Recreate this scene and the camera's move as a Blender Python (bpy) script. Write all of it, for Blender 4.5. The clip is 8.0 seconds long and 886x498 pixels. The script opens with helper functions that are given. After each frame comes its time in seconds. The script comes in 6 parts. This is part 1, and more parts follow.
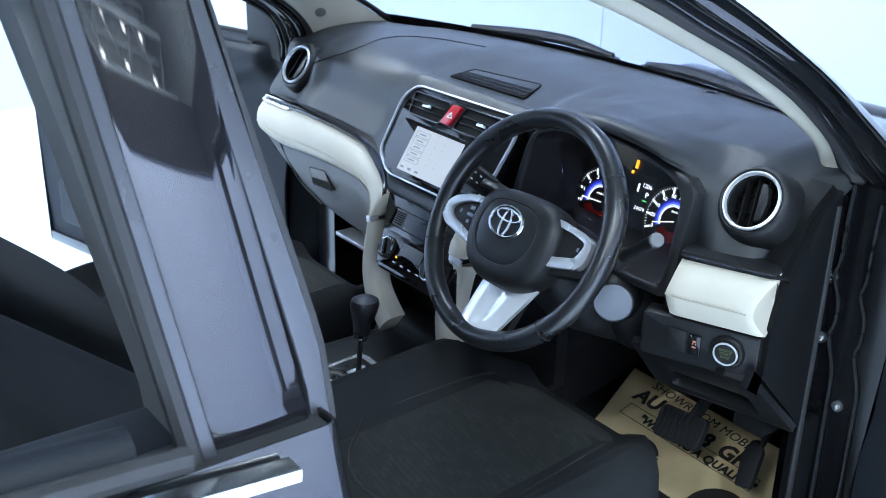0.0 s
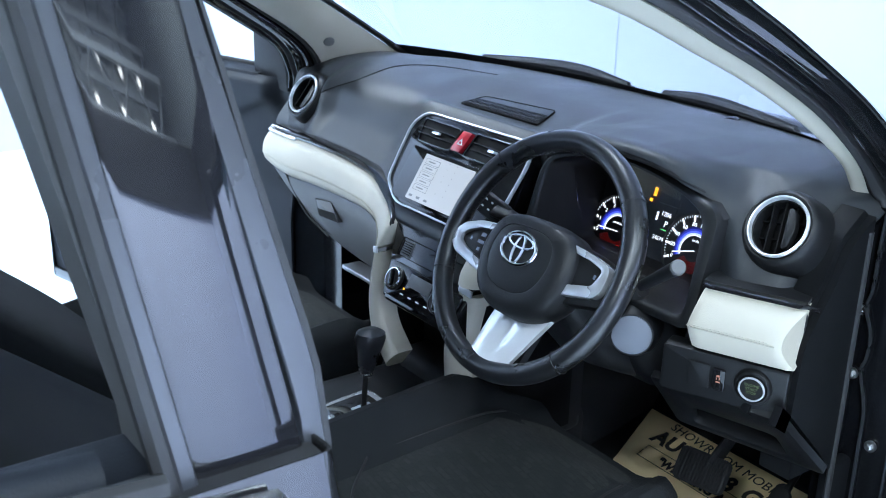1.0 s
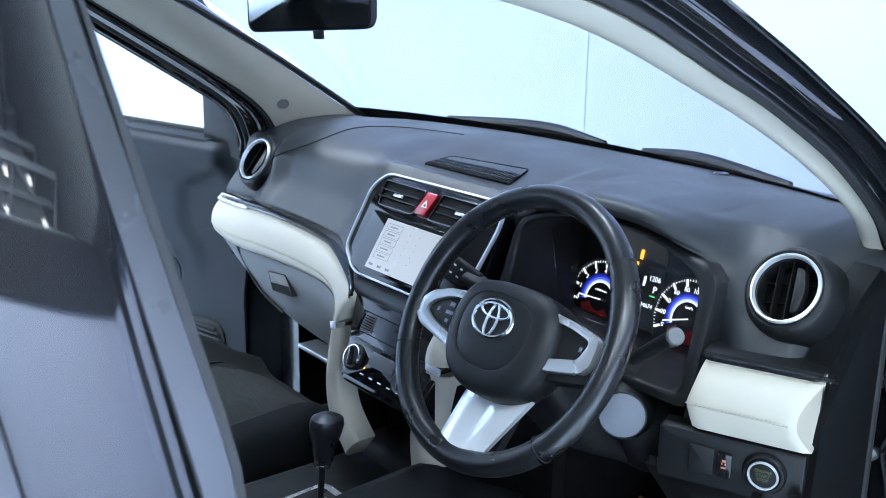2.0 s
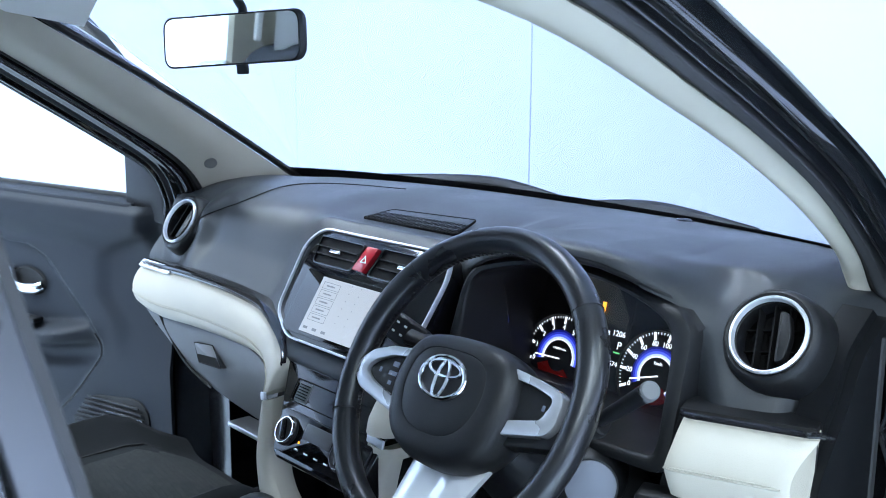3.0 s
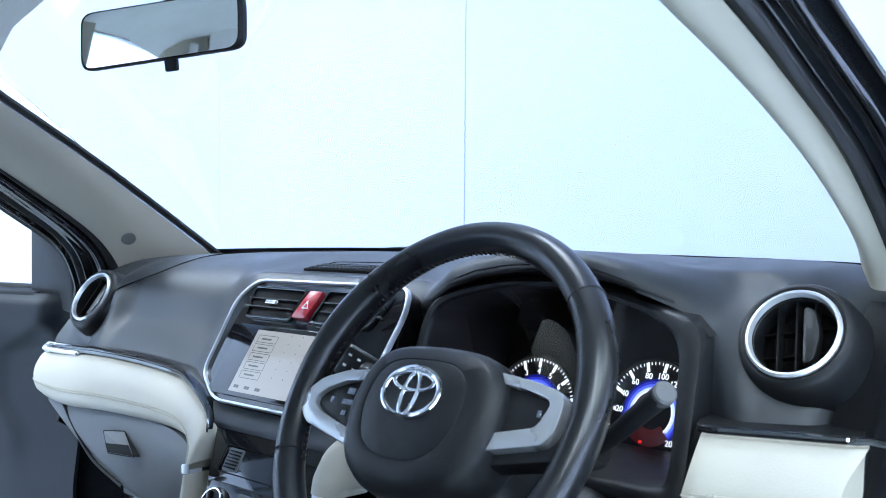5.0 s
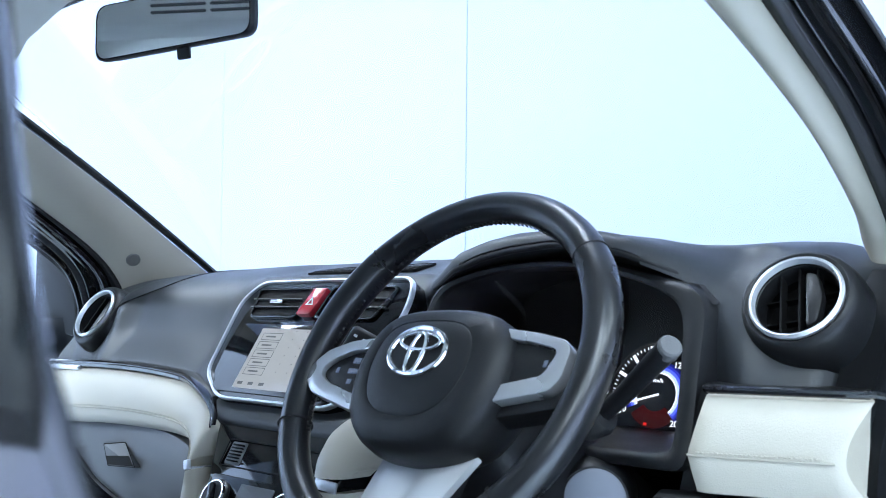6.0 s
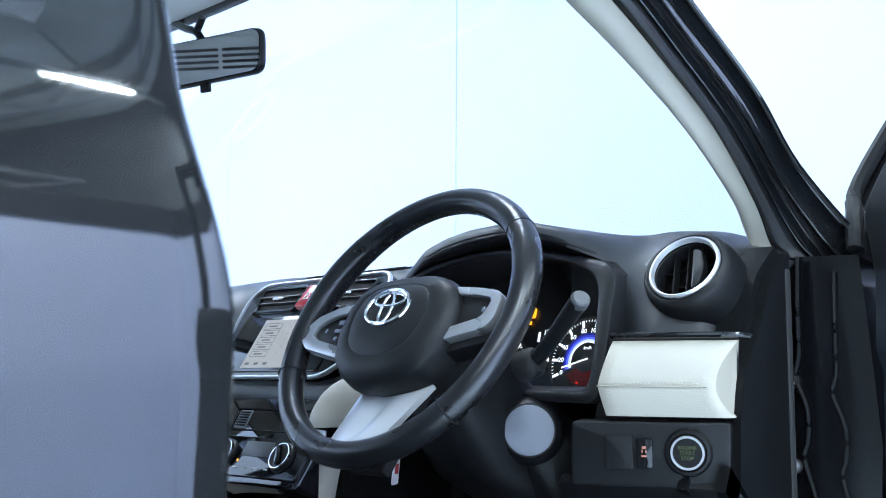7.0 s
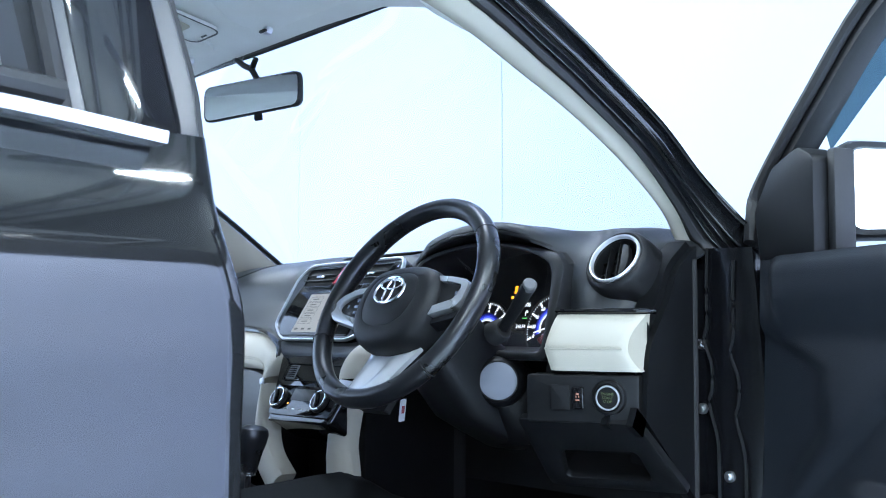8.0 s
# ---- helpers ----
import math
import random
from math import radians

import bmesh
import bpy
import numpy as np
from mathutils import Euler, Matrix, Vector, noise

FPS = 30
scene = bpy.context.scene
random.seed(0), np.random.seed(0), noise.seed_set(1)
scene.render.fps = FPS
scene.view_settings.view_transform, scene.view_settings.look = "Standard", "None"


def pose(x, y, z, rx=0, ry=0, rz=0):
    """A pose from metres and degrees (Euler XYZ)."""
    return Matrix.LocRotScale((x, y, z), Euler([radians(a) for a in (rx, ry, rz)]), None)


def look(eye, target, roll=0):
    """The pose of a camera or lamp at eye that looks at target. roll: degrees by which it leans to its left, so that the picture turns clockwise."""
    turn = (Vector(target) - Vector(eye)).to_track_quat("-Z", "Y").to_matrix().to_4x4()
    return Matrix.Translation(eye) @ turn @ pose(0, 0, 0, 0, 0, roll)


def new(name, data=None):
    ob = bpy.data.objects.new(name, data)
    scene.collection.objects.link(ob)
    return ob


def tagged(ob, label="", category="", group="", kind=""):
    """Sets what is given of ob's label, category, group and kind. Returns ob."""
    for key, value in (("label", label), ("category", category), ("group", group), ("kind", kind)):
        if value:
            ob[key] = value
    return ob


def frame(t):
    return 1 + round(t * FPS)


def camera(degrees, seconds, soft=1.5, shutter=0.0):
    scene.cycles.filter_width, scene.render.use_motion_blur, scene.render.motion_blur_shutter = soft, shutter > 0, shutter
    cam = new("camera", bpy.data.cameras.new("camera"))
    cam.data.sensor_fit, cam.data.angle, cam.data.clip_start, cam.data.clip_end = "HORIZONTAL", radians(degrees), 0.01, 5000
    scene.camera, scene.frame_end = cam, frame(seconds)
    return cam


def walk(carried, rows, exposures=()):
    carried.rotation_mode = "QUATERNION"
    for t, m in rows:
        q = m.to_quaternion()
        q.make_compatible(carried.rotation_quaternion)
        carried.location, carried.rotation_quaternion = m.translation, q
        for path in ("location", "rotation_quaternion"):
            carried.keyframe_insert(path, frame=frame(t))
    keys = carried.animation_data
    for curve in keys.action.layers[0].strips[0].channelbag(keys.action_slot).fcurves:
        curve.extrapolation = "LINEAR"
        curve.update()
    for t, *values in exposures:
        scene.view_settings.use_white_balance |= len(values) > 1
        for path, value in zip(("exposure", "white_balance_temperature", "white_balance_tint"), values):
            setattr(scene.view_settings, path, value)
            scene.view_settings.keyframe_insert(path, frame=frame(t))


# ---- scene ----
cam = camera(45.5, 8.0, soft=0.8)
cam.data.dof.use_dof, cam.data.dof.focus_distance, cam.data.dof.aperture_fstop = True, 1.35, 12.0
PATH = [
    (0, (1.457, -0.929, 1.589), (-0.015, 0.191, 0.828), 1.4),
    (0.5, (1.464, -0.927, 1.575), (-0.025, 0.183, 0.833), 1.5),
    (1, (1.411, -0.89, 1.536), (-0.101, 0.231, 0.857), 1.4),
    (1.5, (1.343, -0.839, 1.499), (-0.181, 0.307, 0.895), 1.0),
    (3, (1.183, -0.706, 1.391), (-0.29, 0.594, 1.017), 0.6),
    (3.5, (1.136, -0.68, 1.341), (-0.314, 0.666, 1.048), 0.5),
    (4, (1.097, -0.658, 1.289), (-0.339, 0.719, 1.076), 0.6),
    (4.5, (1.063, -0.634, 1.24), (-0.357, 0.769, 1.108), 0.5),
    (5.8, (1.028, -0.634, 1.113), (-0.352, 0.811, 1.195), 0.7),
    (6, (1.044, -0.646, 1.088), (-0.35, 0.784, 1.2), 0.6),
    (6.5, (1.121, -0.716, 1.024), (-0.267, 0.71, 1.227), 0.6),
    (7, (1.254, -0.8, 0.965), (-0.134, 0.617, 1.22), 0.5),
    (7.5, (1.413, -0.893, 0.939), (-0.012, 0.491, 1.164), 0.5),
    (8, (1.635, -0.99, 0.984), (0.136, 0.324, 1.146), 0.4),
]
walk(cam, [(t, look(eye, target, roll)) for t, eye, target, roll in PATH])

# ---- world, lights, exposure ----
world = bpy.data.worlds.new("world")
scene.world = world
world.use_nodes = True
world.node_tree.nodes["Background"].inputs[0].default_value = (0.75, 0.87, 1.0, 1)
world.node_tree.nodes["Background"].inputs[1].default_value = 0.3

ROOM = dict(x0=-4.6, x1=8.6, y0=-6.4, y1=2.2, top=4.6)


def area_lamp(name, eye, target, size, size_y, watts, color):
    lamp = bpy.data.lights.new(name, "AREA")
    lamp.shape, lamp.size, lamp.size_y, lamp.energy, lamp.color = "RECTANGLE", size, size_y, watts, color
    ob = new(name, lamp)
    ob.matrix_world = look(eye, target)
    return ob


LAMP_WHITE = (0.77, 0.92, 1.06)
LAMPS = [(-3.0, -0.6, 185, 0.7), (-3.0, -3.2, 440, 0.7), (-0.5, 0.45, 43, 0.7), (-0.6, -3.6, 105, 0.7), (2.5, -1.5, 64, 0.45), (2.5, -4.0, 130, 0.45)]
WASH = [1.2, -0.5, -2.2]
for lx, ly, watts, wide in LAMPS:
    area_lamp("softbox_light", (lx, ly, 4.05), (lx, ly, 0), wide, wide, watts, LAMP_WHITE)
for ly in WASH:
    area_lamp("wall_wash_light", (3.5, ly, 3.75), (5.2, ly, 1.6), 0.34, 0.26, 470, (0.78, 0.93, 1.06))

# ---- materials ----


def nodes_of(name):
    mat = bpy.data.materials.new(name)
    mat.use_nodes = True
    return mat, mat.node_tree.nodes, mat.node_tree.links, mat.node_tree.nodes["Principled BSDF"]


def surface(name, color, rough=0.5, metal=0.0, grain=0.0, grain_scale=900.0, stain=0.12, stain_scale=6.0,
            rough_var=0.08, coat=0.0, sheen=0.0, spec=0.5, emit=None, emit_strength=0.0, cells=False, stretch=(1, 1, 1)):
    """A procedural surface: colour with large, soft variation, roughness variation and a fine relief."""
    mat, nodes, links, bsdf = nodes_of(name)
    place = nodes.new("ShaderNodeTexCoord")
    large = nodes.new("ShaderNodeTexNoise")
    large.inputs["Scale"].default_value, large.inputs["Detail"].default_value = stain_scale, 6.0
    links.new(place.outputs["Object"], large.inputs["Vector"])
    ramp = nodes.new("ShaderNodeMapRange")
    ramp.inputs["From Min"].default_value, ramp.inputs["From Max"].default_value = 0.3, 0.7
    ramp.inputs["To Min"].default_value, ramp.inputs["To Max"].default_value = 1.0 - stain, 1.0 + stain
    links.new(large.outputs["Fac"], ramp.inputs["Value"])
    tint = nodes.new("ShaderNodeMix")
    tint.data_type, tint.blend_type = "RGBA", "MULTIPLY"
    tint.inputs["Factor"].default_value = 1.0
    tint.inputs["A"].default_value = (*color, 1)
    links.new(ramp.outputs["Result"], tint.inputs["B"])
    links.new(tint.outputs["Result"], bsdf.inputs["Base Color"])
    gloss = nodes.new("ShaderNodeMapRange")
    gloss.inputs["From Min"].default_value, gloss.inputs["From Max"].default_value = 0.3, 0.7
    gloss.inputs["To Min"].default_value, gloss.inputs["To Max"].default_value = max(rough - rough_var, 0.01), rough + rough_var
    links.new(large.outputs["Fac"], gloss.inputs["Value"])
    links.new(gloss.outputs["Result"], bsdf.inputs["Roughness"])
    bsdf.inputs["Metallic"].default_value = metal
    bsdf.inputs["Specular IOR Level"].default_value = spec
    bsdf.inputs["Coat Weight"].default_value = coat
    bsdf.inputs["Coat Roughness"].default_value = 0.03
    bsdf.inputs["Sheen Weight"].default_value = sheen
    if emit:
        bsdf.inputs["Emission Color"].default_value = (*emit, 1)
        bsdf.inputs["Emission Strength"].default_value = emit_strength
    if grain:
        size = nodes.new("ShaderNodeMapping")
        size.inputs["Scale"].default_value = stretch
        links.new(place.outputs["Object"], size.inputs["Vector"])
        fine = nodes.new("ShaderNodeTexVoronoi" if cells else "ShaderNodeTexNoise")
        fine.inputs["Scale"].default_value = grain_scale
        links.new(size.outputs["Vector"], fine.inputs["Vector"])
        bump = nodes.new("ShaderNodeBump")
        bump.inputs["Strength"].default_value, bump.inputs["Distance"].default_value = grain, 0.0006
        links.new(fine.outputs[0], bump.inputs["Height"])
        links.new(bump.outputs["Normal"], bsdf.inputs["Normal"])
    return mat


def clear_glass(name, tint, ior=1.1, rough=0.0):
    mat, nodes, links, bsdf = nodes_of(name)
    bsdf.inputs["Base Color"].default_value = (*tint, 1)
    bsdf.inputs["Transmission Weight"].default_value = 1.0
    bsdf.inputs["IOR"].default_value = ior
    bsdf.inputs["Roughness"].default_value = rough
    return mat


M_DASH = surface("dash_grained_plastic", (0.0205, 0.0235, 0.0265), 0.46, spec=0.42, grain=0.2, grain_scale=1200, cells=True, stain=0.12)
M_BLACK = surface("black_plastic", (0.0085, 0.009, 0.0100), 0.44, spec=0.31, grain=0.2, grain_scale=900, cells=True)
M_MATT = surface("matt_black_plastic", (0.006, 0.006, 0.0065), 0.7, grain=0.2, grain_scale=600)
M_GLOSS = surface("gloss_black_trim", (0.010, 0.010, 0.012), 0.035, spec=0.62, rough_var=0.01)
M_PAINT = surface("black_car_paint", (0.010, 0.0105, 0.0115), 0.04, spec=0.64, coat=0.0, rough_var=0.015, stain=0.05)
M_PIANO = surface("black_piano_plastic", (0.006, 0.006, 0.007), 0.07, spec=0.45, rough_var=0.03)
M_CREAM = surface("cream_leather", (0.50, 0.46, 0.375), 0.5, grain=0.3, grain_scale=800, cells=True, stain=0.06)
M_TRIM = surface("grey_beige_trim", (0.42, 0.39, 0.315), 0.75, grain=0.3, grain_scale=900, stain=0.06)
M_LINER = surface("headliner_cloth", (0.68, 0.68, 0.65), 0.95, grain=0.5, grain_scale=700, stain=0.06, sheen=0.2)
M_CHROME = surface("chrome", (0.85, 0.86, 0.88), 0.10, metal=1.0, rough_var=0.05, stain=0.03)
M_SATIN = surface("satin_silver", (0.62, 0.63, 0.65), 0.30, metal=0.9, rough_var=0.06, stain=0.05)
M_BELT = surface("brushed_chrome", (0.66, 0.67, 0.69), 0.24, metal=1.0, rough_var=0.06, stain=0.04)
M_BEAD = surface("satin_black_bead", (0.030, 0.032, 0.037), 0.28, spec=0.62, rough_var=0.05)
M_SPOKE = surface("silver_painted_plastic", (0.52, 0.53, 0.545), 0.27, metal=0.65, coat=0.2, stain=0.04)
M_RING = surface("satin_silver_ring", (0.70, 0.71, 0.74), 0.35, metal=0.6, stain=0.03)
M_LEATHER = surface("black_leather", (0.010, 0.0105, 0.012), 0.29, spec=0.55, rough_var=0.03, grain=0.10, grain_scale=650, cells=True, stain=0.15, stain_scale=20)
M_FABRIC = surface("black_seat_cloth", (0.0092, 0.0104, 0.0118), 0.92, grain=0.8, grain_scale=1300, stain=0.25, stain_scale=9, sheen=0.0, spec=0.24)
M_CARPET = surface("black_carpet", (0.007, 0.007, 0.0075), 0.95, grain=1.0, grain_scale=800, stain=0.3)
M_RUBBER = surface("black_rubber", (0.015, 0.015, 0.016), 0.6, grain=0.3, grain_scale=300)
M_KRAFT = surface("kraft_paper", (0.86, 0.66, 0.36), 0.75, grain=0.3, grain_scale=300, stain=0.10, stain_scale=10)
M_INK = surface("black_ink", (0.025, 0.02, 0.018), 0.7)
M_RED = surface("red_button", (0.45, 0.012, 0.022), 0.25, coat=0.4)
M_WHITE = surface("white_marking", (0.8, 0.8, 0.8), 0.5)
M_MIRROR = surface("mirror_silver", (0.86, 0.90, 0.88), 0.015, metal=1.0, rough_var=0.005, stain=0.01)
M_GREY = surface("grey_plastic", (0.098, 0.100, 0.103), 0.55, grain=0.3, grain_scale=700, cells=True)
M_DOORCARD = surface("door_card_plastic", (0.0145, 0.0172, 0.0225), 0.58, spec=0.20, grain=0.35, grain_scale=600, cells=True)
M_WALL = surface("white_wall_paint", (0.545, 0.60, 0.72), 0.8, grain=0.15, grain_scale=120, stain=0.02, stain_scale=1.2)
M_WALLSIDE = surface("pale_lavender_wall_paint", (0.54, 0.57, 0.71), 0.8, grain=0.15, grain_scale=120, stain=0.02, stain_scale=1.2)
M_FLOOR = surface("grey_epoxy_floor", (0.66, 0.75, 0.84), 0.35, grain=0.1, grain_scale=60, stain=0.05, stain_scale=1.5)
M_CEIL = surface("dark_hall_paint", (0.12, 0.13, 0.13), 0.8, stain=0.15, stain_scale=2)
M_HALL = surface("grey_hall_wall_paint", (0.42, 0.445, 0.455), 0.8, stain=0.2, stain_scale=1.2)
M_ROOF = surface("pale_roof_sheet", (0.78, 0.82, 0.79), 0.7, stain=0.18, stain_scale=1.5)
M_STEEL = surface("grey_painted_steel", (0.27, 0.29, 0.31), 0.5, metal=0.2)
M_SIDE = surface("dull_black_plastic", (0.0050, 0.0055, 0.0062), 0.60, spec=0.13, grain=0.2, grain_scale=900, cells=True)
# shade of gaps and recesses put into the colour, far below the other blacks
M_VOID = surface("recess_shade_black", (0.002, 0.002, 0.0022), 0.8, spec=0.2)
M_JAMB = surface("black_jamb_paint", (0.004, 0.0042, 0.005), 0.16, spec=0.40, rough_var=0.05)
M_BOLT = surface("zinc_bolt", (0.62, 0.62, 0.63), 0.28, metal=1.0)
M_WINDSCREEN = clear_glass("windscreen_glass", (0.832, 0.840, 0.948), ior=1.28)


def glow(name, color, strength, base=(0.01, 0.01, 0.012), rough=0.15):
    return surface(name, base, rough, emit=color, emit_strength=strength, stain=0.02)


M_LAMP = glow("lamp_tube", (0.9, 0.96, 1.0), 26.0, (0.8, 0.8, 0.8))
M_SCREEN = glow("display_light", (0.66, 0.73, 0.80), 0.60, (0.02, 0.02, 0.025), 0.06)
M_SCREENLINE = glow("display_line", (0.30, 0.36, 0.42), 0.40, (0.02, 0.02, 0.025), 0.06)
M_DIALBRIGHT = glow("dial_bright_blue", (0.35, 0.45, 1.0), 2.0)
M_DIALBLUE = glow("dial_blue_light", (0.08, 0.13, 1.0), 1.5)
M_DIALDIM = glow("dial_dim_blue", (0.05, 0.08, 1.0), 0.6)
M_DIALFAINT = glow("dial_faint_blue", (0.04, 0.06, 1.0), 0.2)
M_DIALWHITE = glow("dial_white_light", (0.85, 0.92, 1.0), 1.6)
M_AMBER = glow("amber_light", (1.0, 0.38, 0.02), 2.2)
M_WARN = glow("red_light", (1.0, 0.03, 0.02), 1.0)
M_REDGLOW = glow("dial_red_glow", (1.0, 0.03, 0.03), 0.045)
M_REDFAINT = glow("dial_faint_red", (1.0, 0.03, 0.03), 0.035)
M_GREEN = glow("green_light", (0.15, 0.8, 0.2), 1.0)
M_DIAL = surface("dial_black", (0.006, 0.006, 0.008), 0.35)

# ---- mesh helpers ----
SHARP = radians(38)


def finish(bm, name, material):
    for f in bm.faces:
        f.smooth = True
    for e in bm.edges:
        if len(e.link_faces) == 2 and e.calc_face_angle(0) > SHARP:
            e.smooth = False
    mesh = bpy.data.meshes.new(name)
    bm.to_mesh(mesh)
    bm.free()
    mesh.materials.append(material)
    return mesh


def thing(name, base, label, category, group="", kind=""):
    ob = new(name)
    ob.empty_display_size = 0.05
    ob.matrix_basis = Matrix.Translation(base)
    return tagged(ob, label, category, group, kind)


def part(name, bm, material, parent, label=""):
    ob = new(name, finish(bm, name, material))
    ob.parent = parent
    if parent.type == "EMPTY":
        ob.matrix_parent_inverse = parent.matrix_basis.inverted()
    return tagged(ob, label)


def solo(name, bm, material, label, category, group="", kind=""):
    return tagged(new(name, finish(bm, name, material)), label, category, group, kind)


def axes(origin, xaxis, yaxis):
    """A pose with local x and y along the given ways, z outwards."""
    x = Vector(xaxis).normalized()
    z = x.cross(Vector(yaxis)).normalized()
    y = z.cross(x)
    m = Matrix((x, y, z)).transposed().to_4x4()
    m.translation = origin
    return m


def add(bm, other, m=None):
    """Join another bmesh into bm, at the pose m."""
    if m is not None:
        bmesh.ops.transform(other, matrix=m, verts=other.verts)
    verts = [bm.verts.new(v.co) for v in other.verts]
    other.verts.index_update()
    for f in other.faces:
        try:
            bm.faces.new([verts[v.index] for v in f.verts])
        except ValueError:
            pass
    other.free()
    return bm


def moved(bm, m):
    bmesh.ops.transform(bm, matrix=m, verts=bm.verts)
    return bm


def rbox(sx, sy, sz, r=0.0, seg=2):
    bm = bmesh.new()
    bmesh.ops.create_cube(bm, size=1.0, matrix=Matrix.Diagonal((sx, sy, sz, 1)))
    if r > 0:
        bmesh.ops.bevel(bm, geom=list(bm.edges), offset=r, segments=seg, affect="EDGES", profile=0.5)
    return bm


def box_between(lo, hi, r=0.0, seg=2):
    lo, hi = Vector(lo), Vector(hi)
    return moved(rbox(*(hi - lo), r, seg), Matrix.Translation((lo + hi) / 2))


def slab(outline, depth, r=0.0, seg=2, back=False):
    """A plate from a flat outline in local x, y; its front lies at z = 0, or at z = depth with back."""
    bm = bmesh.new()
    n = len(outline)
    a = [bm.verts.new((x, y, 0 if back else -depth)) for x, y in outline]
    b = [bm.verts.new((x, y, depth if back else 0)) for x, y in outline]
    bm.faces.new(list(reversed(a)))
    top = bm.faces.new(b)
    for i in range(n):
        bm.faces.new((a[i], a[(i + 1) % n], b[(i + 1) % n], b[i]))
    bmesh.ops.recalc_face_normals(bm, faces=bm.faces)
    if r > 0:
        bmesh.ops.bevel(bm, geom=list(top.edges), offset=r, segments=seg, affect="EDGES", profile=0.5)
    return bm


def frame_plate(outer, inner, depth, r=0.0):
    """A flat frame between two outlines with the same number of corners."""
    bm = bmesh.new()
    n = len(outer)
    rings = []
    for line, z in ((outer, 0.0), (outer, depth), (inner, depth), (inner, 0.0)):
        rings.append([bm.verts.new((x, y, z)) for x, y in line])
    for k in range(4):
        p, q = rings[k], rings[(k + 1) % 4]
        for i in range(n):
            bm.faces.new((p[i], p[(i + 1) % n], q[(i + 1) % n], q[i]))
    bmesh.ops.recalc_face_normals(bm, faces=bm.faces)
    if r > 0:
        edges = [e for e in bm.edges if all(abs(v.co.z - depth) < 1e-6 for v in e.verts) and len({f for f in e.link_faces}) == 2 and e.calc_face_angle(0) > 0.8]
        bmesh.ops.bevel(bm, geom=edges, offset=r, segments=2, affect="EDGES", profile=0.5)
    return bm


def rounded(corners, r, n=4):
    """Round the corners of a flat outline."""
    out = []
    m = len(corners)
    for i in range(m):
        p, c, q = Vector(corners[i - 1]), Vector(corners[i]), Vector(corners[(i + 1) % m])
        a = c + (p - c).normalized() * min(r, (p - c).length * 0.45)
        b = c + (q - c).normalized() * min(r, (q - c).length * 0.45)
        for k in range(n + 1):
            t = k / n
            out.append(tuple(a * (1 - t) ** 2 + c * 2 * t * (1 - t) + b * t * t))
    return out


def rect(w, h, r=0.0, n=4):
    c = [(-w / 2, -h / 2), (w / 2, -h / 2), (w / 2, h / 2), (-w / 2, h / 2)]
    return rounded(c, r, n) if r else c


def circle(r, n=40, sx=1.0, sy=1.0):
    return [(r * sx * math.cos(2 * math.pi * i / n), r * sy * math.sin(2 * math.pi * i / n)) for i in range(n)]


def grid(rows, close_u=False, close_v=False, caps=False):
    """A skin over rows of points; close_u joins each row's ends, close_v joins the last row to the first."""
    bm = bmesh.new()
    v = [[bm.verts.new(p) for p in row] for row in rows]
    nr, nc = len(v), len(v[0])
    for i in range(nr if close_v else nr - 1):
        for j in range(nc if close_u else nc - 1):
            bm.faces.new((v[i][j], v[i][(j + 1) % nc], v[(i + 1) % nr][(j + 1) % nc], v[(i + 1) % nr][j]))
    if caps:
        bm.faces.new(list(reversed(v[0])))
        bm.faces.new(v[-1])
    bmesh.ops.recalc_face_normals(bm, faces=bm.faces)
    return bm


def thicken(bm, t):
    """Give an open skin a thickness of t metres against its normals."""
    for f in bm.faces:
        f.normal_update()
    bmesh.ops.solidify(bm, geom=list(bm.faces), thickness=t)
    return bm


def smooth_line(points, steps=8):
    """A smooth line through points (Catmull-Rom)."""
    p = [Vector(q) for q in points]
    p = [p[0] * 2 - p[1]] + p + [p[-1] * 2 - p[-2]]
    out = []
    for i in range(1, len(p) - 2):
        for k in range(steps):
            t = k / steps
            out.append(0.5 * ((2 * p[i]) + (p[i + 1] - p[i - 1]) * t + (2 * p[i - 1] - 5 * p[i] + 4 * p[i + 1] - p[i + 2]) * t * t
                              + (3 * p[i] - p[i - 1] - 3 * p[i + 1] + p[i + 2]) * t ** 3))
    out.append(p[-2])
    return out


def tube(points, radius, seg=10, closed=False, squash=1.0, up=(0, 0, 1), ends=True):
    """A round bar along a line; radius is one number or one for each point."""
    pts = [Vector(p) for p in points]
    n = len(pts)
    rows = []
    for i, p in enumerate(pts):
        a = pts[(i - 1) % n] if closed or i > 0 else p
        b = pts[(i + 1) % n] if closed or i < n - 1 else p
        d = (b - a).normalized()
        side = d.cross(Vector(up))
        if side.length < 1e-4:
            side = d.cross(Vector((1, 0, 0)))
        side.normalize()
        top = side.cross(d)
        r = radius[i] if isinstance(radius, (list, tuple)) else radius
        rows.append([p + side * (r * math.cos(2 * math.pi * k / seg)) + top * (r * squash * math.sin(2 * math.pi * k / seg)) for k in range(seg)])
    return grid(rows, close_u=True, close_v=closed, caps=ends and not closed)


def lathe(profile, seg=40):
    """Turn a profile of (radius, z) round the local z axis."""
    rows = [[(r * math.cos(2 * math.pi * k / seg), r * math.sin(2 * math.pi * k / seg), z) for k in range(seg)] for r, z in profile]
    return grid(rows, close_u=True)


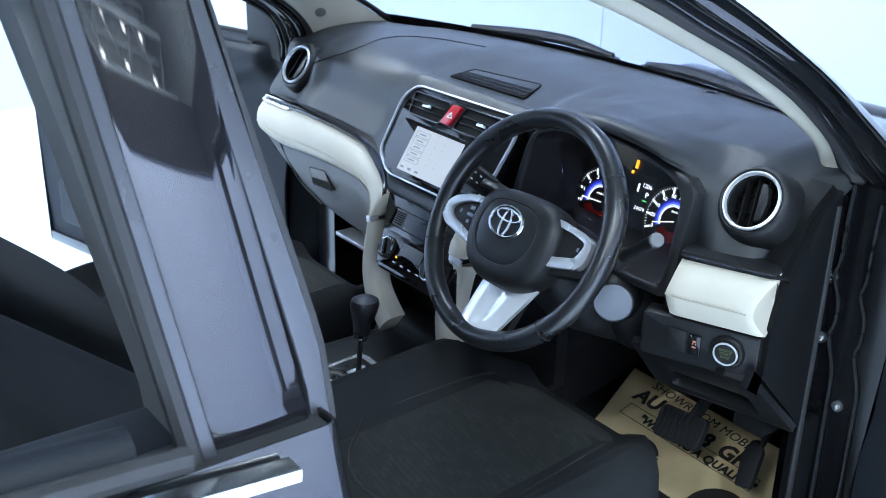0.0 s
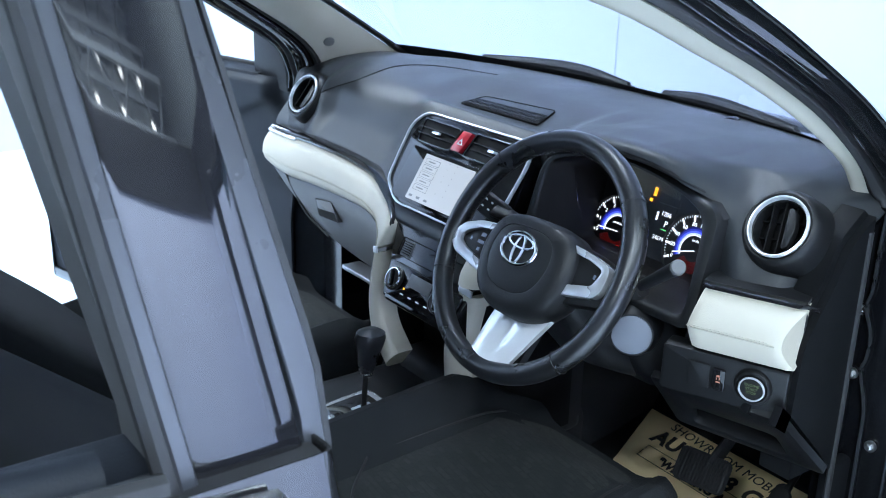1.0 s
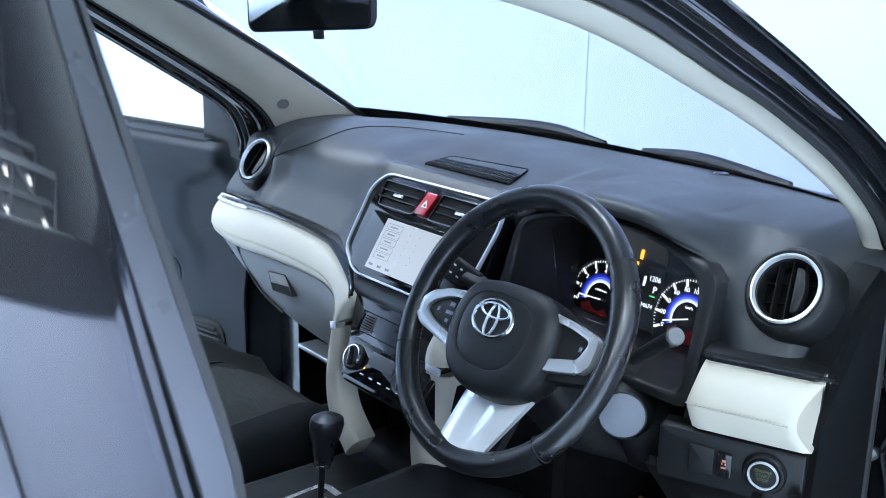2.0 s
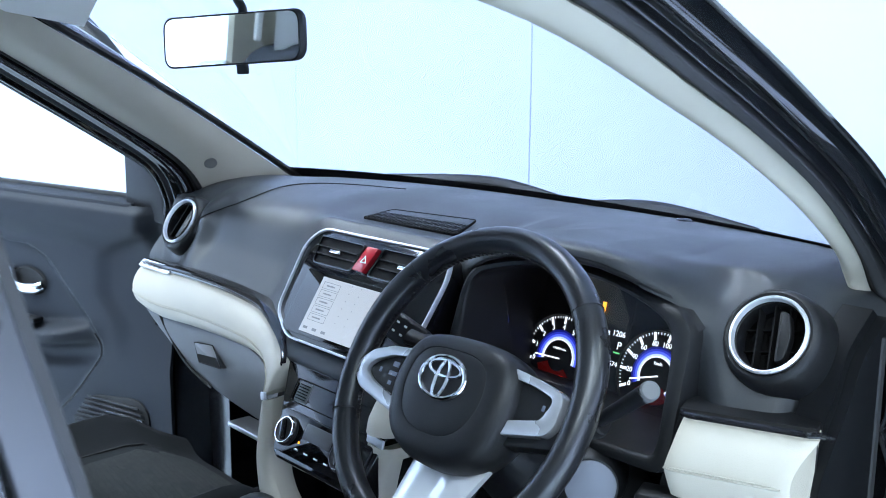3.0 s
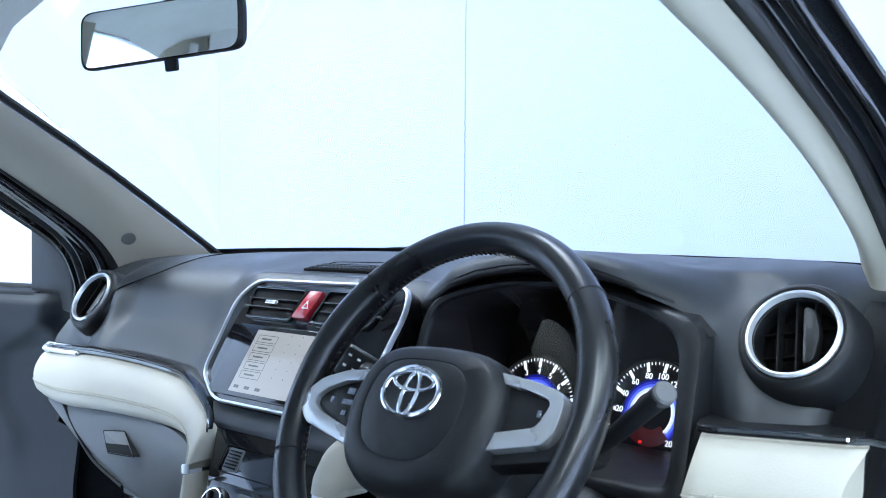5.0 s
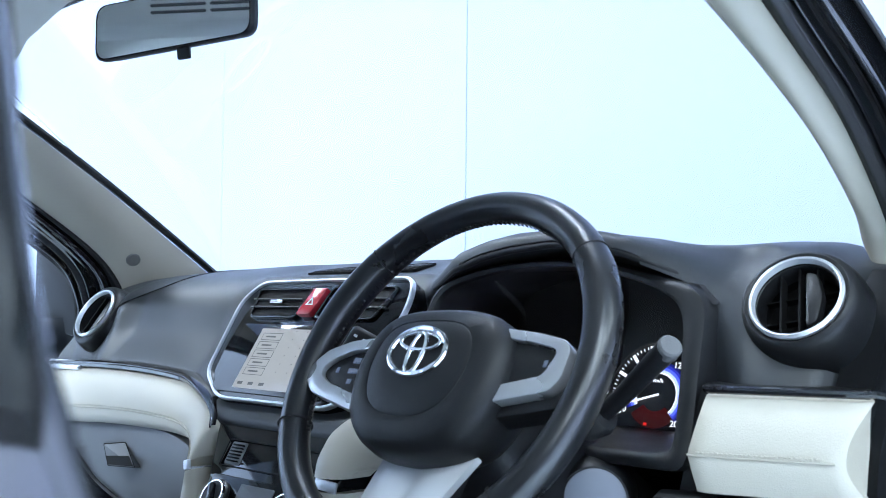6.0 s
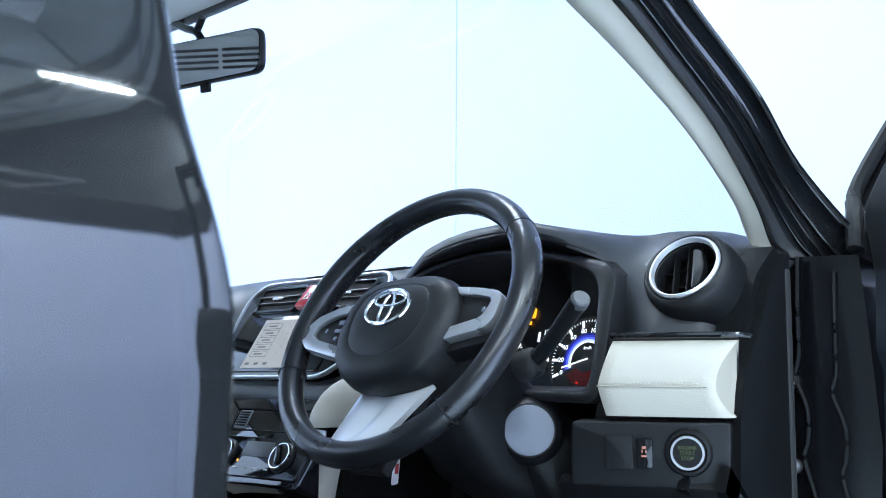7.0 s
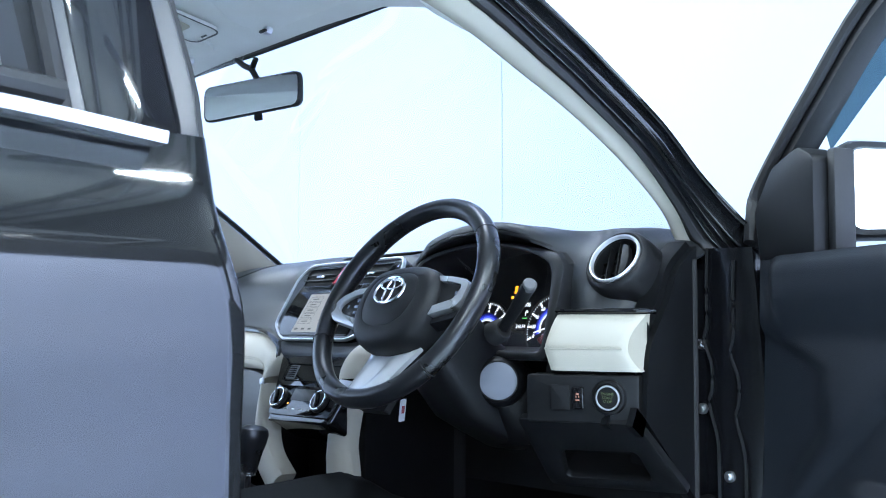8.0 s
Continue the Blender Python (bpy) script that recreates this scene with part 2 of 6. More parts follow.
def band(path, profile, up=(0, 0, 1), closed=False, ends=True):
    """Sweep a flat profile of (side, top) along a line."""
    pts = [Vector(p) for p in path]
    n = len(pts)
    rows = []
    for i, p in enumerate(pts):
        a = pts[(i - 1) % n] if closed or i > 0 else p
        b = pts[(i + 1) % n] if closed or i < n - 1 else p
        d = (b - a).normalized()
        side = d.cross(Vector(up)).normalized()
        top = side.cross(d)
        rows.append([p + side * s + top * t for s, t in profile])
    return grid(rows, close_u=True, close_v=closed, caps=ends and not closed)


def lerp(a, b, t):
    return a + (b - a) * t


def ease(t):
    t = min(max(t, 0.0), 1.0)
    return t * t * (3 - 2 * t)


def text(name, body, size, m, material, parent, extrude=0.0003, width=1.0, align="CENTER", bold=0.0):
    """Lettering with the built-in font, as a mesh part."""
    curve = bpy.data.curves.new(name, "FONT")
    curve.body, curve.size, curve.extrude, curve.align_x, curve.align_y = body, size, extrude, align, "CENTER"
    curve.resolution_u, curve.offset = 3, bold
    tmp = bpy.data.objects.new(name, curve)
    scene.collection.objects.link(tmp)
    bpy.context.view_layer.update()
    mesh = bpy.data.meshes.new_from_object(tmp.evaluated_get(bpy.context.evaluated_depsgraph_get()))
    bpy.data.objects.remove(tmp)
    mesh.transform(m @ Matrix.Diagonal((width, 1, 1, 1)))
    mesh.materials.clear()
    mesh.materials.append(material)
    ob = new(name, mesh)
    ob.parent = parent
    if parent.type == "EMPTY":
        ob.matrix_parent_inverse = parent.matrix_basis.inverted()
    return ob

# ---- the room ----
R = ROOM
T = 0.12
WHITE = 2.12


def setting(name, bm, material, label, category):
    return solo(name, bm, material, label, category, kind="structure")


setting("floor", box_between((R["x0"] - T, R["y0"] - T, -0.1), (R["x1"] + T, R["y1"] + T, 0)), M_FLOOR, "smooth light grey painted studio floor", "floor")
setting("ceiling", box_between((R["x0"] - T, R["y0"] - T, R["top"]), (R["x1"] + T, R["y1"] + T, R["top"] + 0.1)), M_ROOF, "pale sheet metal hall roof above steel trusses", "ceiling")
SEAM = -1.61
wall = setting("wall_front", box_between((R["x0"] - T, R["y1"], 0), (SEAM - 0.006, R["y1"] + T, R["top"])), M_WALL, "plain white studio wall with a fine upright joint", "wall")
WHITE_END = 1.2
part("wall_panel", box_between((SEAM + 0.006, R["y1"], 0), (WHITE_END, R["y1"] + T, R["top"])), M_WALL, wall)
part("low_panel", box_between((WHITE_END, R["y1"], 0), (5.2, R["y1"] + T, WHITE)), M_WALLSIDE, wall, "pale lavender panel")
part("fascia", box_between((WHITE_END, R["y1"] - 0.02, WHITE), (5.17, R["y1"] + T, WHITE + 0.40)), M_MATT, wall)
part("hall_panel", box_between((WHITE_END, R["y1"], WHITE + 0.40), (5.2, R["y1"] + T, R["top"])), M_CEIL, wall)
part("hall_panel", box_between((5.2, R["y1"], 0), (R["x1"] + T, R["y1"] + T, R["top"])), M_CEIL, wall)
part("joint_backing", box_between((SEAM - 0.006, R["y1"] + 0.004, 0), (SEAM + 0.006, R["y1"] + T, R["top"])), M_WALL, wall)
cove = [[(R["x0"] + 1.4 - 1.4 * math.sin(a) + 0.001, R["y1"] - 1.4 + 1.4 * math.cos(a) - 0.001, z) for a in [math.pi / 2 * i / 24 for i in range(25)]] for z in (0.004, R["top"] - 0.004)]
setting("wall_cove", thicken(grid(cove), -0.01), M_WALL, "curved white corner joining two studio walls", "wall")
setting("wall_left", box_between((R["x0"] - T, R["y0"] - T, 0), (R["x0"], R["y1"], R["top"])), M_WALL, "plain bright white studio wall", "wall")
right_wall = setting("wall_right", box_between((5.2, -3.2, 0), (5.2 + T, R["y1"], WHITE)), M_WALLSIDE, "pale lavender studio partition wall, open above", "wall")
part("top_rail", box_between((5.17, -3.23, WHITE), (5.23 + T, R["y1"], WHITE + 0.40)), M_MATT, right_wall, "dark steel fascia")
setting("wall_hall", box_between((R["x1"], R["y0"] - T, 0), (R["x1"] + T, R["y1"], R["top"])), M_HALL, "grey hall wall beyond the partition", "wall")
back_wall = setting("wall_back", box_between((R["x0"], R["y0"] - T, 0), (0.0, R["y0"], 3.2)), M_WALL, "white studio wall beside a dark hall wall", "wall")
part("upper_band", box_between((R["x0"], R["y0"] - T, 3.2), (0.0, R["y0"], R["top"])), M_CEIL, back_wall)
part("hall_wall", box_between((0.0, R["y0"] - T, 0), (R["x1"], R["y0"], R["top"])), M_CEIL, back_wall)

# steel trusses under the ceiling, each with two chords and a zigzag web
for k in range(6):
    y = -5.2 + 1.36 * k
    truss = thing("roof_truss", (0, y, R["top"]), "grey painted steel roof truss with zigzag web", "truss", "roof trusses")
    part("top_chord", box_between((R["x0"], y - 0.04, 4.52), (R["x1"], y + 0.04, 4.60)), M_STEEL, truss)
    part("bottom_chord", box_between((R["x0"], y - 0.04, 4.10), (R["x1"], y + 0.04, 4.17)), M_STEEL, truss)
    web = bmesh.new()
    n = 18
    for i in range(n):
        xa = lerp(R["x0"], R["x1"], i / n)
        xb = lerp(R["x0"], R["x1"], (i + 1) / n)
        za, zb = (4.14, 4.55) if i % 2 else (4.55, 4.14)
        add(web, tube([(xa, y, za), (xb, y, zb)], 0.018, 6))
    part("web", web, M_STEEL, truss)

# lattice trusses and small round lamps of the hall beyond the partition
for tx, tz in ((6.2, 2.75), (7.2, 3.25), (8.1, 3.85)):
    truss = thing("hall_truss", (tx, -1.0, tz), "grey painted steel lattice truss in the dark hall", "truss", "hall trusses")
    for dz in (0.0, 0.42):
        part("chord", box_between((tx - 0.03, R["y0"], tz + dz), (tx + 0.03, R["y1"], tz + dz + 0.06)), M_STEEL, truss)
    web = bmesh.new()
    for k in range(14):
        ya, yb = lerp(R["y0"], R["y1"], k / 14), lerp(R["y0"], R["y1"], (k + 1) / 14)
        za, zb = (tz + 0.03, tz + 0.45) if k % 2 else (tz + 0.45, tz + 0.03)
        add(web, tube([(tx, ya, za), (tx, yb, zb)], 0.025, 6))
    part("web", web, M_STEEL, truss)
for lx, ly, lz in ((6.2, 1.35, 2.62), (7.2, 0.55, 3.12), (7.2, 1.75, 3.12), (8.1, 1.10, 3.72), (6.2, 0.35, 2.62), (7.2, -0.45, 3.12), (8.1, 0.10, 3.72), (8.1, 1.95, 3.72)):
    lamp = thing("hall_lamp", (lx, ly, lz + 0.1), "small round hall lamp, lit, hung below a truss", "lamp", "hall lamps")
    part("shade", moved(lathe([(0.03, 0.12), (0.05, 0.10), (0.10, 0.02), (0.10, 0.0)], 20), Matrix.Translation((lx, ly, lz))), M_STEEL, lamp)
    part("bulb", moved(lathe([(0.085, 0.012), (0.07, -0.035), (0.0, -0.055)], 20), Matrix.Translation((lx, ly, lz))), M_LAMP, lamp)

# lamp housings over the soft lights
for lx, ly, watts, wide in LAMPS:
    lamp = thing("ceiling_lamp", (lx, ly, 4.6), "square white studio ceiling lamp, lit, on two rods", "lamp", "ceiling lamps")
    part("housing", box_between((lx - 0.55 * wide, ly - 0.55 * wide, 4.07), (lx + 0.55 * wide, ly + 0.55 * wide, 4.14), 0.01), M_STEEL, lamp)
    for s in (-0.4 * wide, 0.4 * wide):
        part("rod", tube([(lx + s, ly, 4.11), (lx + s, ly, 4.6)], 0.012, 6), M_STEEL, lamp)

for ly in WASH:
    lamp = thing("wall_lamp", (3.5, ly, 4.6), "long studio lamp washing the white wall, lit", "lamp", "wall lamps")
    part("housing", moved(rbox(1.25, 0.36, 0.05, 0.01), look((3.47, ly, 3.79), (5.2, ly, 1.6))), M_STEEL, lamp)
    part("rod", tube([(3.45, ly, 3.8), (3.45, ly, 4.6)], 0.012, 6), M_STEEL, lamp)

# ---- car body shell ----
body = thing("car_body", (0, -0.6, 0), "black compact sport utility car body with doors open", "car")


def strip_between(a, b, bulge, n=10, steps=6):
    """A skin between two smooth lines, bulged by the vector in its middle."""
    la, lb = smooth_line(a, steps), smooth_line(b, steps)
    rows = []
    for p, q in zip(la, lb):
        rows.append([p.lerp(q, k / n) + Vector(bulge) * math.sin(math.pi * k / n) for k in range(n + 1)])
    return grid(rows)


WS_EDGE = [(0.660, 0.53, 1.115), (0.652, 0.492, 1.137), (0.606, 0.22, 1.298), (0.56, -0.05, 1.44), (0.545, -0.14, 1.485)]
OUT_EDGE = [(0.765, 0.55, 1.06), (0.745, 0.44, 1.15), (0.695, 0.24, 1.305), (0.655, 0.03, 1.44), (0.632, -0.10, 1.515)]
SIDE_LOW = [(0.765, 0.44, 1.03), (0.755, 0.36, 1.10), (0.725, 0.18, 1.235), (0.70, 0.0, 1.35), (0.685, -0.12, 1.415)]

# inner trim and outer skin of each windscreen pillar
R_IN = [(0.640, 0.384, 1.115), (0.620, 0.384, 1.155), (0.626, 0.345, 1.188), (0.632, 0.25, 1.244), (0.630, 0.15, 1.298), (0.623, 0.05, 1.345), (0.612, -0.12, 1.415), (0.585, -0.35, 1.470)]
R_SEAL = [(0.656, 0.393, 1.112), (0.644, 0.392, 1.140), (0.647, 0.350, 1.186), (0.651, 0.25, 1.259), (0.650, 0.15, 1.313), (0.652, 0.05, 1.357), (0.645, -0.12, 1.430), (0.615, -0.35, 1.492)]
R_OUT = [(0.775, 0.50, 1.09), (0.744, 0.436, 1.140), (0.708, 0.35, 1.222), (0.710, 0.25, 1.289), (0.703, 0.15, 1.350), (0.699, 0.05, 1.404), (0.684, -0.12, 1.490), (0.665, -0.35, 1.574)]
R_GLASS = [(0.70, 0.58, 1.07), (0.675, 0.52, 1.14), (0.645, 0.40, 1.235), (0.628, 0.30, 1.300), (0.61, 0.20, 1.355), (0.597, 0.10, 1.41), (0.57, -0.07, 1.490), (0.55, -0.30, 1.55)]


def ridged(a, b, profile, n=24):
    """A skin between two lines, lifted off by a profile of (share, height)."""
    la, lb = smooth_line(a, 6), smooth_line(b, 6)
    rows = []
    for i, (p, q) in enumerate(zip(la, lb)):
        along = (la[min(i + 1, len(la) - 1)] - la[max(i - 1, 0)]).normalized()
        out = (q - p).cross(along).normalized()
        if out.y > 0:
            out = -out
        row = []
        for k in range(n + 1):
            s = k / n
            h = 0.0
            for (s0, h0), (s1, h1) in zip(profile, profile[1:]):
                if s0 <= s <= s1:
                    h = lerp(h0, h1, ease((s - s0) / (s1 - s0)))
            row.append(p.lerp(q, s) + out * h)
        rows.append(row)
    return grid(rows)


def between(a, b, t):
    return [tuple(Vector(p).lerp(Vector(q), t)) for p, q in zip(a, b)]


band_at = lambda t: between(R_SEAL, R_OUT, t)
part("pillar_trim", thicken(strip_between(R_IN, R_SEAL, (-0.002, -0.008, -0.003)), 0.003), M_TRIM, body, "grey-beige plastic windscreen pillar trim")
part("pillar_inside", thicken(strip_between(R_GLASS, R_IN, (-0.010, 0.0, -0.010)), 0.003), M_TRIM, body)
part("door_seal", ridged(R_SEAL, band_at(0.29), [(0, 0), (0.35, 0.012), (0.75, 0.010), (1, 0.0)]), M_RUBBER, body, "black rubber door seal")
part("seal_lip", ridged(band_at(0.29), band_at(0.45), [(0, 0.001), (0.25, 0.009), (1, -0.002)]), M_PAINT, body)
part("flange_groove", ridged(band_at(0.45), band_at(0.55), [(0, -0.002), (0.5, -0.005), (1, 0.004)]), M_MATT, body)
part("pillar_flank", ridged(band_at(0.55), band_at(0.88), [(0, 0.004), (0.15, 0.008), (1, -0.010)]), M_PAINT, body, "glossy black pillar flank")
part("drip_strip", ridged(band_at(0.88), R_OUT, [(0, -0.010), (0.4, 0.002), (1, 0.0)]), M_MATT, body)
part("outer_pillar", thicken(strip_between(R_OUT, R_GLASS, (0.004, 0.0, 0.004)), 0.003), M_PAINT, body, "glossy black outer pillar")

left = lambda line: [(-x, y, z - 0.009) for x, y, z in line]
# door opening's inner edge, seal line and outer frame on the passenger side
L_TRIM = [(-0.690, 0.320, 1.05), (-0.680, 0.308, 1.11), (-0.671, 0.25, 1.181), (-0.658, 0.105, 1.273), (-0.630, -0.13, 1.412)]
L_SEAL = [(-0.700, 0.283, 1.05), (-0.696, 0.277, 1.096), (-0.690, 0.243, 1.157), (-0.674, 0.111, 1.250), (-0.644, -0.13, 1.394)]
L_FLANGE = [(-0.726, 0.258, 1.05), (-0.724, 0.256, 1.09), (-0.718, 0.220, 1.162), (-0.705, 0.124, 1.229), (-0.676, -0.13, 1.386)]
L_FRAME = [(-0.760, 0.258, 1.05), (-0.759, 0.258, 1.088), (-0.754, 0.226, 1.145), (-0.742, 0.140, 1.203), (-0.715, -0.13, 1.367)]
part("door_seal", ridged(L_TRIM, between(L_TRIM, L_SEAL, 0.45), [(0, 0), (0.5, 0.006), (1, 0.0)]), M_RUBBER, body, "black rubber door seal")
part("seal_bead", ridged(between(L_TRIM, L_SEAL, 0.45), L_SEAL, [(0, 0.0), (0.25, 0.007), (0.6, 0.008), (1, 0.0)]), M_GLOSS, body)
part("door_flange", ridged(L_SEAL, between(L_SEAL, L_FLANGE, 0.8), [(0, -0.003), (0.3, 0.001), (0.8, 0.003), (1, -0.004)]), M_PAINT, body, "glossy black door opening edge")
part("flange_lip", ridged(between(L_SEAL, L_FLANGE, 0.8), between(L_FLANGE, L_FRAME, 0.3), [(0, -0.004), (0.5, 0.004), (1, -0.003)]), M_RUBBER, body)
part("drip_strip", ridged(between(L_FLANGE, L_FRAME, 0.3), L_FRAME, [(0, -0.003), (0.4, 0.004), (1, 0.0)]), M_PAINT, body)
part("pillar_trim", thicken(strip_between(left(WS_EDGE), L_TRIM, (0.014, -0.006, 0.0)), 0.004), M_TRIM, body, "grey-beige plastic windscreen pillar trim")
part("outer_pillar", thicken(strip_between(left(WS_EDGE), left(OUT_EDGE), (-0.004, 0.012, 0.012)), 0.003), M_PAINT, body, "glossy black outer pillar")
part("pillar_flank", thicken(strip_between(left(OUT_EDGE), left(SIDE_LOW), (-0.016, 0.0, 0.006)), 0.003), M_PAINT, body)
part("frit_edge", tube(smooth_line(left([(p[0] - 0.003, p[1] + 0.008, p[2] + 0.004) for p in WS_EDGE]), 6), 0.0065, 6), M_MATT, body)
m = axes((-0.6425, 0.3035, 1.167), (0.39, 0.92, 0), (0.506, -0.2145, 0.846))
part("trim_cap", moved(lathe([(0.012, -0.014), (0.0125, 0.0), (0.011, 0.0015), (0.0, 0.0018)], 24), m), surface("dull_trim_cap", (0.15, 0.15, 0.14), 0.7), body)

# hinge pillar beside the dashboard, with its bolts
for side in (1, -1):
    prof = [(0.630, 0.392), (0.630, 0.45), (0.630, 0.60), (0.775, 0.60), (0.775, 0.50), (0.765, 0.46), (0.752, 0.412), (0.70, 0.393)]
    rows = []
    back = 0.0 if side > 0 else -0.07
    for z in (0.30, 0.50, 0.70, 0.90, 1.05, 1.12):
        off = 0.012 * math.sin(z * 9)
        rows.append([(side * (x + (off if i > 3 else 0)), y + (back if y < 0.5 else 0), z) for i, (x, y) in enumerate(prof)])
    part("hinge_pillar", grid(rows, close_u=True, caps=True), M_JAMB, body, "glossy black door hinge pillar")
    for px, py, shift in ((0.0, 0.386, 0.0), (0.040, 0.396, 0.02)):
        wavy = [(side * (x + px), py, z - shift) for x, z in ((0.682, 1.12), (0.680, 1.06), (0.680, 1.005), (0.675, 0.978), (0.688, 0.942), (0.688, 0.905), (0.683, 0.882), (0.697, 0.830), (0.699, 0.77), (0.701, 0.60), (0.701, 0.40))]
        part("edge_flange", tube(smooth_line(wavy, 5), 0.0024, 8), M_BLACK, body)
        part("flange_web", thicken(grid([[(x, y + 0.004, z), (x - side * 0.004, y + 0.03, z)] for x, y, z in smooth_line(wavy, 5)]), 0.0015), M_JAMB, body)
    part("jamb_strip", tube([(side * 0.689, 0.342, z) for z in (0.35, 0.8, 1.10)], 0.005, 8), M_RUBBER, body)
    for bx, by, bz in ((0.669, 0.388, 0.973), (0.669, 0.388, 0.874), (0.713, 0.392, 0.775)):
        m = axes((side * bx, by, bz), (1, 0, 0), (0, 0, 1))
        bolt = part("bolt", moved(lathe([(0.0085, -0.004), (0.0085, 0.0015), (0.0, 0.0015)], 20), m), M_BOLT, body, "zinc-plated bolt")
        part("bolt_head", moved(lathe([(0.0052, 0.0015), (0.0052, 0.006), (0.0035, 0.007), (0.0, 0.0065)], 6), m), M_BOLT, bolt)

# sills, floor, bulkhead, tunnel
for side in (1, -1):
    part("door_sill", box_between(*((min(side * 0.70, side * 0.84), -0.62, 0.26), (max(side * 0.70, side * 0.84), 0.62, 0.43)), 0.02), M_PAINT, body)
floor_rows = []
for y, z in ((-2.1, 0.42), (-0.9, 0.42), (0.0, 0.40), (0.44, 0.40), (0.60, 0.425), (0.70, 0.450), (0.80, 0.60), (0.82, 0.80), (0.825, 0.96)):
    floor_rows.append([(x, y, z) for x in (-0.71, -0.3, 0.3, 0.71)])
part("floor_pan", thicken(grid(floor_rows), 0.02), M_CARPET, body, "black carpeted car floor")
part("tunnel", box_between((-0.10, -0.9, 0.38), (0.16, 0.40, 0.60), 0.04, 3), M_CARPET, body)
part("tunnel_front", box_between((-0.10, 0.38, 0.38), (0.045, 0.78, 0.58), 0.04, 3), M_CARPET, body)
part("underbody", box_between((-0.74, -2.55, 0.24), (0.74, 0.9, 0.36), 0.02), M_MATT, body)

# roof, headliner, windscreen
roof_rows, liner_rows = [], []
for y, z in ((0.03, 1.505), (-0.05, 1.53), (-0.3, 1.60), (-0.9, 1.655), (-1.6, 1.65), (-2.1, 1.625), (-2.48, 1.56)):
    roof_rows.append([(x, y, z + 0.03 - 0.09 * (abs(x) / 0.62) ** 3) for x in (-0.64, -0.55, -0.4, -0.2, 0, 0.2, 0.4, 0.55, 0.64)])
for y, z in ((0.02, 1.495), (-0.05, 1.507), (-0.3, 1.555), (-0.9, 1.612), (-1.6, 1.605), (-2.1, 1.585), (-2.46, 1.53)):
    half = lerp(0.535, 0.625, ease(-y / 0.35))
    liner_rows.append([(x * half / 0.64, y, z + 0.014 - 0.09 * (abs(x) / 0.64) ** 6) for x in (-0.64, -0.55, -0.4, -0.2, 0, 0.2, 0.4, 0.55, 0.64)])
part("roof_panel", thicken(grid(roof_rows), -0.004), M_PAINT, body, "glossy black roof panel")
part("headliner", thicken(grid(liner_rows), -0.01), M_LINER, body, "light grey cloth headliner")
ws_rows = []
for k in range(9):
    t = k / 8
    row = []
    for j in range(13):
        s = -1 + j / 6
        y = lerp(0.625, 0.045, t) - 0.095 * (1 - 0.5 * t) * abs(s) ** 2.2
        z = lerp(1.112, 1.524, t) - 0.012 * abs(s) ** 2 - 0.03 * t * abs(s) ** 6
        row.append((s * lerp(0.675, 0.56, t) * (1.0 if s > 0 else 1.0 + 0.12 * s * s), y, z + 0.02 * math.sin(math.pi * t)))
    ws_rows.append(row)
screen = part("windscreen", thicken(grid(ws_rows), 0.004), M_WINDSCREEN, body, "clear laminated windscreen")
screen.visible_shadow = False
frit = []
for k in (0.0, 0.4, 0.8):
    frit.append([Vector(ws_rows[0][j]).lerp(Vector(ws_rows[1][j]), k * (1 + 0.28 * (max(0, j - 6) / 6) ** 2)) + Vector((0, -0.004, 0.0)) for j in range(13)])
part("windscreen_band", thicken(grid(frit), 0.001), M_MATT, body, "black printed windscreen edge")
edge = [ws_rows[8][j] for j in range(13)]
part("header_band", band(smooth_line(edge, 3), [(-0.012, -0.006), (0.010, -0.006), (0.010, -0.001), (-0.012, -0.001)]), M_MATT, body)
cowl = [[(x, y - 0.085 * abs(x / 0.68) ** 2.2, z) for x in [-0.68 + 0.08 * i for i in range(18)]] for y, z in ((0.60, 1.075), (0.630, 1.094), (0.655, 1.086), (0.675, 1.050))]
part("cowl", thicken(grid(cowl), 0.01), M_MATT, body, "black plastic cowl below the windscreen")

# bonnet and front wings
rows = []
for k in range(13):
    t = k / 12
    y = lerp(0.66, 1.62, t)
    row = []
    for j in range(17):
        s = -1 + j / 8
        row.append((s * lerp(0.72, 0.66, t), y - 0.06 * abs(s) ** 2, 1.035 - 0.10 * t - 0.05 * t ** 3 - 0.04 * abs(s) ** 3))
    rows.append(row)
part("bonnet", thicken(grid(rows), 0.004), M_PAINT, body, "glossy black bonnet")
for side in (1, -1):
    rows = []
    for k in range(21):
        y = lerp(0.60, 1.66, k / 20)
        t = (y - 0.60) / 1.06
        arch = 0.335 + math.sqrt(max(0.0, 0.40 ** 2 - (y - 1.05) ** 2)) if abs(y - 1.05) < 0.40 else 0.34
        top = 0.995 - 0.10 * t - 0.05 * t ** 3
        rows.append([(side * (0.73 + 0.10 * math.sin(math.pi * 0.5 * (1 - u) ** 0.6) - 0.10 * t ** 4), y, lerp(arch, top, u)) for u in [i / 8 for i in range(9)]])
    part("front_wing", thicken(grid(rows), 0.004), M_PAINT, body, "glossy black front wing")
part("front_bumper", box_between((-0.72, 1.56, 0.34), (0.72, 1.70, 0.90), 0.05, 3), M_PAINT, body)

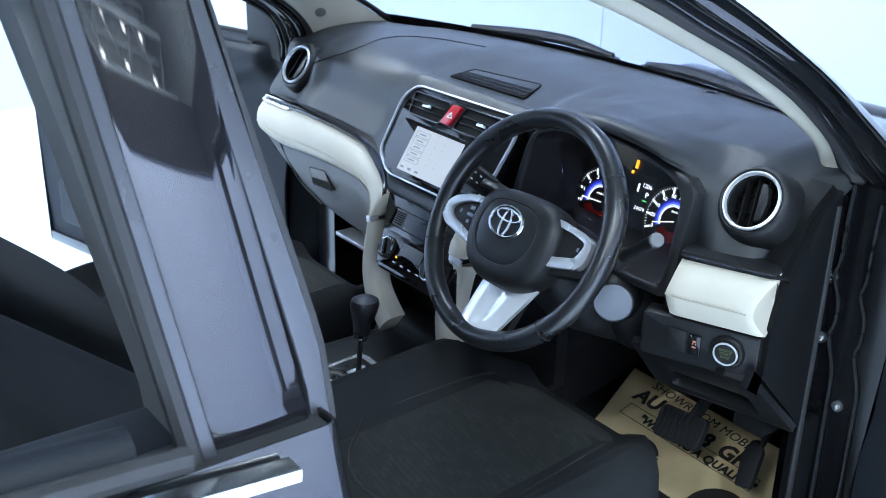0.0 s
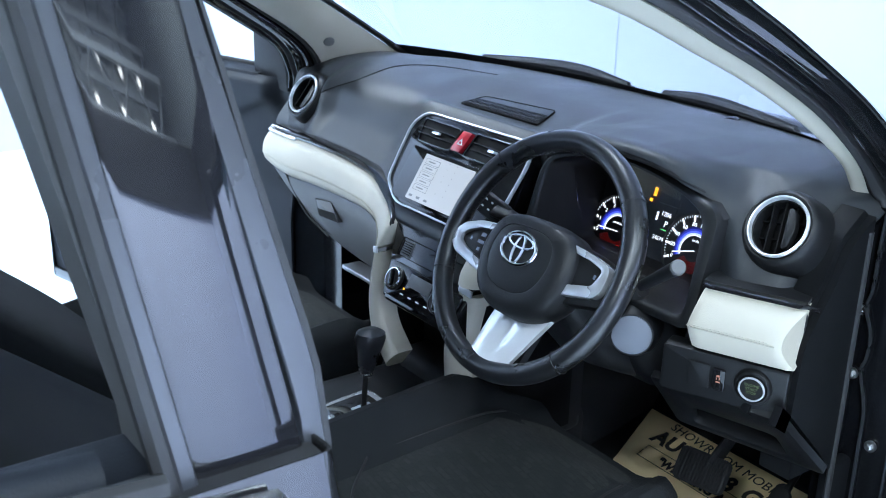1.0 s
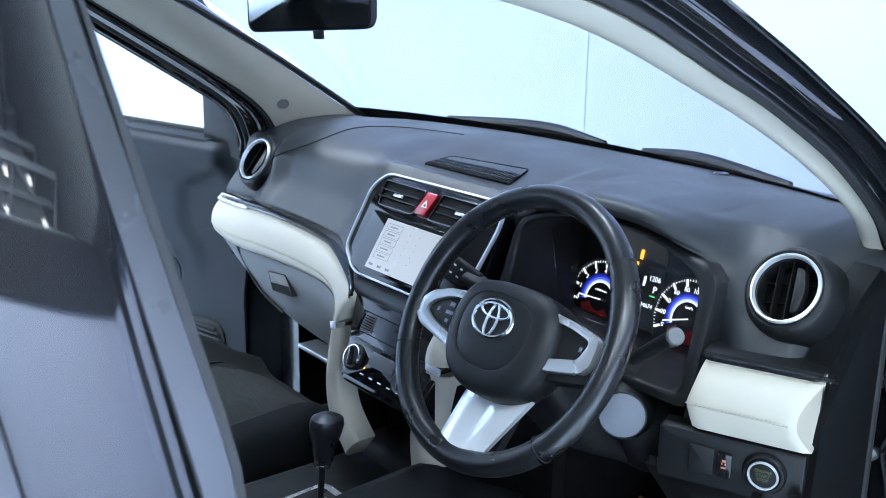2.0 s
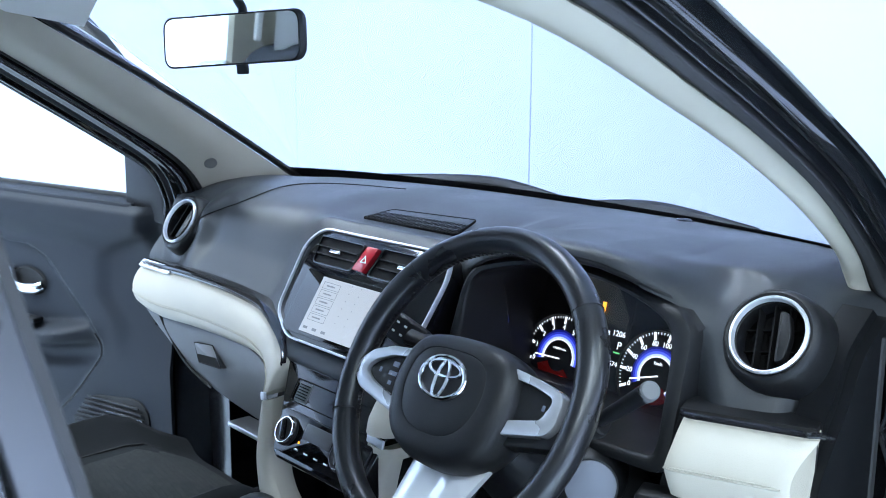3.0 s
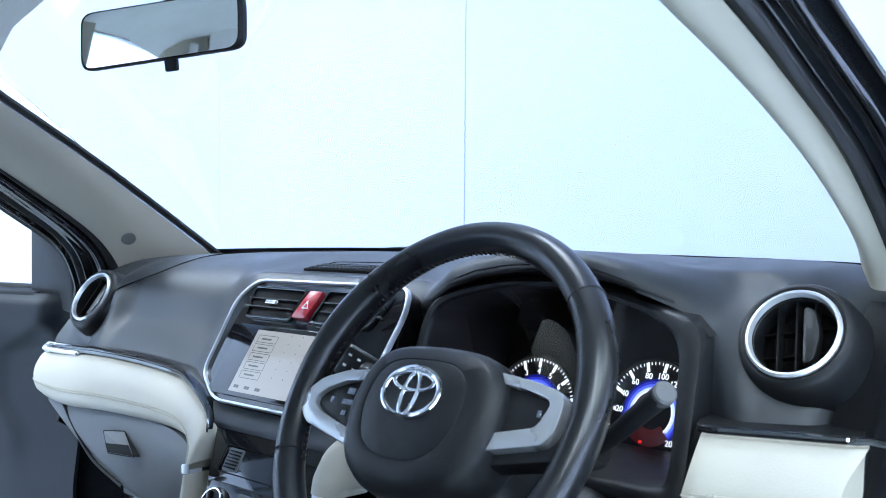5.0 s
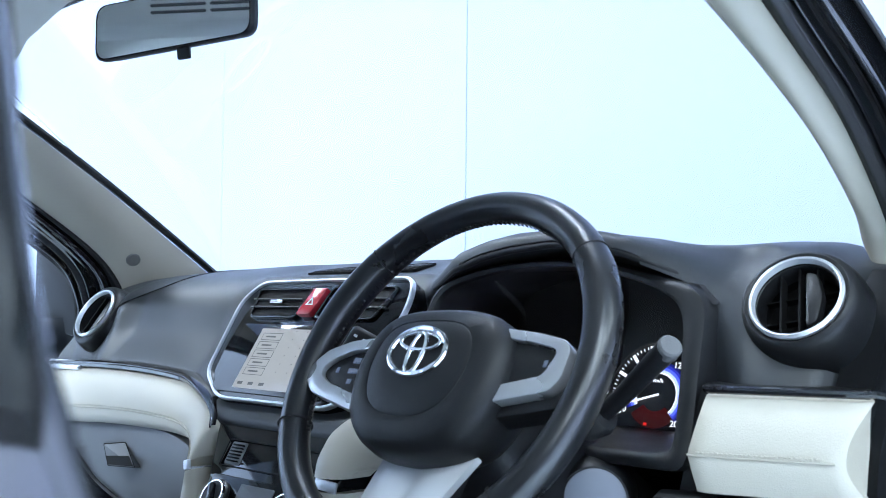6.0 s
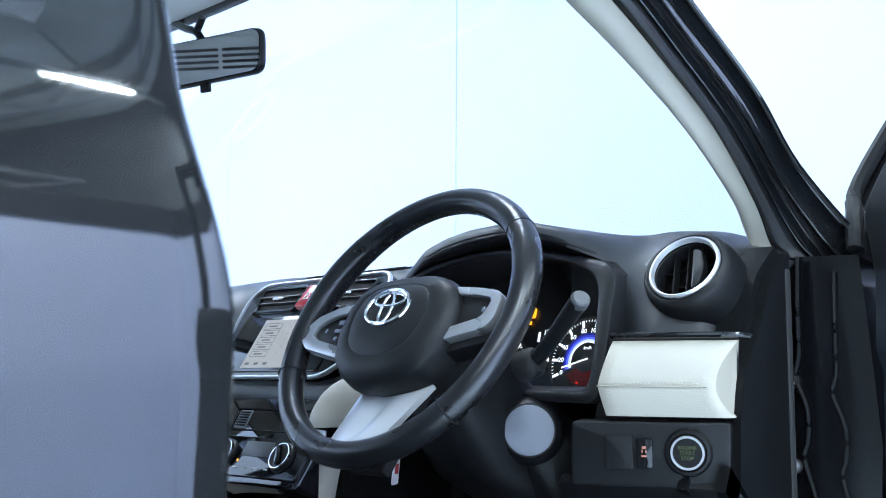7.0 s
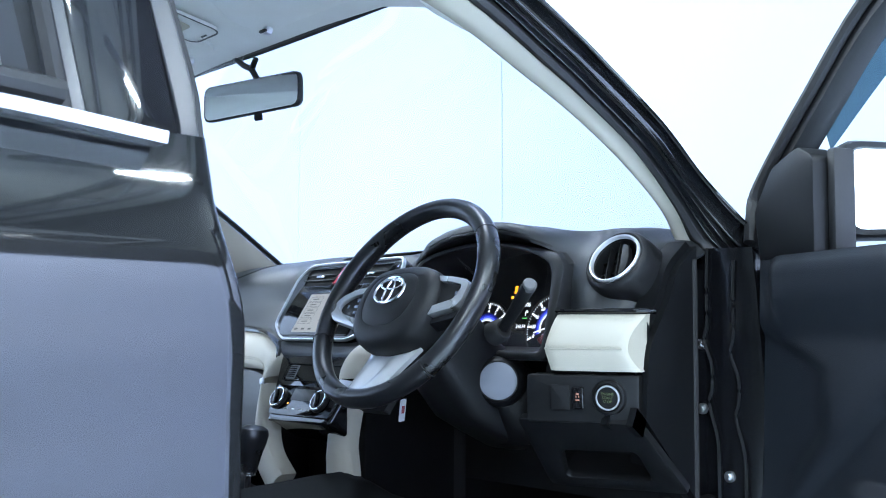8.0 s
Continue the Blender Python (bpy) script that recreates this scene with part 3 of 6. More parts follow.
# side panels behind the front doors, and the roof rails
for side in (1, -1):
    rail = [(side * 0.645, -0.10, 1.505), (side * 0.65, -0.5, 1.555), (side * 0.65, -1.2, 1.565), (side * 0.645, -2.0, 1.555), (side * 0.62, -2.46, 1.51)]
    part("roof_rail", tube(smooth_line(rail, 6), 0.035, 10, squash=1.3), M_PAINT, body)
    post = [[(side * (x + 0.0), y - lean, z) for x, y in ((0.735, -0.56), (0.735, -0.655), (0.79, -0.655), (0.79, -0.56))] for z, lean in ((0.3, 0), (0.95, 0), (1.15, 0.01), (1.35, 0.045), (1.53, 0.08))]
    post = [[(p[0] - side * max(0, p[2] - 1.0) * 0.24, p[1], p[2]) for p in row] for row in post]
    part("centre_pillar", grid(post, close_u=True, caps=True), M_GREY, body, "dark grey centre pillar lining")
    part("quarter_panel", box_between((min(side * 0.70, side * 0.84), -2.56, 0.3), (max(side * 0.70, side * 0.84), -1.52, 1.05), 0.03), M_PAINT, body)
    rear = [[(side * x, y - 0.15 * (z - 1.1), z) for x, y in ((0.70, -1.52), (0.70, -1.64), (0.80, -1.64), (0.80, -1.52))] for z in (1.03, 1.1, 1.3, 1.53)]
    rear = [[(p[0] - side * max(0, p[2] - 1.1) * 0.28, p[1], p[2]) for p in row] for row in rear]
    part("rear_pillar", grid(rear, close_u=True, caps=True), M_TRIM, body)
    for wy in (-1.62, 1.05):
        m = axes((side * 0.76, wy, 0.335), (0, 1, 0), (0, 0, 1))
        tyre = part("tyre", moved(lathe([(0.20, -0.10), (0.30, -0.105), (0.33, -0.08), (0.335, 0.0), (0.33, 0.08), (0.30, 0.105), (0.20, 0.10)], 48), m), M_RUBBER, body, "black rubber tyre")
        part("rim", moved(lathe([(0.205, -0.09), (0.205, 0.09), (0.19, 0.095), (0.06, 0.08), (0.0, 0.085)], 30), m), M_SATIN, tyre)
rear_glass = part("rear_glass", thicken(grid([[(x, -2.58, 1.10), (x * 0.90, -2.45, 1.52)] for x in (-0.54, -0.3, 0.0, 0.3, 0.54)]), 0.004), clear_glass("tinted_rear_glass", (0.30, 0.32, 0.33)), body, "tinted rear window")
rear_glass.visible_shadow = False
part("tailgate", box_between((-0.74, -2.64, 0.4), (0.74, -2.54, 1.10), 0.03), M_PAINT, body)
for side in (1, -1):
    post = [[(side * (x - 0.26 * (z - 1.08)), y + 0.26 * (z - 1.08), z) for x, y in ((0.72, -2.51), (0.695, -2.50), (0.655, -2.53), (0.55, -2.57), (0.55, -2.61), (0.70, -2.61))] for z in (1.03, 1.08, 1.25, 1.40, 1.55)]
    part("rear_upright", grid(post, close_u=True, caps=True), M_TRIM, body, "grey-beige plastic rear pillar lining")
    part("belt_guide", tube([(side * 0.605, -2.515, 1.12), (side * 0.50, -2.42, 1.50)], 0.014, 8), M_LINER, body)
    lining = [[(side * (x - 0.24 * (z - 1.08)), y + 0.26 * (z - 1.08), z) for x, y in ((0.555, -2.545), (0.50, -2.56), (0.44, -2.575))] for z in (1.08, 1.25, 1.40, 1.55)]
    part("tailgate_lining", thicken(grid(lining), 0.012), M_LINER, body, "grey-beige tailgate lining")

# rear air outlet unit under the headliner
blower = thing("roof_air_unit", (-0.12, -1.02, 1.55), "light grey roof air unit with dark louvres", "air vent")
part("casing", box_between((-0.46, -1.22, 1.535), (0.20, -0.98, 1.63), 0.012, 3), M_LINER, blower)
for i in range(4):
    for j in range(2):
        x0 = -0.245 + j * 0.118
        part("louvre", box_between((x0, -0.984, 1.552 + i * 0.0135), (x0 + 0.110, -0.976, 1.558 + i * 0.0135), 0.002, 1), M_GREY, blower)

# wipers lying on the glass base
for p0, p1, p2 in (((-0.46, 0.600, 1.140), (-0.22, 0.645, 1.149), (-0.06, 0.655, 1.139)), ((0.36, 0.625, 1.138), (0.17, 0.650, 1.145), (0.03, 0.660, 1.138))):
    wiper = thing("windscreen_wiper", p2, "black windscreen wiper resting on the glass base", "wiper", "wipers")
    line = smooth_line([p0, p1, p2], 8)
    x1, y1 = p2[0], p2[1]
    part("wiper_arm", tube(line, [0.006 + 0.006 * math.sin(math.pi * i / (len(line) - 1)) for i in range(len(line))], 8), M_BLACK, wiper)
    part("wiper_blade", tube([p + Vector((0, 0.012, -0.008)) for p in line], 0.0045, 6), M_RUBBER, wiper)
    part("wiper_pivot", moved(lathe([(0.018, -0.03), (0.018, 0.0), (0.012, 0.008), (0.0, 0.009)], 20), Matrix.Translation((x1, y1, 1.128))), M_BLACK, wiper)

# sun visors and their clips on the headliner edge
VISOR = [(0.125, 0.150), (0.070, 0.080), (0.046, 0.038), (0.054, -0.006), (0.09, -0.022), (0.148, -0.024), (0.42, -0.018), (0.445, 0.05), (0.43, 0.145)]
for side in (1, -1):
    visor = thing("sun_visor", (side * 0.25, -0.05, 1.50), "light grey cloth sun visor folded up", "sun visor", "sun visors")
    m = axes((0.0 if side > 0 else -0.045, -0.05, 1.5135), (1, 0, 0), (0, -0.98, 0.19))
    pts = smooth_line([(side * x, y, 0) for x, y in VISOR + VISOR[:1]], 6)[:-1]
    part("pad", moved(slab([(p.x, p.y) for p in pts], 0.012, 0.004), m), M_LINER, visor)
    clip = part("clip", moved(rbox(0.016, 0.014, 0.014, 0.004), m @ Matrix.Translation((side * 0.115, 0.004, 0.018))), M_SATIN, visor, "bright metal visor clip")
    part("hook", moved(rbox(0.020, 0.006, 0.005, 0.002), m @ Matrix.Translation((side * 0.113, 0.011, 0.021))), M_BLACK, clip)
lamp = thing("map_lamp", (-0.045, -0.12, 1.52), "light grey map lamp panel flush in the headliner", "lamp")
m = axes((-0.050, -0.165, 1.532), (1, 0, 0), (0, -0.98, 0.19))
part("panel", moved(slab(rect(0.095, 0.17, 0.02), 0.006, 0.003), m), M_LINER, lamp)
part("panel_gap", moved(frame_plate(rect(0.101, 0.176, 0.023), rect(0.095, 0.17, 0.02), 0.001), m @ Matrix.Translation((0, 0, 0.001))), M_GREY, lamp)
part("lens", moved(slab(rect(0.055, 0.06, 0.01), 0.002, 0.001), m @ Matrix.Translation((0, -0.01, 0.006))), M_TRIM, lamp)
part("switch", moved(rbox(0.018, 0.003, 0.003, 0.001), m @ Matrix.Translation((0.014, -0.072, 0.007))), M_GREY, lamp)

# ---- dashboard ----
dash = thing("dashboard", (0, 0.35, 0.6), "black grained dashboard with cream leather pads and silver trim", "dashboard")
CX = 0.015


def gauss(x, c, w):
    return math.exp(-((x - c) / w) ** 2)


LIP_X = [0.150, 0.196, 0.234, 0.277, 0.318, 0.370, 0.423, 0.456, 0.483, 0.505, 0.539, 0.600]
LIP_Y = [0.222, 0.210, 0.200, 0.198, 0.198, 0.198, 0.200, 0.209, 0.220, 0.236, 0.262, 0.290]
LIP_Z = [1.095, 1.114, 1.134, 1.147, 1.154, 1.158, 1.155, 1.146, 1.135, 1.124, 1.106, 1.085]
HOOD_X = [0.150, 0.190, 0.230, 0.260, 0.317, 0.400, 0.458, 0.500, 0.533, 0.574, 0.62]
HOOD_Z = [1.125, 1.140, 1.157, 1.163, 1.170, 1.168, 1.160, 1.150, 1.143, 1.143, 1.140]


def hood_lip(x):
    """Place (y, z) of the instrument hood's front edge."""
    return float(np.interp(x, LIP_X, LIP_Y)), float(np.interp(x, LIP_X, LIP_Z))


def dash_section(x):
    """The dashboard's outline from the windscreen to its lower face, at one x."""
    ax = abs(x)
    fy = 0.5 * max(0.0, x - 0.5) + 0.028 * ease((-x - 0.50) / 0.07)
    crown = 1.153 - 0.022 * (ax / 0.7) ** 2 if x < 0 else 1.153 + 0.004 * ease(x / 0.3) - 0.022 * ease((x - 0.585) / 0.05)
    wsy = 0.590 - 0.075 * (ax / 0.7) ** 2
    side = [(wsy + 0.02, crown - 0.014), (wsy - 0.06, crown - 0.001), (0.40 + 0.3 * fy, crown + 0.002), (0.32 + 0.7 * fy, crown - 0.004),
            (0.262 + fy, crown - 0.022), (0.228 + fy, 1.095), (0.208 + fy, 1.045), (0.174 + 0.85 * fy, 0.994), (0.180 + fy, 0.965)]
    mid = side[:3] + [(0.31, 1.1400), (0.258, 1.1300), (0.233, 1.1215), (0.187, 1.05), (0.134, 0.965), (0.138, 0.945)]
    ly, lz = hood_lip(x)
    top = float(np.interp(x, HOOD_X, HOOD_Z))
    drv = side[:2] + [(0.42, crown + 0.004), (0.33, max(top - 0.003, crown - 0.002)), (ly + 0.048, top), (ly, lz), (0.24, 1.05), (0.215, 0.985), (0.20, 0.955)]
    wc = ease((0.255 - abs(x - CX)) / 0.085)
    wd = ease((x - 0.150) / 0.045) * ease((0.590 - x) / 0.045)
    out = []
    for a, b, c in zip(side, mid, drv):
        p = Vector(a).lerp(Vector(b), wc).lerp(Vector(c), wd)
        out.append((x, p.x, p.y))
    return out


VENTS = [((0.609, 0.257, 1.099), (0.036, -0.847, 0.53)), ((-0.574, 0.202, 1.072), (0.035, -0.855, 0.515))]
rows = [smooth_line(dash_section(-0.70 + 0.005 * i), 8) for i in range(276)]
for row in rows:
    for p in row:
        for vc, vn in VENTS:
            d = math.hypot(p.x - vc[0], (p.z - vc[2]) * 1.05)
            p.y -= 0.017 * ease((0.115 - d) / 0.058)
        p.y += 0.055 * ease((p.x - 0.628) / 0.045)
bm = grid(rows)
hole = [f for f in bm.faces if 0.200 < f.calc_center_median().x < 0.531 and 0.90 < f.calc_center_median().z < hood_lip(f.calc_center_median().x)[1] - 0.004 and f.calc_center_median().y < 0.30]
for vc, vn in VENTS:
    vc, vn = Vector(vc), Vector(vn).normalized()
    for f in bm.faces:
        d = f.calc_center_median() - vc
        if (d - vn * d.dot(vn)).length < 0.044 and abs(d.dot(vn)) < 0.09:
            hole.append(f)
bmesh.ops.delete(bm, geom=list(set(hole)), context="FACES")
part("upper_pad", thicken(bm, 0.004), M_DASH, dash, "dark grey grained soft dashboard top")
part("hood_lip", tube([row[40] + Vector((0, 0.004, -0.004)) for row in rows if 0.193 < row[0].x < 0.541], 0.0042, 10), M_BLACK, dash)
for side in (1, -1):
    front = smooth_line([(0, 0.338, 1.128), (0, 0.292, 1.09), (0, 0.270, 1.045), (0, 0.240, 1.0), (0, 0.220, 0.96), (0, 0.212, 0.866), (0, 0.216, 0.856), (0, 0.32, 0.749)], 4)
    outline = [(p.y, p.z) for p in front] + [(0.348, 0.735), (0.348, 1.12)]
    bm = bmesh.new()
    a = [bm.verts.new((side * 0.632, y, z)) for y, z in outline]
    b = [bm.verts.new((side * 0.690, y, z)) for y, z in outline]
    bm.faces.new(a), bm.faces.new(b)
    for i in range(len(outline)):
        bm.faces.new((a[i], a[(i + 1) % len(outline)], b[(i + 1) % len(outline)], b[i]))
    bmesh.ops.recalc_face_normals(bm, faces=bm.faces)
    bmesh.ops.bevel(bm, geom=[e for e in bm.edges if len({round(v.co.x, 4) for v in e.verts}) == 1 and min(v.co.y for v in e.verts) < 0.33 and max(v.co.y for v in e.verts) < 0.347 and max(v.co.z for v in e.verts) > 0.7], offset=0.012, segments=4, affect="EDGES")
    part("end_panel", bm, M_SIDE, dash)
    part("kick_trim", box_between((min(side * 0.668, side * 0.688), 0.345, 0.42), (max(side * 0.668, side * 0.688), 0.74, 0.745), 0.006), M_SIDE, dash)
    part("end_fill", box_between((min(side * 0.60, side * 0.652), 0.30, 0.72), (max(side * 0.60, side * 0.652), 0.38, 1.09)), M_BLACK, dash)

# airbag lid line and defroster grille on the passenger top
lid = []
for x, j in ((-0.552, 44.6), (-0.510, 41.5), (-0.478, 38.0), (-0.450, 34.0), (-0.432, 29.0), (-0.425, 23.0), (-0.40, 18.5), (-0.33, 15.5), (-0.20, 14.0)):
    row = rows[int(round((x + 0.70) / 0.005))]
    lid.append(row[int(j)].lerp(row[int(j) + 1], j - int(j)) + Vector((0, -0.0009, 0.0006)))
part("lid_groove", tube(smooth_line(lid, 6), 0.0009, 6), M_VOID, dash)
g = axes((0.0, 0.292, 1.1362), (1, 0, 0.006), (0, 1, 0.175))
GRILLE = [(-0.104, -0.027), (0.106, -0.024), (0.080, 0.040), (-0.092, 0.024)]
vent = part("defroster_grille", moved(slab(rounded(GRILLE, 0.006), 0.012, 0.001), g @ Matrix.Translation((0, 0, 0.0026))), M_DASH, dash, "slotted defroster grille in a flat plate")
part("grille_edge", moved(frame_plate(rounded([(x * 1.012, y * 1.03) for x, y in GRILLE], 0.006), rounded(GRILLE, 0.006), 0.0034), g), M_VOID, vent)
BED = [(-0.101, -0.026), (0.103, -0.0235), (0.091, 0.014), (-0.095, 0.006)]
part("grille_bed", moved(slab(rounded(BED, 0.003), 0.001), g @ Matrix.Translation((0, 0, 0.0034))), M_VOID, vent)
for v in (0.30, 0.64):
    a, b = Vector(BED[0]).lerp(Vector(BED[3]), v), Vector(BED[1]).lerp(Vector(BED[2]), v)
    part("grille_bar", moved(tube([(a.x, a.y, 0.004), (b.x, b.y, 0.004)], 0.0013, 6), g), M_BLACK, vent)
teeth = bmesh.new()
for i in range(27):
    u = (i + 0.5) / 27
    a, b = Vector(BED[0]).lerp(Vector(BED[1]), u), Vector(BED[3]).lerp(Vector(BED[2]), u)
    add(teeth, moved(rbox(0.0014, (b - a).length * 0.94, 0.0018), g @ Matrix.Translation(((a.x + b.x) / 2, (a.y + b.y) / 2, 0.0040))))
part("grille_teeth", teeth, M_BLACK, vent)
m = axes((0.306, 0.520, 1.1545), (1, 0, 0), (0, 1, 0))
part("light_sensor", moved(lathe([(0.013, -0.004), (0.013, 0.001), (0.009, 0.004), (0.0, 0.005)], 24), m), M_GLOSS, dash)


def round_vent(center, normal, turn):
    """A round air outlet with a silver ring, blades and a centre lever."""
    z = Vector(normal).normalized()
    x = Vector((0, 0, 1)).cross(z).normalized()
    m = axes(center, x, z.cross(x))
    shell = part("air_vent", moved(lathe([(0.060, -0.046), (0.0575, -0.016), (0.0545, -0.003), (0.051, 0.003), (0.0475, 0.0045), (0.0440, 0.002), (0.038, -0.002), (0.036, -0.020)], 48), m), M_BLACK, dash, "round black air vent with a silver ring")
    part("vent_ring", moved(lathe([(0.0385, 0.001), (0.0402, 0.0070), (0.0418, 0.0078), (0.0438, 0.005), (0.0435, 0.001)], 56), m), M_RING, shell, "satin silver ring")
    part("vent_throat", moved(lathe([(0.039, 0.0), (0.038, -0.012), (0.036, -0.030), (0.0, -0.032)], 40), m), M_VOID, shell)
    lean = m @ pose(0, 0, 0, 0, 0, turn)
    for off in (-0.017, 0.0, 0.017):
        h = 2 * math.sqrt(0.037 ** 2 - off ** 2)
        part("vent_blade", moved(rbox(0.0018, h, 0.014), lean @ Matrix.Translation((off, 0, -0.012))), M_VOID, shell)
    for off in (-0.012, 0.012):
        w = 2 * math.sqrt(0.036 ** 2 - off ** 2)
        part("vent_slat", moved(rbox(w, 0.0016, 0.008), lean @ Matrix.Translation((0, off, -0.019))), M_VOID, shell)
    part("vent_lever", moved(slab(rounded([(-0.005, -0.030), (0.006, -0.026), (0.011, 0.0), (0.006, 0.026), (-0.005, 0.030)], 0.006), 0.010, 0.003), lean @ Matrix.Translation((0.012, 0, 0.0))), M_BLACK, shell)


round_vent(*VENTS[0], 12)
round_vent(*VENTS[1], -12)

# centre stack: bezel, vents, hazard switch, head unit
S = axes((CX, 0.170, 1.05), (1, 0, 0), (0, 0.539, 0.842))
OUT = [(-0.138, 0.080), (-0.166, 0.050), (-0.157, -0.062), (-0.106, -0.096), (0.112, -0.096), (0.157, -0.062), (0.164, 0.050), (0.152, 0.084)]
OUT = [(x, y) for x, y in reversed(OUT)]
shrink = lambda k: rounded([(x * (1 - k / 0.16), (y + 0.006) * (1 - k / 0.09) - 0.006) for x, y in OUT], 0.018)
bezel = part("centre_bezel", moved(slab(rounded(OUT, 0.018), 0.06, 0.004, back=False), S @ Matrix.Translation((0, 0, 0.006))), M_PIANO, dash, "gloss black centre panel")
part("bezel_rim", moved(frame_plate(rounded(OUT, 0.018), shrink(0.0034), 0.007, 0.0015), S @ Matrix.Translation((0, 0, 0.003))), M_RING, bezel, "satin silver outline")


def slot_vent(x0, x1, y0, y1, cut):
    c = rounded([(x0 + cut[0], y0), (x1 - cut[1], y0), (x1 - cut[3], y1), (x0 + cut[2], y1)], 0.006)
    mx, my = (x0 + x1) / 2, (y0 + y1) / 2
    inner = [(mx + (x - mx) * 0.95, my + (y - my) * 0.86) for x, y in c]
    v = part("slot_vent", moved(frame_plate(c, inner, 0.005, 0.001), S @ Matrix.Translation((0, 0, 0.006))), M_GLOSS, bezel, "black slotted air vent")
    part("vent_bed", moved(slab(c, 0.0008), S @ Matrix.Translation((0, 0, 0.0072))), M_VOID, v)
    for k in range(2):
        part("vent_slat", moved(rbox((x1 - x0) * 0.82, 0.0016, 0.004), S @ Matrix.Translation((mx, lerp(y0, y1, 0.36 + 0.26 * k), 0.0085))), M_BLACK, v)
    part("vent_tab", moved(rbox(0.026, 0.0052, 0.004, 0.001), S @ Matrix.Translation((mx + 0.004, lerp(y0, y1, 0.5), 0.0115))), M_CHROME, v, "chrome slider tab")


slot_vent(-0.146, -0.021, 0.022, 0.068, (0.022, 0.008, 0.014, 0.0))
slot_vent(0.008, 0.142, 0.022, 0.070, (0.0, 0.026, 0.010, 0.006))
hz = part("hazard_switch", moved(slab(rounded([(-0.026, 0.026), (0.001, 0.026), (0.012, 0.065), (-0.014, 0.065)], 0.003), 0.010, 0.0015), S @ Matrix.Translation((0, 0, 0.014))), M_RED, bezel, "red hazard switch with a white triangle")
tri_out = [(-0.011, -0.008), (0.011, -0.008), (0.0, 0.011)]
tri_in = [(-0.007, -0.0058), (0.007, -0.0058), (0.0, 0.0065)]
part("triangle", moved(frame_plate([(x * 0.62, y * 0.62) for x, y in tri_out], [(x * 0.62, y * 0.62) for x, y in tri_in], 0.0005), S @ Matrix.Translation((-0.0065, 0.044, 0.0142))), M_WHITE, hz)

unit = part("head_unit", moved(slab(rounded([(-0.126, -0.086), (0.098, -0.086), (0.098, 0.013), (-0.126, 0.013)], 0.004), 0.006, 0.001), S @ Matrix.Translation((0, 0, 0.009))), M_PIANO, bezel, "gloss black multimedia unit, display lit")
U = S @ Matrix.Translation((0, 0, 0.0094))
part("display", moved(slab([(-0.082, -0.080), (0.060, -0.080), (0.060, 0.006), (-0.082, 0.006)], 0.0006), U), M_SCREEN, unit, "lit touch display with pale menu")
for k in range(5):
    y = -0.056 + 0.0125 * k
    key = part("menu_key", moved(frame_plate(rect(0.040, 0.0105), rect(0.0385, 0.009), 0.0002), U @ Matrix.Translation((-0.054, y, 0.0001))), M_SCREENLINE, unit)
    part("menu_bar", moved(rbox(0.020, 0.0022, 0.0002), U @ Matrix.Translation((-0.056, y, 0.0002))), M_SCREENLINE, unit)
for k in range(6):
    for j in range(2):
        part("menu_dot", moved(rbox(0.0014, 0.0014, 0.0002), U @ Matrix.Translation((-0.010 + 0.022 * j, -0.055 + 0.0115 * k, 0.0001))), M_SCREENLINE, unit)
for k in range(3):
    part("menu_icon", moved(rbox(0.010, 0.004, 0.0002), U @ Matrix.Translation((-0.070 + 0.022 * k, -0.073, 0.0001))), M_SCREENLINE, unit)
for k in range(4):
    part("touch_key", moved(rbox(0.006, 0.0014, 0.0003), U @ Matrix.Translation((0.068, -0.062 + 0.019 * k, 0.0002))), M_WHITE, unit)

# climate panel with two knobs
C = axes((0.064, 0.066, 0.880), (1, 0, 0), (0, 0.50, 0.866))
clim = part("climate_panel", moved(slab(rounded([(-0.076, -0.056), (0.112, -0.056), (0.130, 0.077), (-0.134, 0.077)], 0.008), 0.07, 0.004), C), M_PIANO, dash, "gloss black climate panel with two chrome-ringed knobs")
part("panel_step", moved(slab(rounded([(-0.080, -0.046), (0.106, -0.046), (0.112, 0.012), (-0.090, 0.012)], 0.006), 0.004, 0.001), C @ Matrix.Translation((0, 0, 0.004))), M_PIANO, clim)
part("panel_groove", moved(frame_plate(rect(0.206, 0.034, 0.003), rect(0.2036, 0.0316, 0.003), 0.0008), C @ Matrix.Translation((0.010, 0.040, 0.0002))), M_VOID, clim)
slots = bmesh.new()
for k in range(6):
    add(slots, moved(rbox(0.022, 0.0016, 0.002), C @ Matrix.Translation((-0.070, 0.030 + 0.004 * k, 0.0015))))
part("sensor_plate", moved(slab(rect(0.030, 0.028, 0.003), 0.001, 0.0003), C @ Matrix.Translation((-0.070, 0.040, 0.0006))), M_GREY, clim)
part("sensor_slots", slots, M_VOID, clim)
part("climate_display", moved(slab(rect(0.062, 0.022, 0.002), 0.002, 0.0005), C @ Matrix.Translation((0.004, -0.006, 0.0055))), M_GREY, clim)
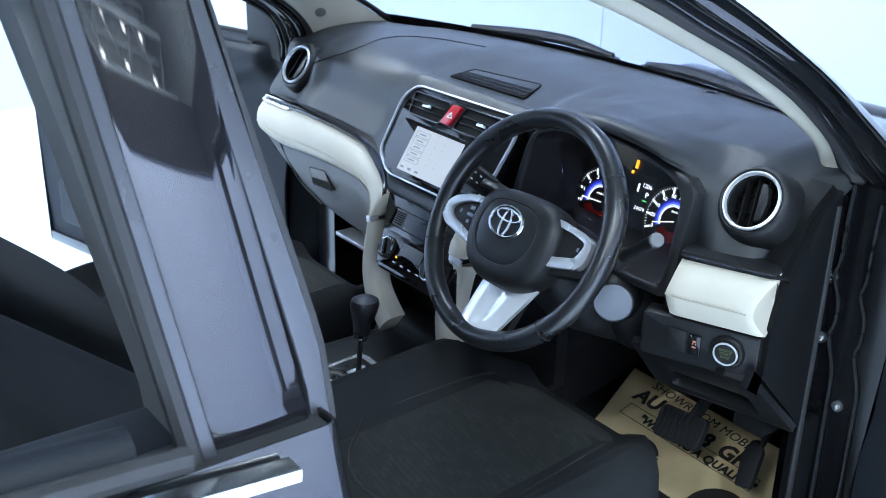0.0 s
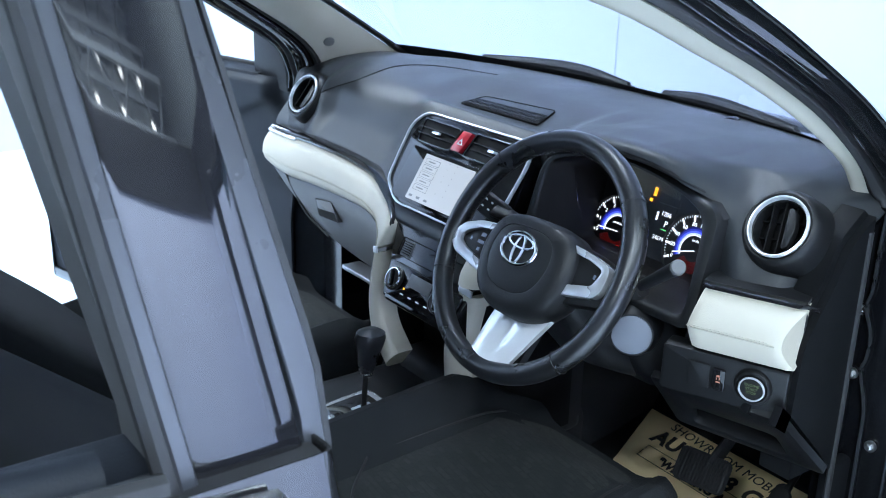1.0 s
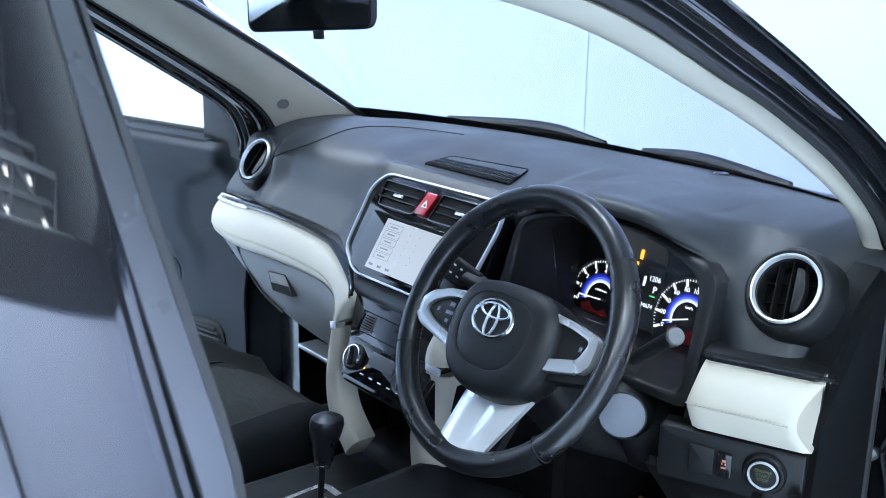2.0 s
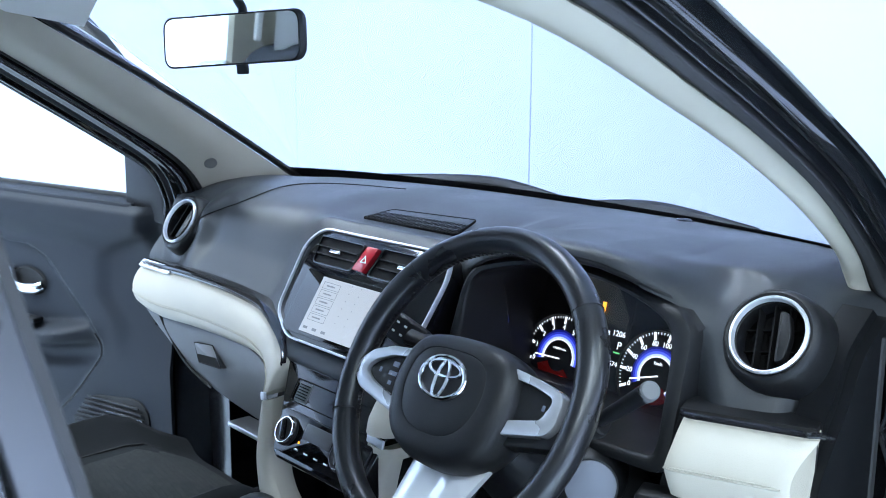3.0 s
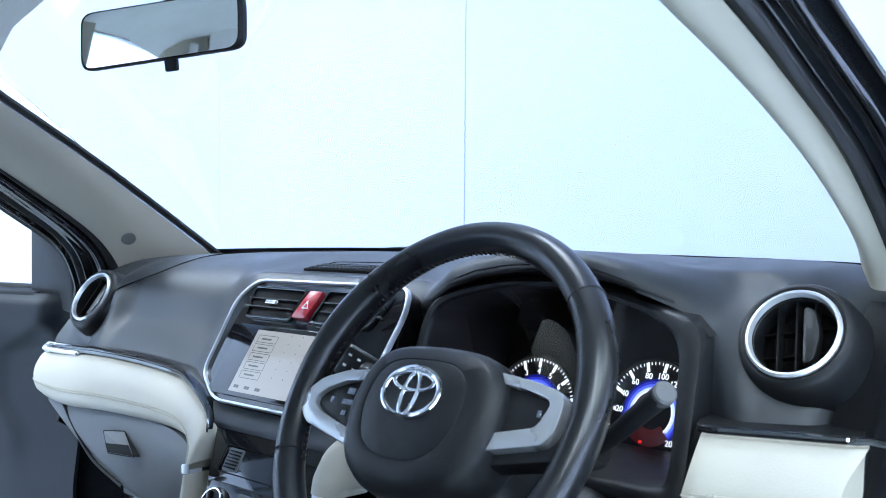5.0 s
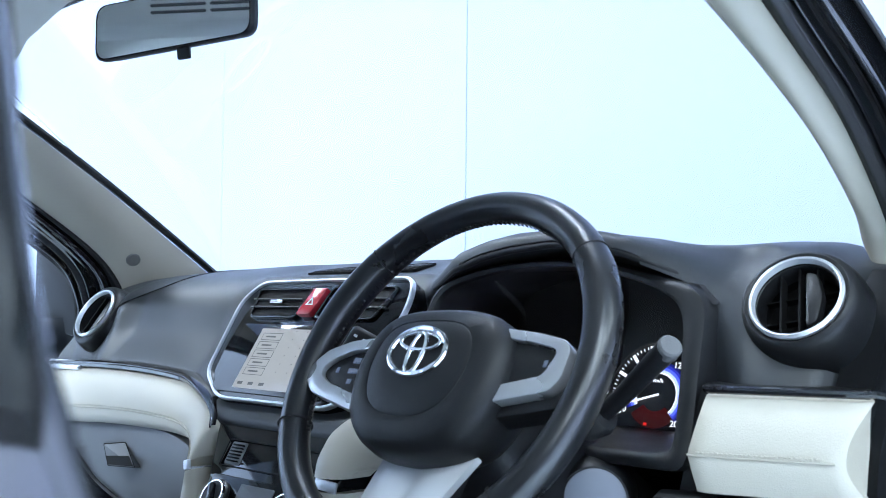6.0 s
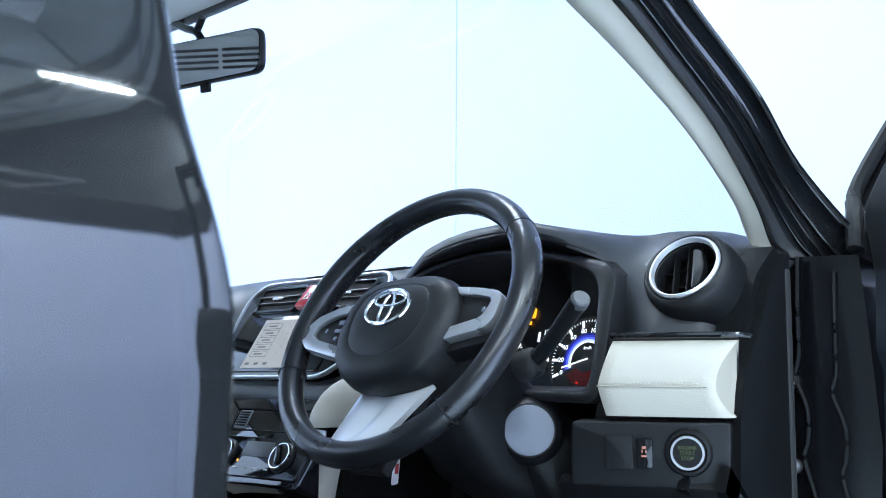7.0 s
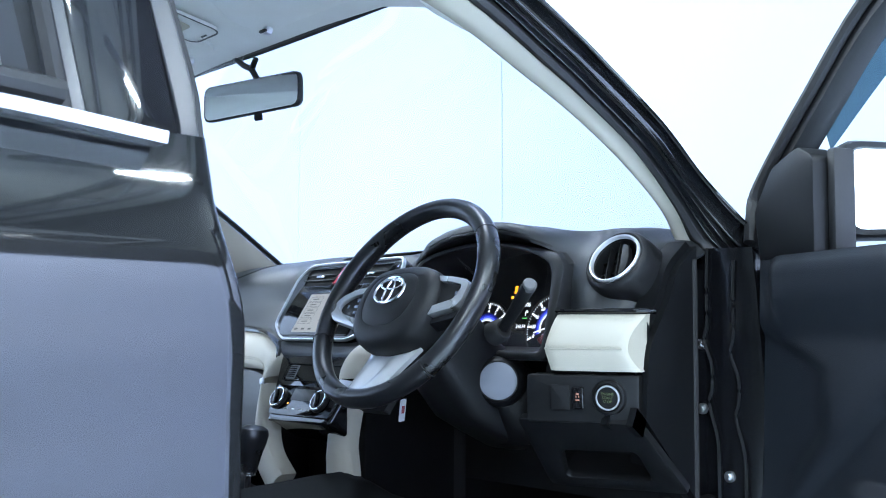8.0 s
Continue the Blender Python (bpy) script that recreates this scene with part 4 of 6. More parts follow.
for kx in (-0.062, 0.066):
    knob = part("climate_knob", moved(lathe([(0.0215, 0.003), (0.021, 0.012), (0.017, 0.016), (0.0, 0.015)], 36), C @ Matrix.Translation((kx, -0.016, -0.004))), M_BLACK, clim, "round climate knob with a chrome ring")
    part("knob_ring", moved(lathe([(0.0166, 0.013), (0.0170, 0.0170), (0.0183, 0.0170), (0.0194, 0.012)], 36), C @ Matrix.Translation((kx, -0.016, -0.004))), M_CHROME, knob)
    part("knob_grip", moved(rbox(0.008, 0.029, 0.010, 0.003), C @ Matrix.Translation((kx, -0.016, 0.013)) @ pose(0, 0, 0, 0, 0, 25)), M_GLOSS, knob)
marks = bmesh.new()
for k in range(4):
    add(marks, moved(rbox(0.009, 0.0022, 0.0004), C @ Matrix.Translation((-0.030 + 0.023 * k, -0.034, 0.0044))))
part("key_marks", marks, M_WHITE, clim)
part("key_light", moved(rbox(0.003, 0.003, 0.0006), C @ Matrix.Translation((-0.030, -0.024, 0.0046))), M_AMBER, clim)
lip = [(0.160, 0.990), (0.118, 0.966), (0.106, 0.955), (0.103, 0.946), (0.110, 0.938), (0.15, 0.925)]
part("stack_lip", grid([smooth_line([(x, y, z) for y, z in lip], 4) for x in (-0.105, -0.06, 0.0, 0.06, 0.12, 0.178)]), M_DASH, dash)
part("stack_shelf", box_between((-0.035, 0.052, 0.826), (0.118, 0.20, 0.834), 0.003), M_PIANO, dash)
part("stack_core", box_between((-0.075, 0.17, 0.60), (0.185, 0.34, 0.93)), M_MATT, dash)
# sides of the stack recess, coloured as black as its shade
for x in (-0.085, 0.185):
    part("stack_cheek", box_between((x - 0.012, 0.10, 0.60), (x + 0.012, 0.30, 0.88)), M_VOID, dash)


# cream pads
def pad_skin(tops, bottoms, bulge, n=12):
    ta, tb = smooth_line(tops, 6), smooth_line(bottoms, 6)
    rows = []
    for p, q in zip(ta, tb):
        row = []
        for k in range(n + 1):
            s = k / n
            row.append(p.lerp(q, s) + Vector(bulge) * (math.sin(math.pi * s) ** 0.55))
        back = Vector((0, 0.03, 0))
        row += [q + back, p + back]
        rows.append(row)
    return grid(rows, close_u=True, caps=True)


PT = [(-0.668, 0.172, 0.968), (-0.650, 0.162, 0.984), (-0.557, 0.158, 0.989), (-0.46, 0.158, 0.992), (-0.34, 0.158, 0.991), (-0.237, 0.153, 0.986), (-0.188, 0.143, 0.980), (-0.128, 0.123, 0.967), (-0.088, 0.105, 0.956), (-0.066, 0.090, 0.942), (-0.064, 0.083, 0.924), (-0.068, 0.080, 0.905)]
PB = [(-0.668, 0.160, 0.935), (-0.650, 0.149, 0.915), (-0.56, 0.147, 0.905), (-0.444, 0.147, 0.911), (-0.34, 0.147, 0.914), (-0.25, 0.145, 0.914), (-0.20, 0.137, 0.913), (-0.165, 0.127, 0.911), (-0.142, 0.116, 0.907), (-0.114, 0.101, 0.900), (-0.099, 0.091, 0.893), (-0.091, 0.086, 0.890)]
pad = part("passenger_pad", pad_skin(PT, PB, (0, -0.016, 0)), M_CREAM, dash, "cream leather pad with a stitched seam")
line = smooth_line(PT, 6)
strip = []
for k, p in enumerate(line[4:56]):
    w = 1 - 0.70 * ease((k - 34) / 16)
    strip.append([p + Vector((0, y * w, z * w)) for y, z in ((0.004, -0.004), (-0.007, 0.001), (-0.009, 0.006), (-0.004, 0.0095), (0.006, 0.011), (0.022, 0.010))])
part("pad_strip", grid(strip), M_GLOSS, dash, "gloss black strip with a bright edge")
part("strip_edge", tube([row[2] + Vector((0, 0.0005, 0.002)) for row in strip], 0.0007, 6), M_GLOSS, dash)
lo = smooth_line(PB, 6)
seam_pts = [p.lerp(q, 0.72) + Vector((0, -0.0165 * math.sin(math.pi * 0.72) ** 0.55, 0)) for p, q in zip(line, lo)]
part("pad_seam", tube(seam_pts[4:], 0.0011, 6), M_TRIM, pad)
thread = bmesh.new()
run = [p + Vector((0, -0.0012, 0.0036)) for p in seam_pts[8:]]
for p, q in zip(run, run[1:]):
    for k in range(3):
        at0, at1 = p.lerp(q, (k + 0.15) / 3), p.lerp(q, (k + 0.7) / 3)
        add(thread, tube([at0, at1], 0.0006, 4))
part("stitching", thread, M_TRIM, pad)
badge = part("badge_plate", moved(slab(rounded([(-0.058, -0.008), (0.058, -0.008), (0.062, 0.008), (-0.058, 0.008)], 0.004), 0.006, 0.001), axes((-0.585, 0.152, 0.994), (1, 0.0, 0.01), (0, 0.75, 0.66))), M_SATIN, dash, "satin chrome name plate with dark lettering bars")
for k in range(4):
    part("plate_bar", moved(frame_plate(rect(0.014, 0.0085, 0.002), rect(0.009, 0.004, 0.001), 0.0008), axes((-0.621 + 0.019 * k, 0.152, 0.994), (1, 0, 0.01), (0, 0.75, 0.66)) @ Matrix.Translation((0, 0, 0.0002))), M_GREY, badge)

for side, tops, bottoms in ((-1, [(-0.067, 0.074, 0.892), (-0.057, 0.067, 0.855), (-0.052, 0.062, 0.81), (-0.030, 0.056, 0.771), (0.020, 0.050, 0.735)], [(-0.086, 0.074, 0.886), (-0.094, 0.068, 0.829), (-0.092, 0.064, 0.783), (-0.068, 0.058, 0.735), (-0.015, 0.052, 0.695)]),
                            (1, [(0.152, 0.080, 0.893), (0.132, 0.075, 0.845), (0.123, 0.075, 0.79), (0.117, 0.078, 0.755), (0.112, 0.090, 0.64)], [(0.203, 0.082, 0.895), (0.186, 0.082, 0.838), (0.178, 0.082, 0.796), (0.183, 0.084, 0.765), (0.205, 0.095, 0.64)])):
    part("console_leg", pad_skin(tops, bottoms, (0, -0.012, 0)), M_CREAM, dash, "cream leather console leg")
    a, b = Vector(tops[0]), Vector(bottoms[0])
    m = axes((a + b) / 2 + Vector((0.0, -0.010, 0.007)), (abs(b.x - a.x), 0, side * -0.004), (0, 0.1, 0.99))
    part("leg_clip", moved(rbox(0.66 * abs(b.x - a.x), 0.012, 0.004, 0.0015), m), M_RING, dash, "bright silver band")
DT = [(0.153, 0.078, 0.908), (0.152, 0.084, 0.930), (0.160, 0.096, 0.955), (0.185, 0.118, 0.975), (0.24, 0.15, 0.982)]
DB = [(0.203, 0.080, 0.910), (0.210, 0.088, 0.918), (0.230, 0.105, 0.922), (0.255, 0.125, 0.928), (0.285, 0.14, 0.93)]
part("knee_pad", pad_skin(DT, DB, (0, -0.014, 0)), M_CREAM, dash)

# glove box below the passenger pad
GT = [(-0.650, 0.175, 0.918), (-0.60, 0.168, 0.914), (-0.54, 0.165, 0.915), (-0.45, 0.162, 0.916), (-0.34, 0.158, 0.915), (-0.22, 0.145, 0.905), (-0.11, 0.11, 0.885)]
GB = [(-0.650, 0.185, 0.890), (-0.595, 0.190, 0.848), (-0.54, 0.200, 0.805), (-0.46, 0.212, 0.768), (-0.35, 0.215, 0.752), (-0.22, 0.205, 0.750), (-0.10, 0.175, 0.760)]
glove = part("glove_box", pad_skin(GT, GB, (0, -0.018, -0.004)), M_GREY, dash, "grey grained glove box lid with a latch")
m = axes((-0.400, 0.1525, 0.868), (1, 0.02, 0.10), (0, 0.22, 0.97)) @ Matrix.Diagonal((0.9, 0.8, 1, 1))
latch = part("glove_latch", moved(slab(rounded([(-0.030, -0.021), (0.052, -0.024), (0.012, 0.020), (-0.056, 0.018)], 0.004), 0.012, 0.0015), m), M_GREY, glove)
part("latch_edge", moved(frame_plate(rounded([(-0.0315, -0.0225), (0.0545, -0.0255), (0.013, 0.0215), (-0.0585, 0.0195)], 0.004), rounded([(-0.030, -0.021), (0.052, -0.024), (0.012, 0.020), (-0.056, 0.018)], 0.004), 0.0008), m @ Matrix.Translation((0, 0, -0.0015))), M_VOID, latch)
part("latch_recess", moved(slab(rounded([(-0.030, -0.020), (0.050, -0.023), (0.032, -0.004), (-0.042, -0.004)], 0.002), 0.001), m @ Matrix.Translation((0, 0, 0.0006))), M_VOID, latch)
part("glove_gap", tube(smooth_line([(-0.585, 0.156, 0.905), (-0.565, 0.163, 0.870), (-0.525, 0.175, 0.820), (-0.46, 0.190, 0.785)], 6), 0.003, 6), M_MATT, glove)
part("lower_shelf", box_between((-0.415, 0.195, 0.7235), (-0.27, 0.24, 0.7335), 0.003), M_SATIN, dash)
part("kick_panel", box_between((-0.33, 0.27, 0.42), (-0.31, 0.60, 0.78), 0.006), M_DOORCARD, dash)

# driver side: cream pad, switch panel, knee panel
DF = axes((0.600, 0.177, 0.930), (1, 0.39, 0), (0, -0.06, 1))
rows = []
for i in range(17):
    s = i / 16
    col = []
    for v in range(15):
        u = v / 14
        if u < 0.571:
            w = u / 0.571
            y, d = lerp(0.084, 0.0365, w), lerp(-0.014, 0.009, w ** 0.7) + 0.003 * math.sin(math.pi * w)
            lx, rx = lerp(-0.034, -0.047, w), lerp(0.102, 0.080, math.sin(0.5 * math.pi * w))
        else:
            w = (u - 0.571) / 0.429
            y, d = lerp(0.0355, 0.003, w), lerp(0.0085, 0.001, w ** 1.6)
            lx, rx = lerp(-0.047, -0.040, w), lerp(0.080, 0.098, 1 - math.cos(0.5 * math.pi * w))
        d -= 0.004 * max(0.0, (s - 0.94) / 0.06) ** 2 + 0.004 * ease((0.04 - s) / 0.04)
        col.append(tuple(DF @ Vector((lerp(lx, rx, s), y, d))))
    col += [tuple(DF @ Vector((lerp(-0.040, 0.097, s), 0.003, -0.05))), tuple(DF @ Vector((lerp(-0.034, 0.099, s), 0.084, -0.05)))]
    rows.append(col)
dpad = part("driver_pad", grid(rows, close_u=True, caps=True), M_CREAM, dash, "cream leather pad with a stitched seam")
seam_pts = [Vector(r[8]) + Vector((0, -0.0006, 0)) for r in rows]
part("pad_seam", tube(seam_pts[:-1], 0.0010, 6), M_TRIM, dpad)
stitch = bmesh.new()
for i in range(26):
    p = seam_pts[1].lerp(seam_pts[-3], (i + 0.5) / 26) + Vector((0, -0.0014, 0.0035))
    add(stitch, moved(rbox(0.0032, 0.0008, 0.0009), Matrix.Translation(p) @ pose(0, 0, 0, 0, 0, 21)))
part("stitching", stitch, M_CREAM, dpad)
part("pad_top_strip", tube([Vector(r[0]) + Vector((0, -0.002, 0.006)) for r in rows] + [Vector(rows[-1][0]) + Vector((0.014, 0.004, 0.004))], 0.0035, 8), M_GLOSS, dash)

part("driver_face", moved(slab([(-0.078, -0.085), (0.100, -0.085), (0.098, 0.090), (-0.040, 0.090)], 0.04), DF @ Matrix.Translation((0, 0, -0.030))), M_BLACK, dash)
panel = part("switch_panel", moved(slab(rounded([(-0.082, -0.074), (0.092, -0.072), (0.094, -0.0015), (-0.080, -0.0035)], 0.006), 0.03, 0.004), DF @ Matrix.Translation((0, 0, -0.002))), M_BLACK, dash, "black switch panel with a round start button")
st = DF @ Matrix.Translation((0.049, -0.034, 0.001))
button = part("start_button", moved(lathe([(0.0255, -0.004), (0.0255, 0.001), (0.0235, 0.004), (0.0205, 0.0045), (0.0185, 0.003)], 40), st), M_BLACK, panel, "round start button with a silver ring")
part("button_ring", moved(lathe([(0.0150, 0.004), (0.0158, 0.008), (0.0176, 0.008), (0.0186, 0.004)], 40), st), M_RING, button)
part("button_cap", moved(lathe([(0.019, 0.002), (0.0185, 0.006), (0.0, 0.0065)], 36), st), M_BLACK, button)
M_STARTTEXT = glow("start_lettering", (0.40, 0.62, 0.32), 0.24)
for k, word in enumerate(("ENGINE", "START", "STOP")):
    text("lettering", word, 0.0056, st @ Matrix.Translation((0, 0.0056 - 0.0056 * k, 0.0066)), M_STARTTEXT, button)
sw = part("stability_switch", moved(slab(rect(0.018, 0.032, 0.003), 0.004, 0.001), DF @ Matrix.Translation((0.002, -0.036, 0.003))), M_GLOSS, panel)
icon = bmesh.new()
for dx, dy, w, h in ((0, 0.006, 0.0045, 0.003), (-0.002, 0.002, 0.0014, 0.003), (0.002, 0.002, 0.0014, 0.003), (0, -0.003, 0.006, 0.0022)):
    add(icon, moved(rbox(w, h, 0.0004), DF @ Matrix.Translation((0.002 + dx, -0.036 + dy, 0.0033))))
part("switch_icon", icon, glow("switch_icon_light", (1.0, 0.5, 0.38), 0.45), sw)
part("blank_switch", moved(slab(rect(0.030, 0.036, 0.003), 0.002, 0.0006), DF @ Matrix.Translation((-0.026, -0.036, 0.0014))), M_BLACK, panel)

# knee panel sloping forwards, with an open pocket
K = axes((0.590, 0.252, 0.800), (1, 0.22, 0), (0, -0.66, 0.75))
KO = [(-0.108, -0.056), (0.126, -0.048), (0.086, 0.088), (-0.115, 0.088)]
KI = [(-0.074, -0.034), (0.074, -0.028), (0.066, 0.032), (-0.062, 0.024)]
knee = part("knee_panel", moved(frame_plate(rounded(KO, 0.012), rounded(KI, 0.012), 0.012, 0.003), K), M_BLACK, dash, "black lower panel with an open pocket")
part("pocket", moved(add(slab([(-0.084, -0.038), (0.082, -0.038), (0.076, 0.044), (-0.08, 0.044)], 0.004), rbox(0.002, 0.06, 0.05), Matrix.Translation((0.08, 0.01, -0.02))), K @ Matrix.Translation((0, 0, -0.045))), M_MATT, knee)
part("pocket_floor", moved(rbox(0.165, 0.003, 0.05), K @ Matrix.Translation((-0.001, -0.036, -0.02))), M_MATT, knee)
rows = []
for x, y, z in smooth_line([(0.408, 0.140, 0.935), (0.440, 0.158, 0.895), (0.458, 0.186, 0.845), (0.463, 0.215, 0.812)], 4):
    rows.append([(x - 0.150, y + 0.070, z + 0.010), (x - 0.120, y + 0.022, z - 0.006), (x - 0.050, y + 0.004, z - 0.004), (x - 0.012, y - 0.001, z), (x + 0.004, y + 0.004, z + 0.002), (x + 0.026, y + 0.030, z + 0.004), (x + 0.050, y + 0.075, z + 0.006), (x - 0.05, y + 0.09, z)])
part("column_cover", grid(rows, close_u=True, caps=True), M_BLACK, dash, "black lower column cover")
# added block closing the gap below the gauges, coloured as deep shade
part("column_gap_fill", box_between((0.22, 0.262, 0.86), (0.555, 0.36, 0.945)), M_VOID, dash)
part("dash_core", box_between((-0.64, 0.36, 0.72), (0.66, 0.50, 1.09)), M_MATT, dash)

# instrument binnacle and cluster
RING_OUT = [(0.197, 0.950), (0.193, 1.02), (0.194, 1.085), (0.200, 1.106), (0.216, 1.121), (0.26, 1.133), (0.305, 1.139), (0.36, 1.141), (0.42, 1.134), (0.455, 1.127), (0.486, 1.120), (0.524, 1.112), (0.541, 1.094), (0.5445, 1.03), (0.548, 0.975), (0.545, 0.945)]
RING_IN = [(0.214, 0.962), (0.210, 1.02), (0.2085, 1.08), (0.212, 1.098), (0.224, 1.110), (0.264, 1.122), (0.305, 1.130), (0.36, 1.133), (0.42, 1.126), (0.455, 1.118), (0.484, 1.109), (0.508, 1.096), (0.518, 1.078), (0.524, 1.03), (0.529, 0.975), (0.525, 0.960)]


def ring_y(x, z):
    return 0.205 + 0.05 * (x - 0.22) + 0.33 * (z - 1.10)


def binnacle_ring(share, dy, shrink=1.0):
    """One closed line round the gauges: share 0 is the outer edge, 1 the inner one."""
    out = []
    for (ax, az), (bx, bz) in zip(rounded(RING_OUT, 0.014, 3), rounded(RING_IN, 0.014, 3)):
        x, z = lerp(ax, bx, share), lerp(az, bz, share)
        x, z = 0.367 + (x - 0.367) * shrink, 1.05 + (z - 1.05) * shrink
        out.append((x, ring_y(x, z) + dy, z))
    return out


flat = [(x, 0.332 + 0.28 * (z - 1.04), z) for x, y, z in binnacle_ring(1.0, 0.0, 0.955)]
rows_b = [binnacle_ring(0.0, 0.075), binnacle_ring(0.0, 0.006), binnacle_ring(0.08, 0.0), binnacle_ring(0.40, -0.003), binnacle_ring(0.80, -0.002), binnacle_ring(0.96, 0.001), binnacle_ring(1.0, 0.006), binnacle_ring(1.0, 0.045, 0.975), flat]
part("binnacle", grid(rows_b, close_u=True), M_BLACK, dash, "black instrument binnacle with a broad rounded rim")
under = []
for i in range(41):
    x = lerp(0.194, 0.541, i / 40)
    ly, lz = hood_lip(x)
    zo = float(np.interp(x, [p[0] for p in RING_OUT[3:13]], [p[1] for p in RING_OUT[3:13]]))
    a, b = Vector((x, ly + 0.005, lz - 0.006)), Vector((x, ring_y(x, zo) + 0.006, zo))
    under.append([a, a.lerp(b, 0.4) + Vector((0, 0.020, 0.002)), b + Vector((0, 0.022, 0.002)), b + Vector((0, 0.003, 0))])
part("hood_underside", grid(under), M_MATT, dash)
Q = axes((0.365, 0.327, 1.04), (1, 0, 0), (0, 0.28, 0.96))
cluster = part("gauge_panel", moved(slab([(-0.165, -0.10), (0.17, -0.10), (0.17, 0.10), (-0.165, 0.10)], 0.02), Q), M_DIAL, dash, "lit gauge panel with two blue dials")


def dial(cx, cy, r, numbers, a0, a1, needle):
    m = Q @ Matrix.Translation((cx, cy, 0.001))
    face = part("dial_face", moved(lathe([(r * 1.06, 0), (r * 1.06, 0.004), (r * 1.02, 0.005), (r, 0.002), (0, 0.002)], 48), m), M_DIAL, cluster, "round gauge with white marks and blue glow")
    arc = []
    for k in range(33):
        a = radians(lerp(a0, a1, k / 32))
        arc.append(a)
    for q0, q1, light in ((0.45, 0.50, M_DIALBRIGHT), (0.50, 0.555, M_DIALBLUE), (0.555, 0.61, M_DIALDIM), (0.61, 0.66, M_DIALFAINT)):
        ring = grid([[(q * math.cos(a), q * math.sin(a), 0.0026) for a in arc] for q in (r * q0, r * q1)])
        part("dial_glow", moved(ring, m), light, face)
    ring = grid([[(q * math.cos(a), q * math.sin(a), 0.0027) for a in arc] for q in (r * 0.42, r * 0.45)])
    part("dial_line", moved(ring, m), M_DIALWHITE, face)
    ticks = bmesh.new()
    n = len(numbers) - 1
    for k in range(n * 5 + 1):
        a = radians(lerp(a0, a1, k / (n * 5)))
        big = k % 5 == 0
        l, w = (r * 0.18, r * 0.065) if big else (r * 0.055, r * 0.016)
        add(ticks, moved(rbox(l, w, 0.0004), m @ pose(0, 0, 0.003, 0, 0, math.degrees(a)) @ Matrix.Translation((r * 0.98 - l / 2, 0, 0))))
    part("dial_ticks", ticks, M_DIALWHITE, face)
    for k, number in enumerate(numbers):
        a = radians(lerp(a0, a1, k / n))
        text("dial_number", number, r * 0.165, m @ Matrix.Translation((r * 0.72 * math.cos(a), r * 0.72 * math.sin(a), 0.003)), M_DIALWHITE, face)
    red = [radians(lerp(a0 + 12, 318, k / 16)) for k in range(17)]
    for q0, q1, light in ((0.30, 0.46, M_REDGLOW), (0.46, 0.62, M_REDFAINT)):
        part("dial_red_glow", moved(grid([[(q * math.cos(a), q * math.sin(a), 0.0026) for a in red] for q in (r * q0, r * q1)]), m), light, face)
    part("needle", moved(rbox(r * 0.75, r * 0.035, 0.001), m @ pose(0, 0, 0.0045, 0, 0, needle) @ Matrix.Translation((r * 0.30, 0, 0))), M_DIALWHITE, face)
    return m, face


m, face = dial(-0.097, -0.057, 0.058, ["0", "1", "2", "3", "4", "5", "6", "7", "8"], 190, -10, 182)
text("dial_caption", "x1000r/min", 0.0048, m @ Matrix.Translation((0, 0.013, 0.003)), M_DIALWHITE, face)
part("warning_lamp", moved(rbox(0.006, 0.005, 0.0006), m @ Matrix.Translation((0.012, -0.024, 0.003))), M_WARN, face)
m, face = dial(0.061, -0.044, 0.056, ["0", "20", "40", "60", "80", "100", "120", "140", "160", "180", "200"], 205, -45, 197)
text("dial_caption", "km/h", 0.0062, m @ Matrix.Translation((0, 0.016, 0.003)), M_DIALWHITE, face)
part("warning_lamp", moved(rbox(0.004, 0.003, 0.0006), m @ Matrix.Translation((-0.008, -0.031, 0.003))), M_WARN, face)
L = Q @ Matrix.Translation((-0.010, -0.021, 0.004))
lcd = part("trip_display", moved(slab(rect(0.040, 0.062, 0.002), 0.003), L), M_DIAL, cluster)
text("display_digits", "1206", 0.0105, L @ Matrix.Translation((0.004, 0.016, 0.0006)), M_DIALWHITE, lcd)
text("display_gear", "P", 0.014, L @ Matrix.Translation((0.008, 0.001, 0.0006)), M_DIALWHITE, lcd)
text("display_total", "24674", 0.009, L @ Matrix.Translation((0.0, -0.023, 0.0006)), M_DIALWHITE, lcd)
part("fuel_bars", moved(rbox(0.004, 0.014, 0.0006), L @ Matrix.Translation((-0.013, 0.010, 0.0006))), M_DIALWHITE, lcd)
part("eco_lamp", moved(rbox(0.010, 0.002, 0.0006), L @ Matrix.Translation((0.006, -0.008, 0.0006))), M_GREEN, lcd)
lens_rows = [[(x, y, z) for x in (0.215, 0.28, 0.34, 0.40, 0.46, 0.510)] for y, z in ((0.275, 0.965), (0.270, 1.02), (0.258, 1.08), (0.240, 1.128))]
lens = part("gauge_lens", thicken(grid(lens_rows), 0.0006), clear_glass("gauge_lens_plastic", (0.96, 0.96, 0.98), 1.5), dash, "clear plastic gauge lens")
lens.visible_shadow = False
part("belt_lamp", moved(rbox(0.006, 0.014, 0.0006), Q @ Matrix.Translation((-0.040, 0.024, 0.003))), M_AMBER, cluster)
part("engine_lamp", moved(rbox(0.006, 0.005, 0.0006), Q @ Matrix.Translation((-0.045, 0.010, 0.003))), M_AMBER, cluster)

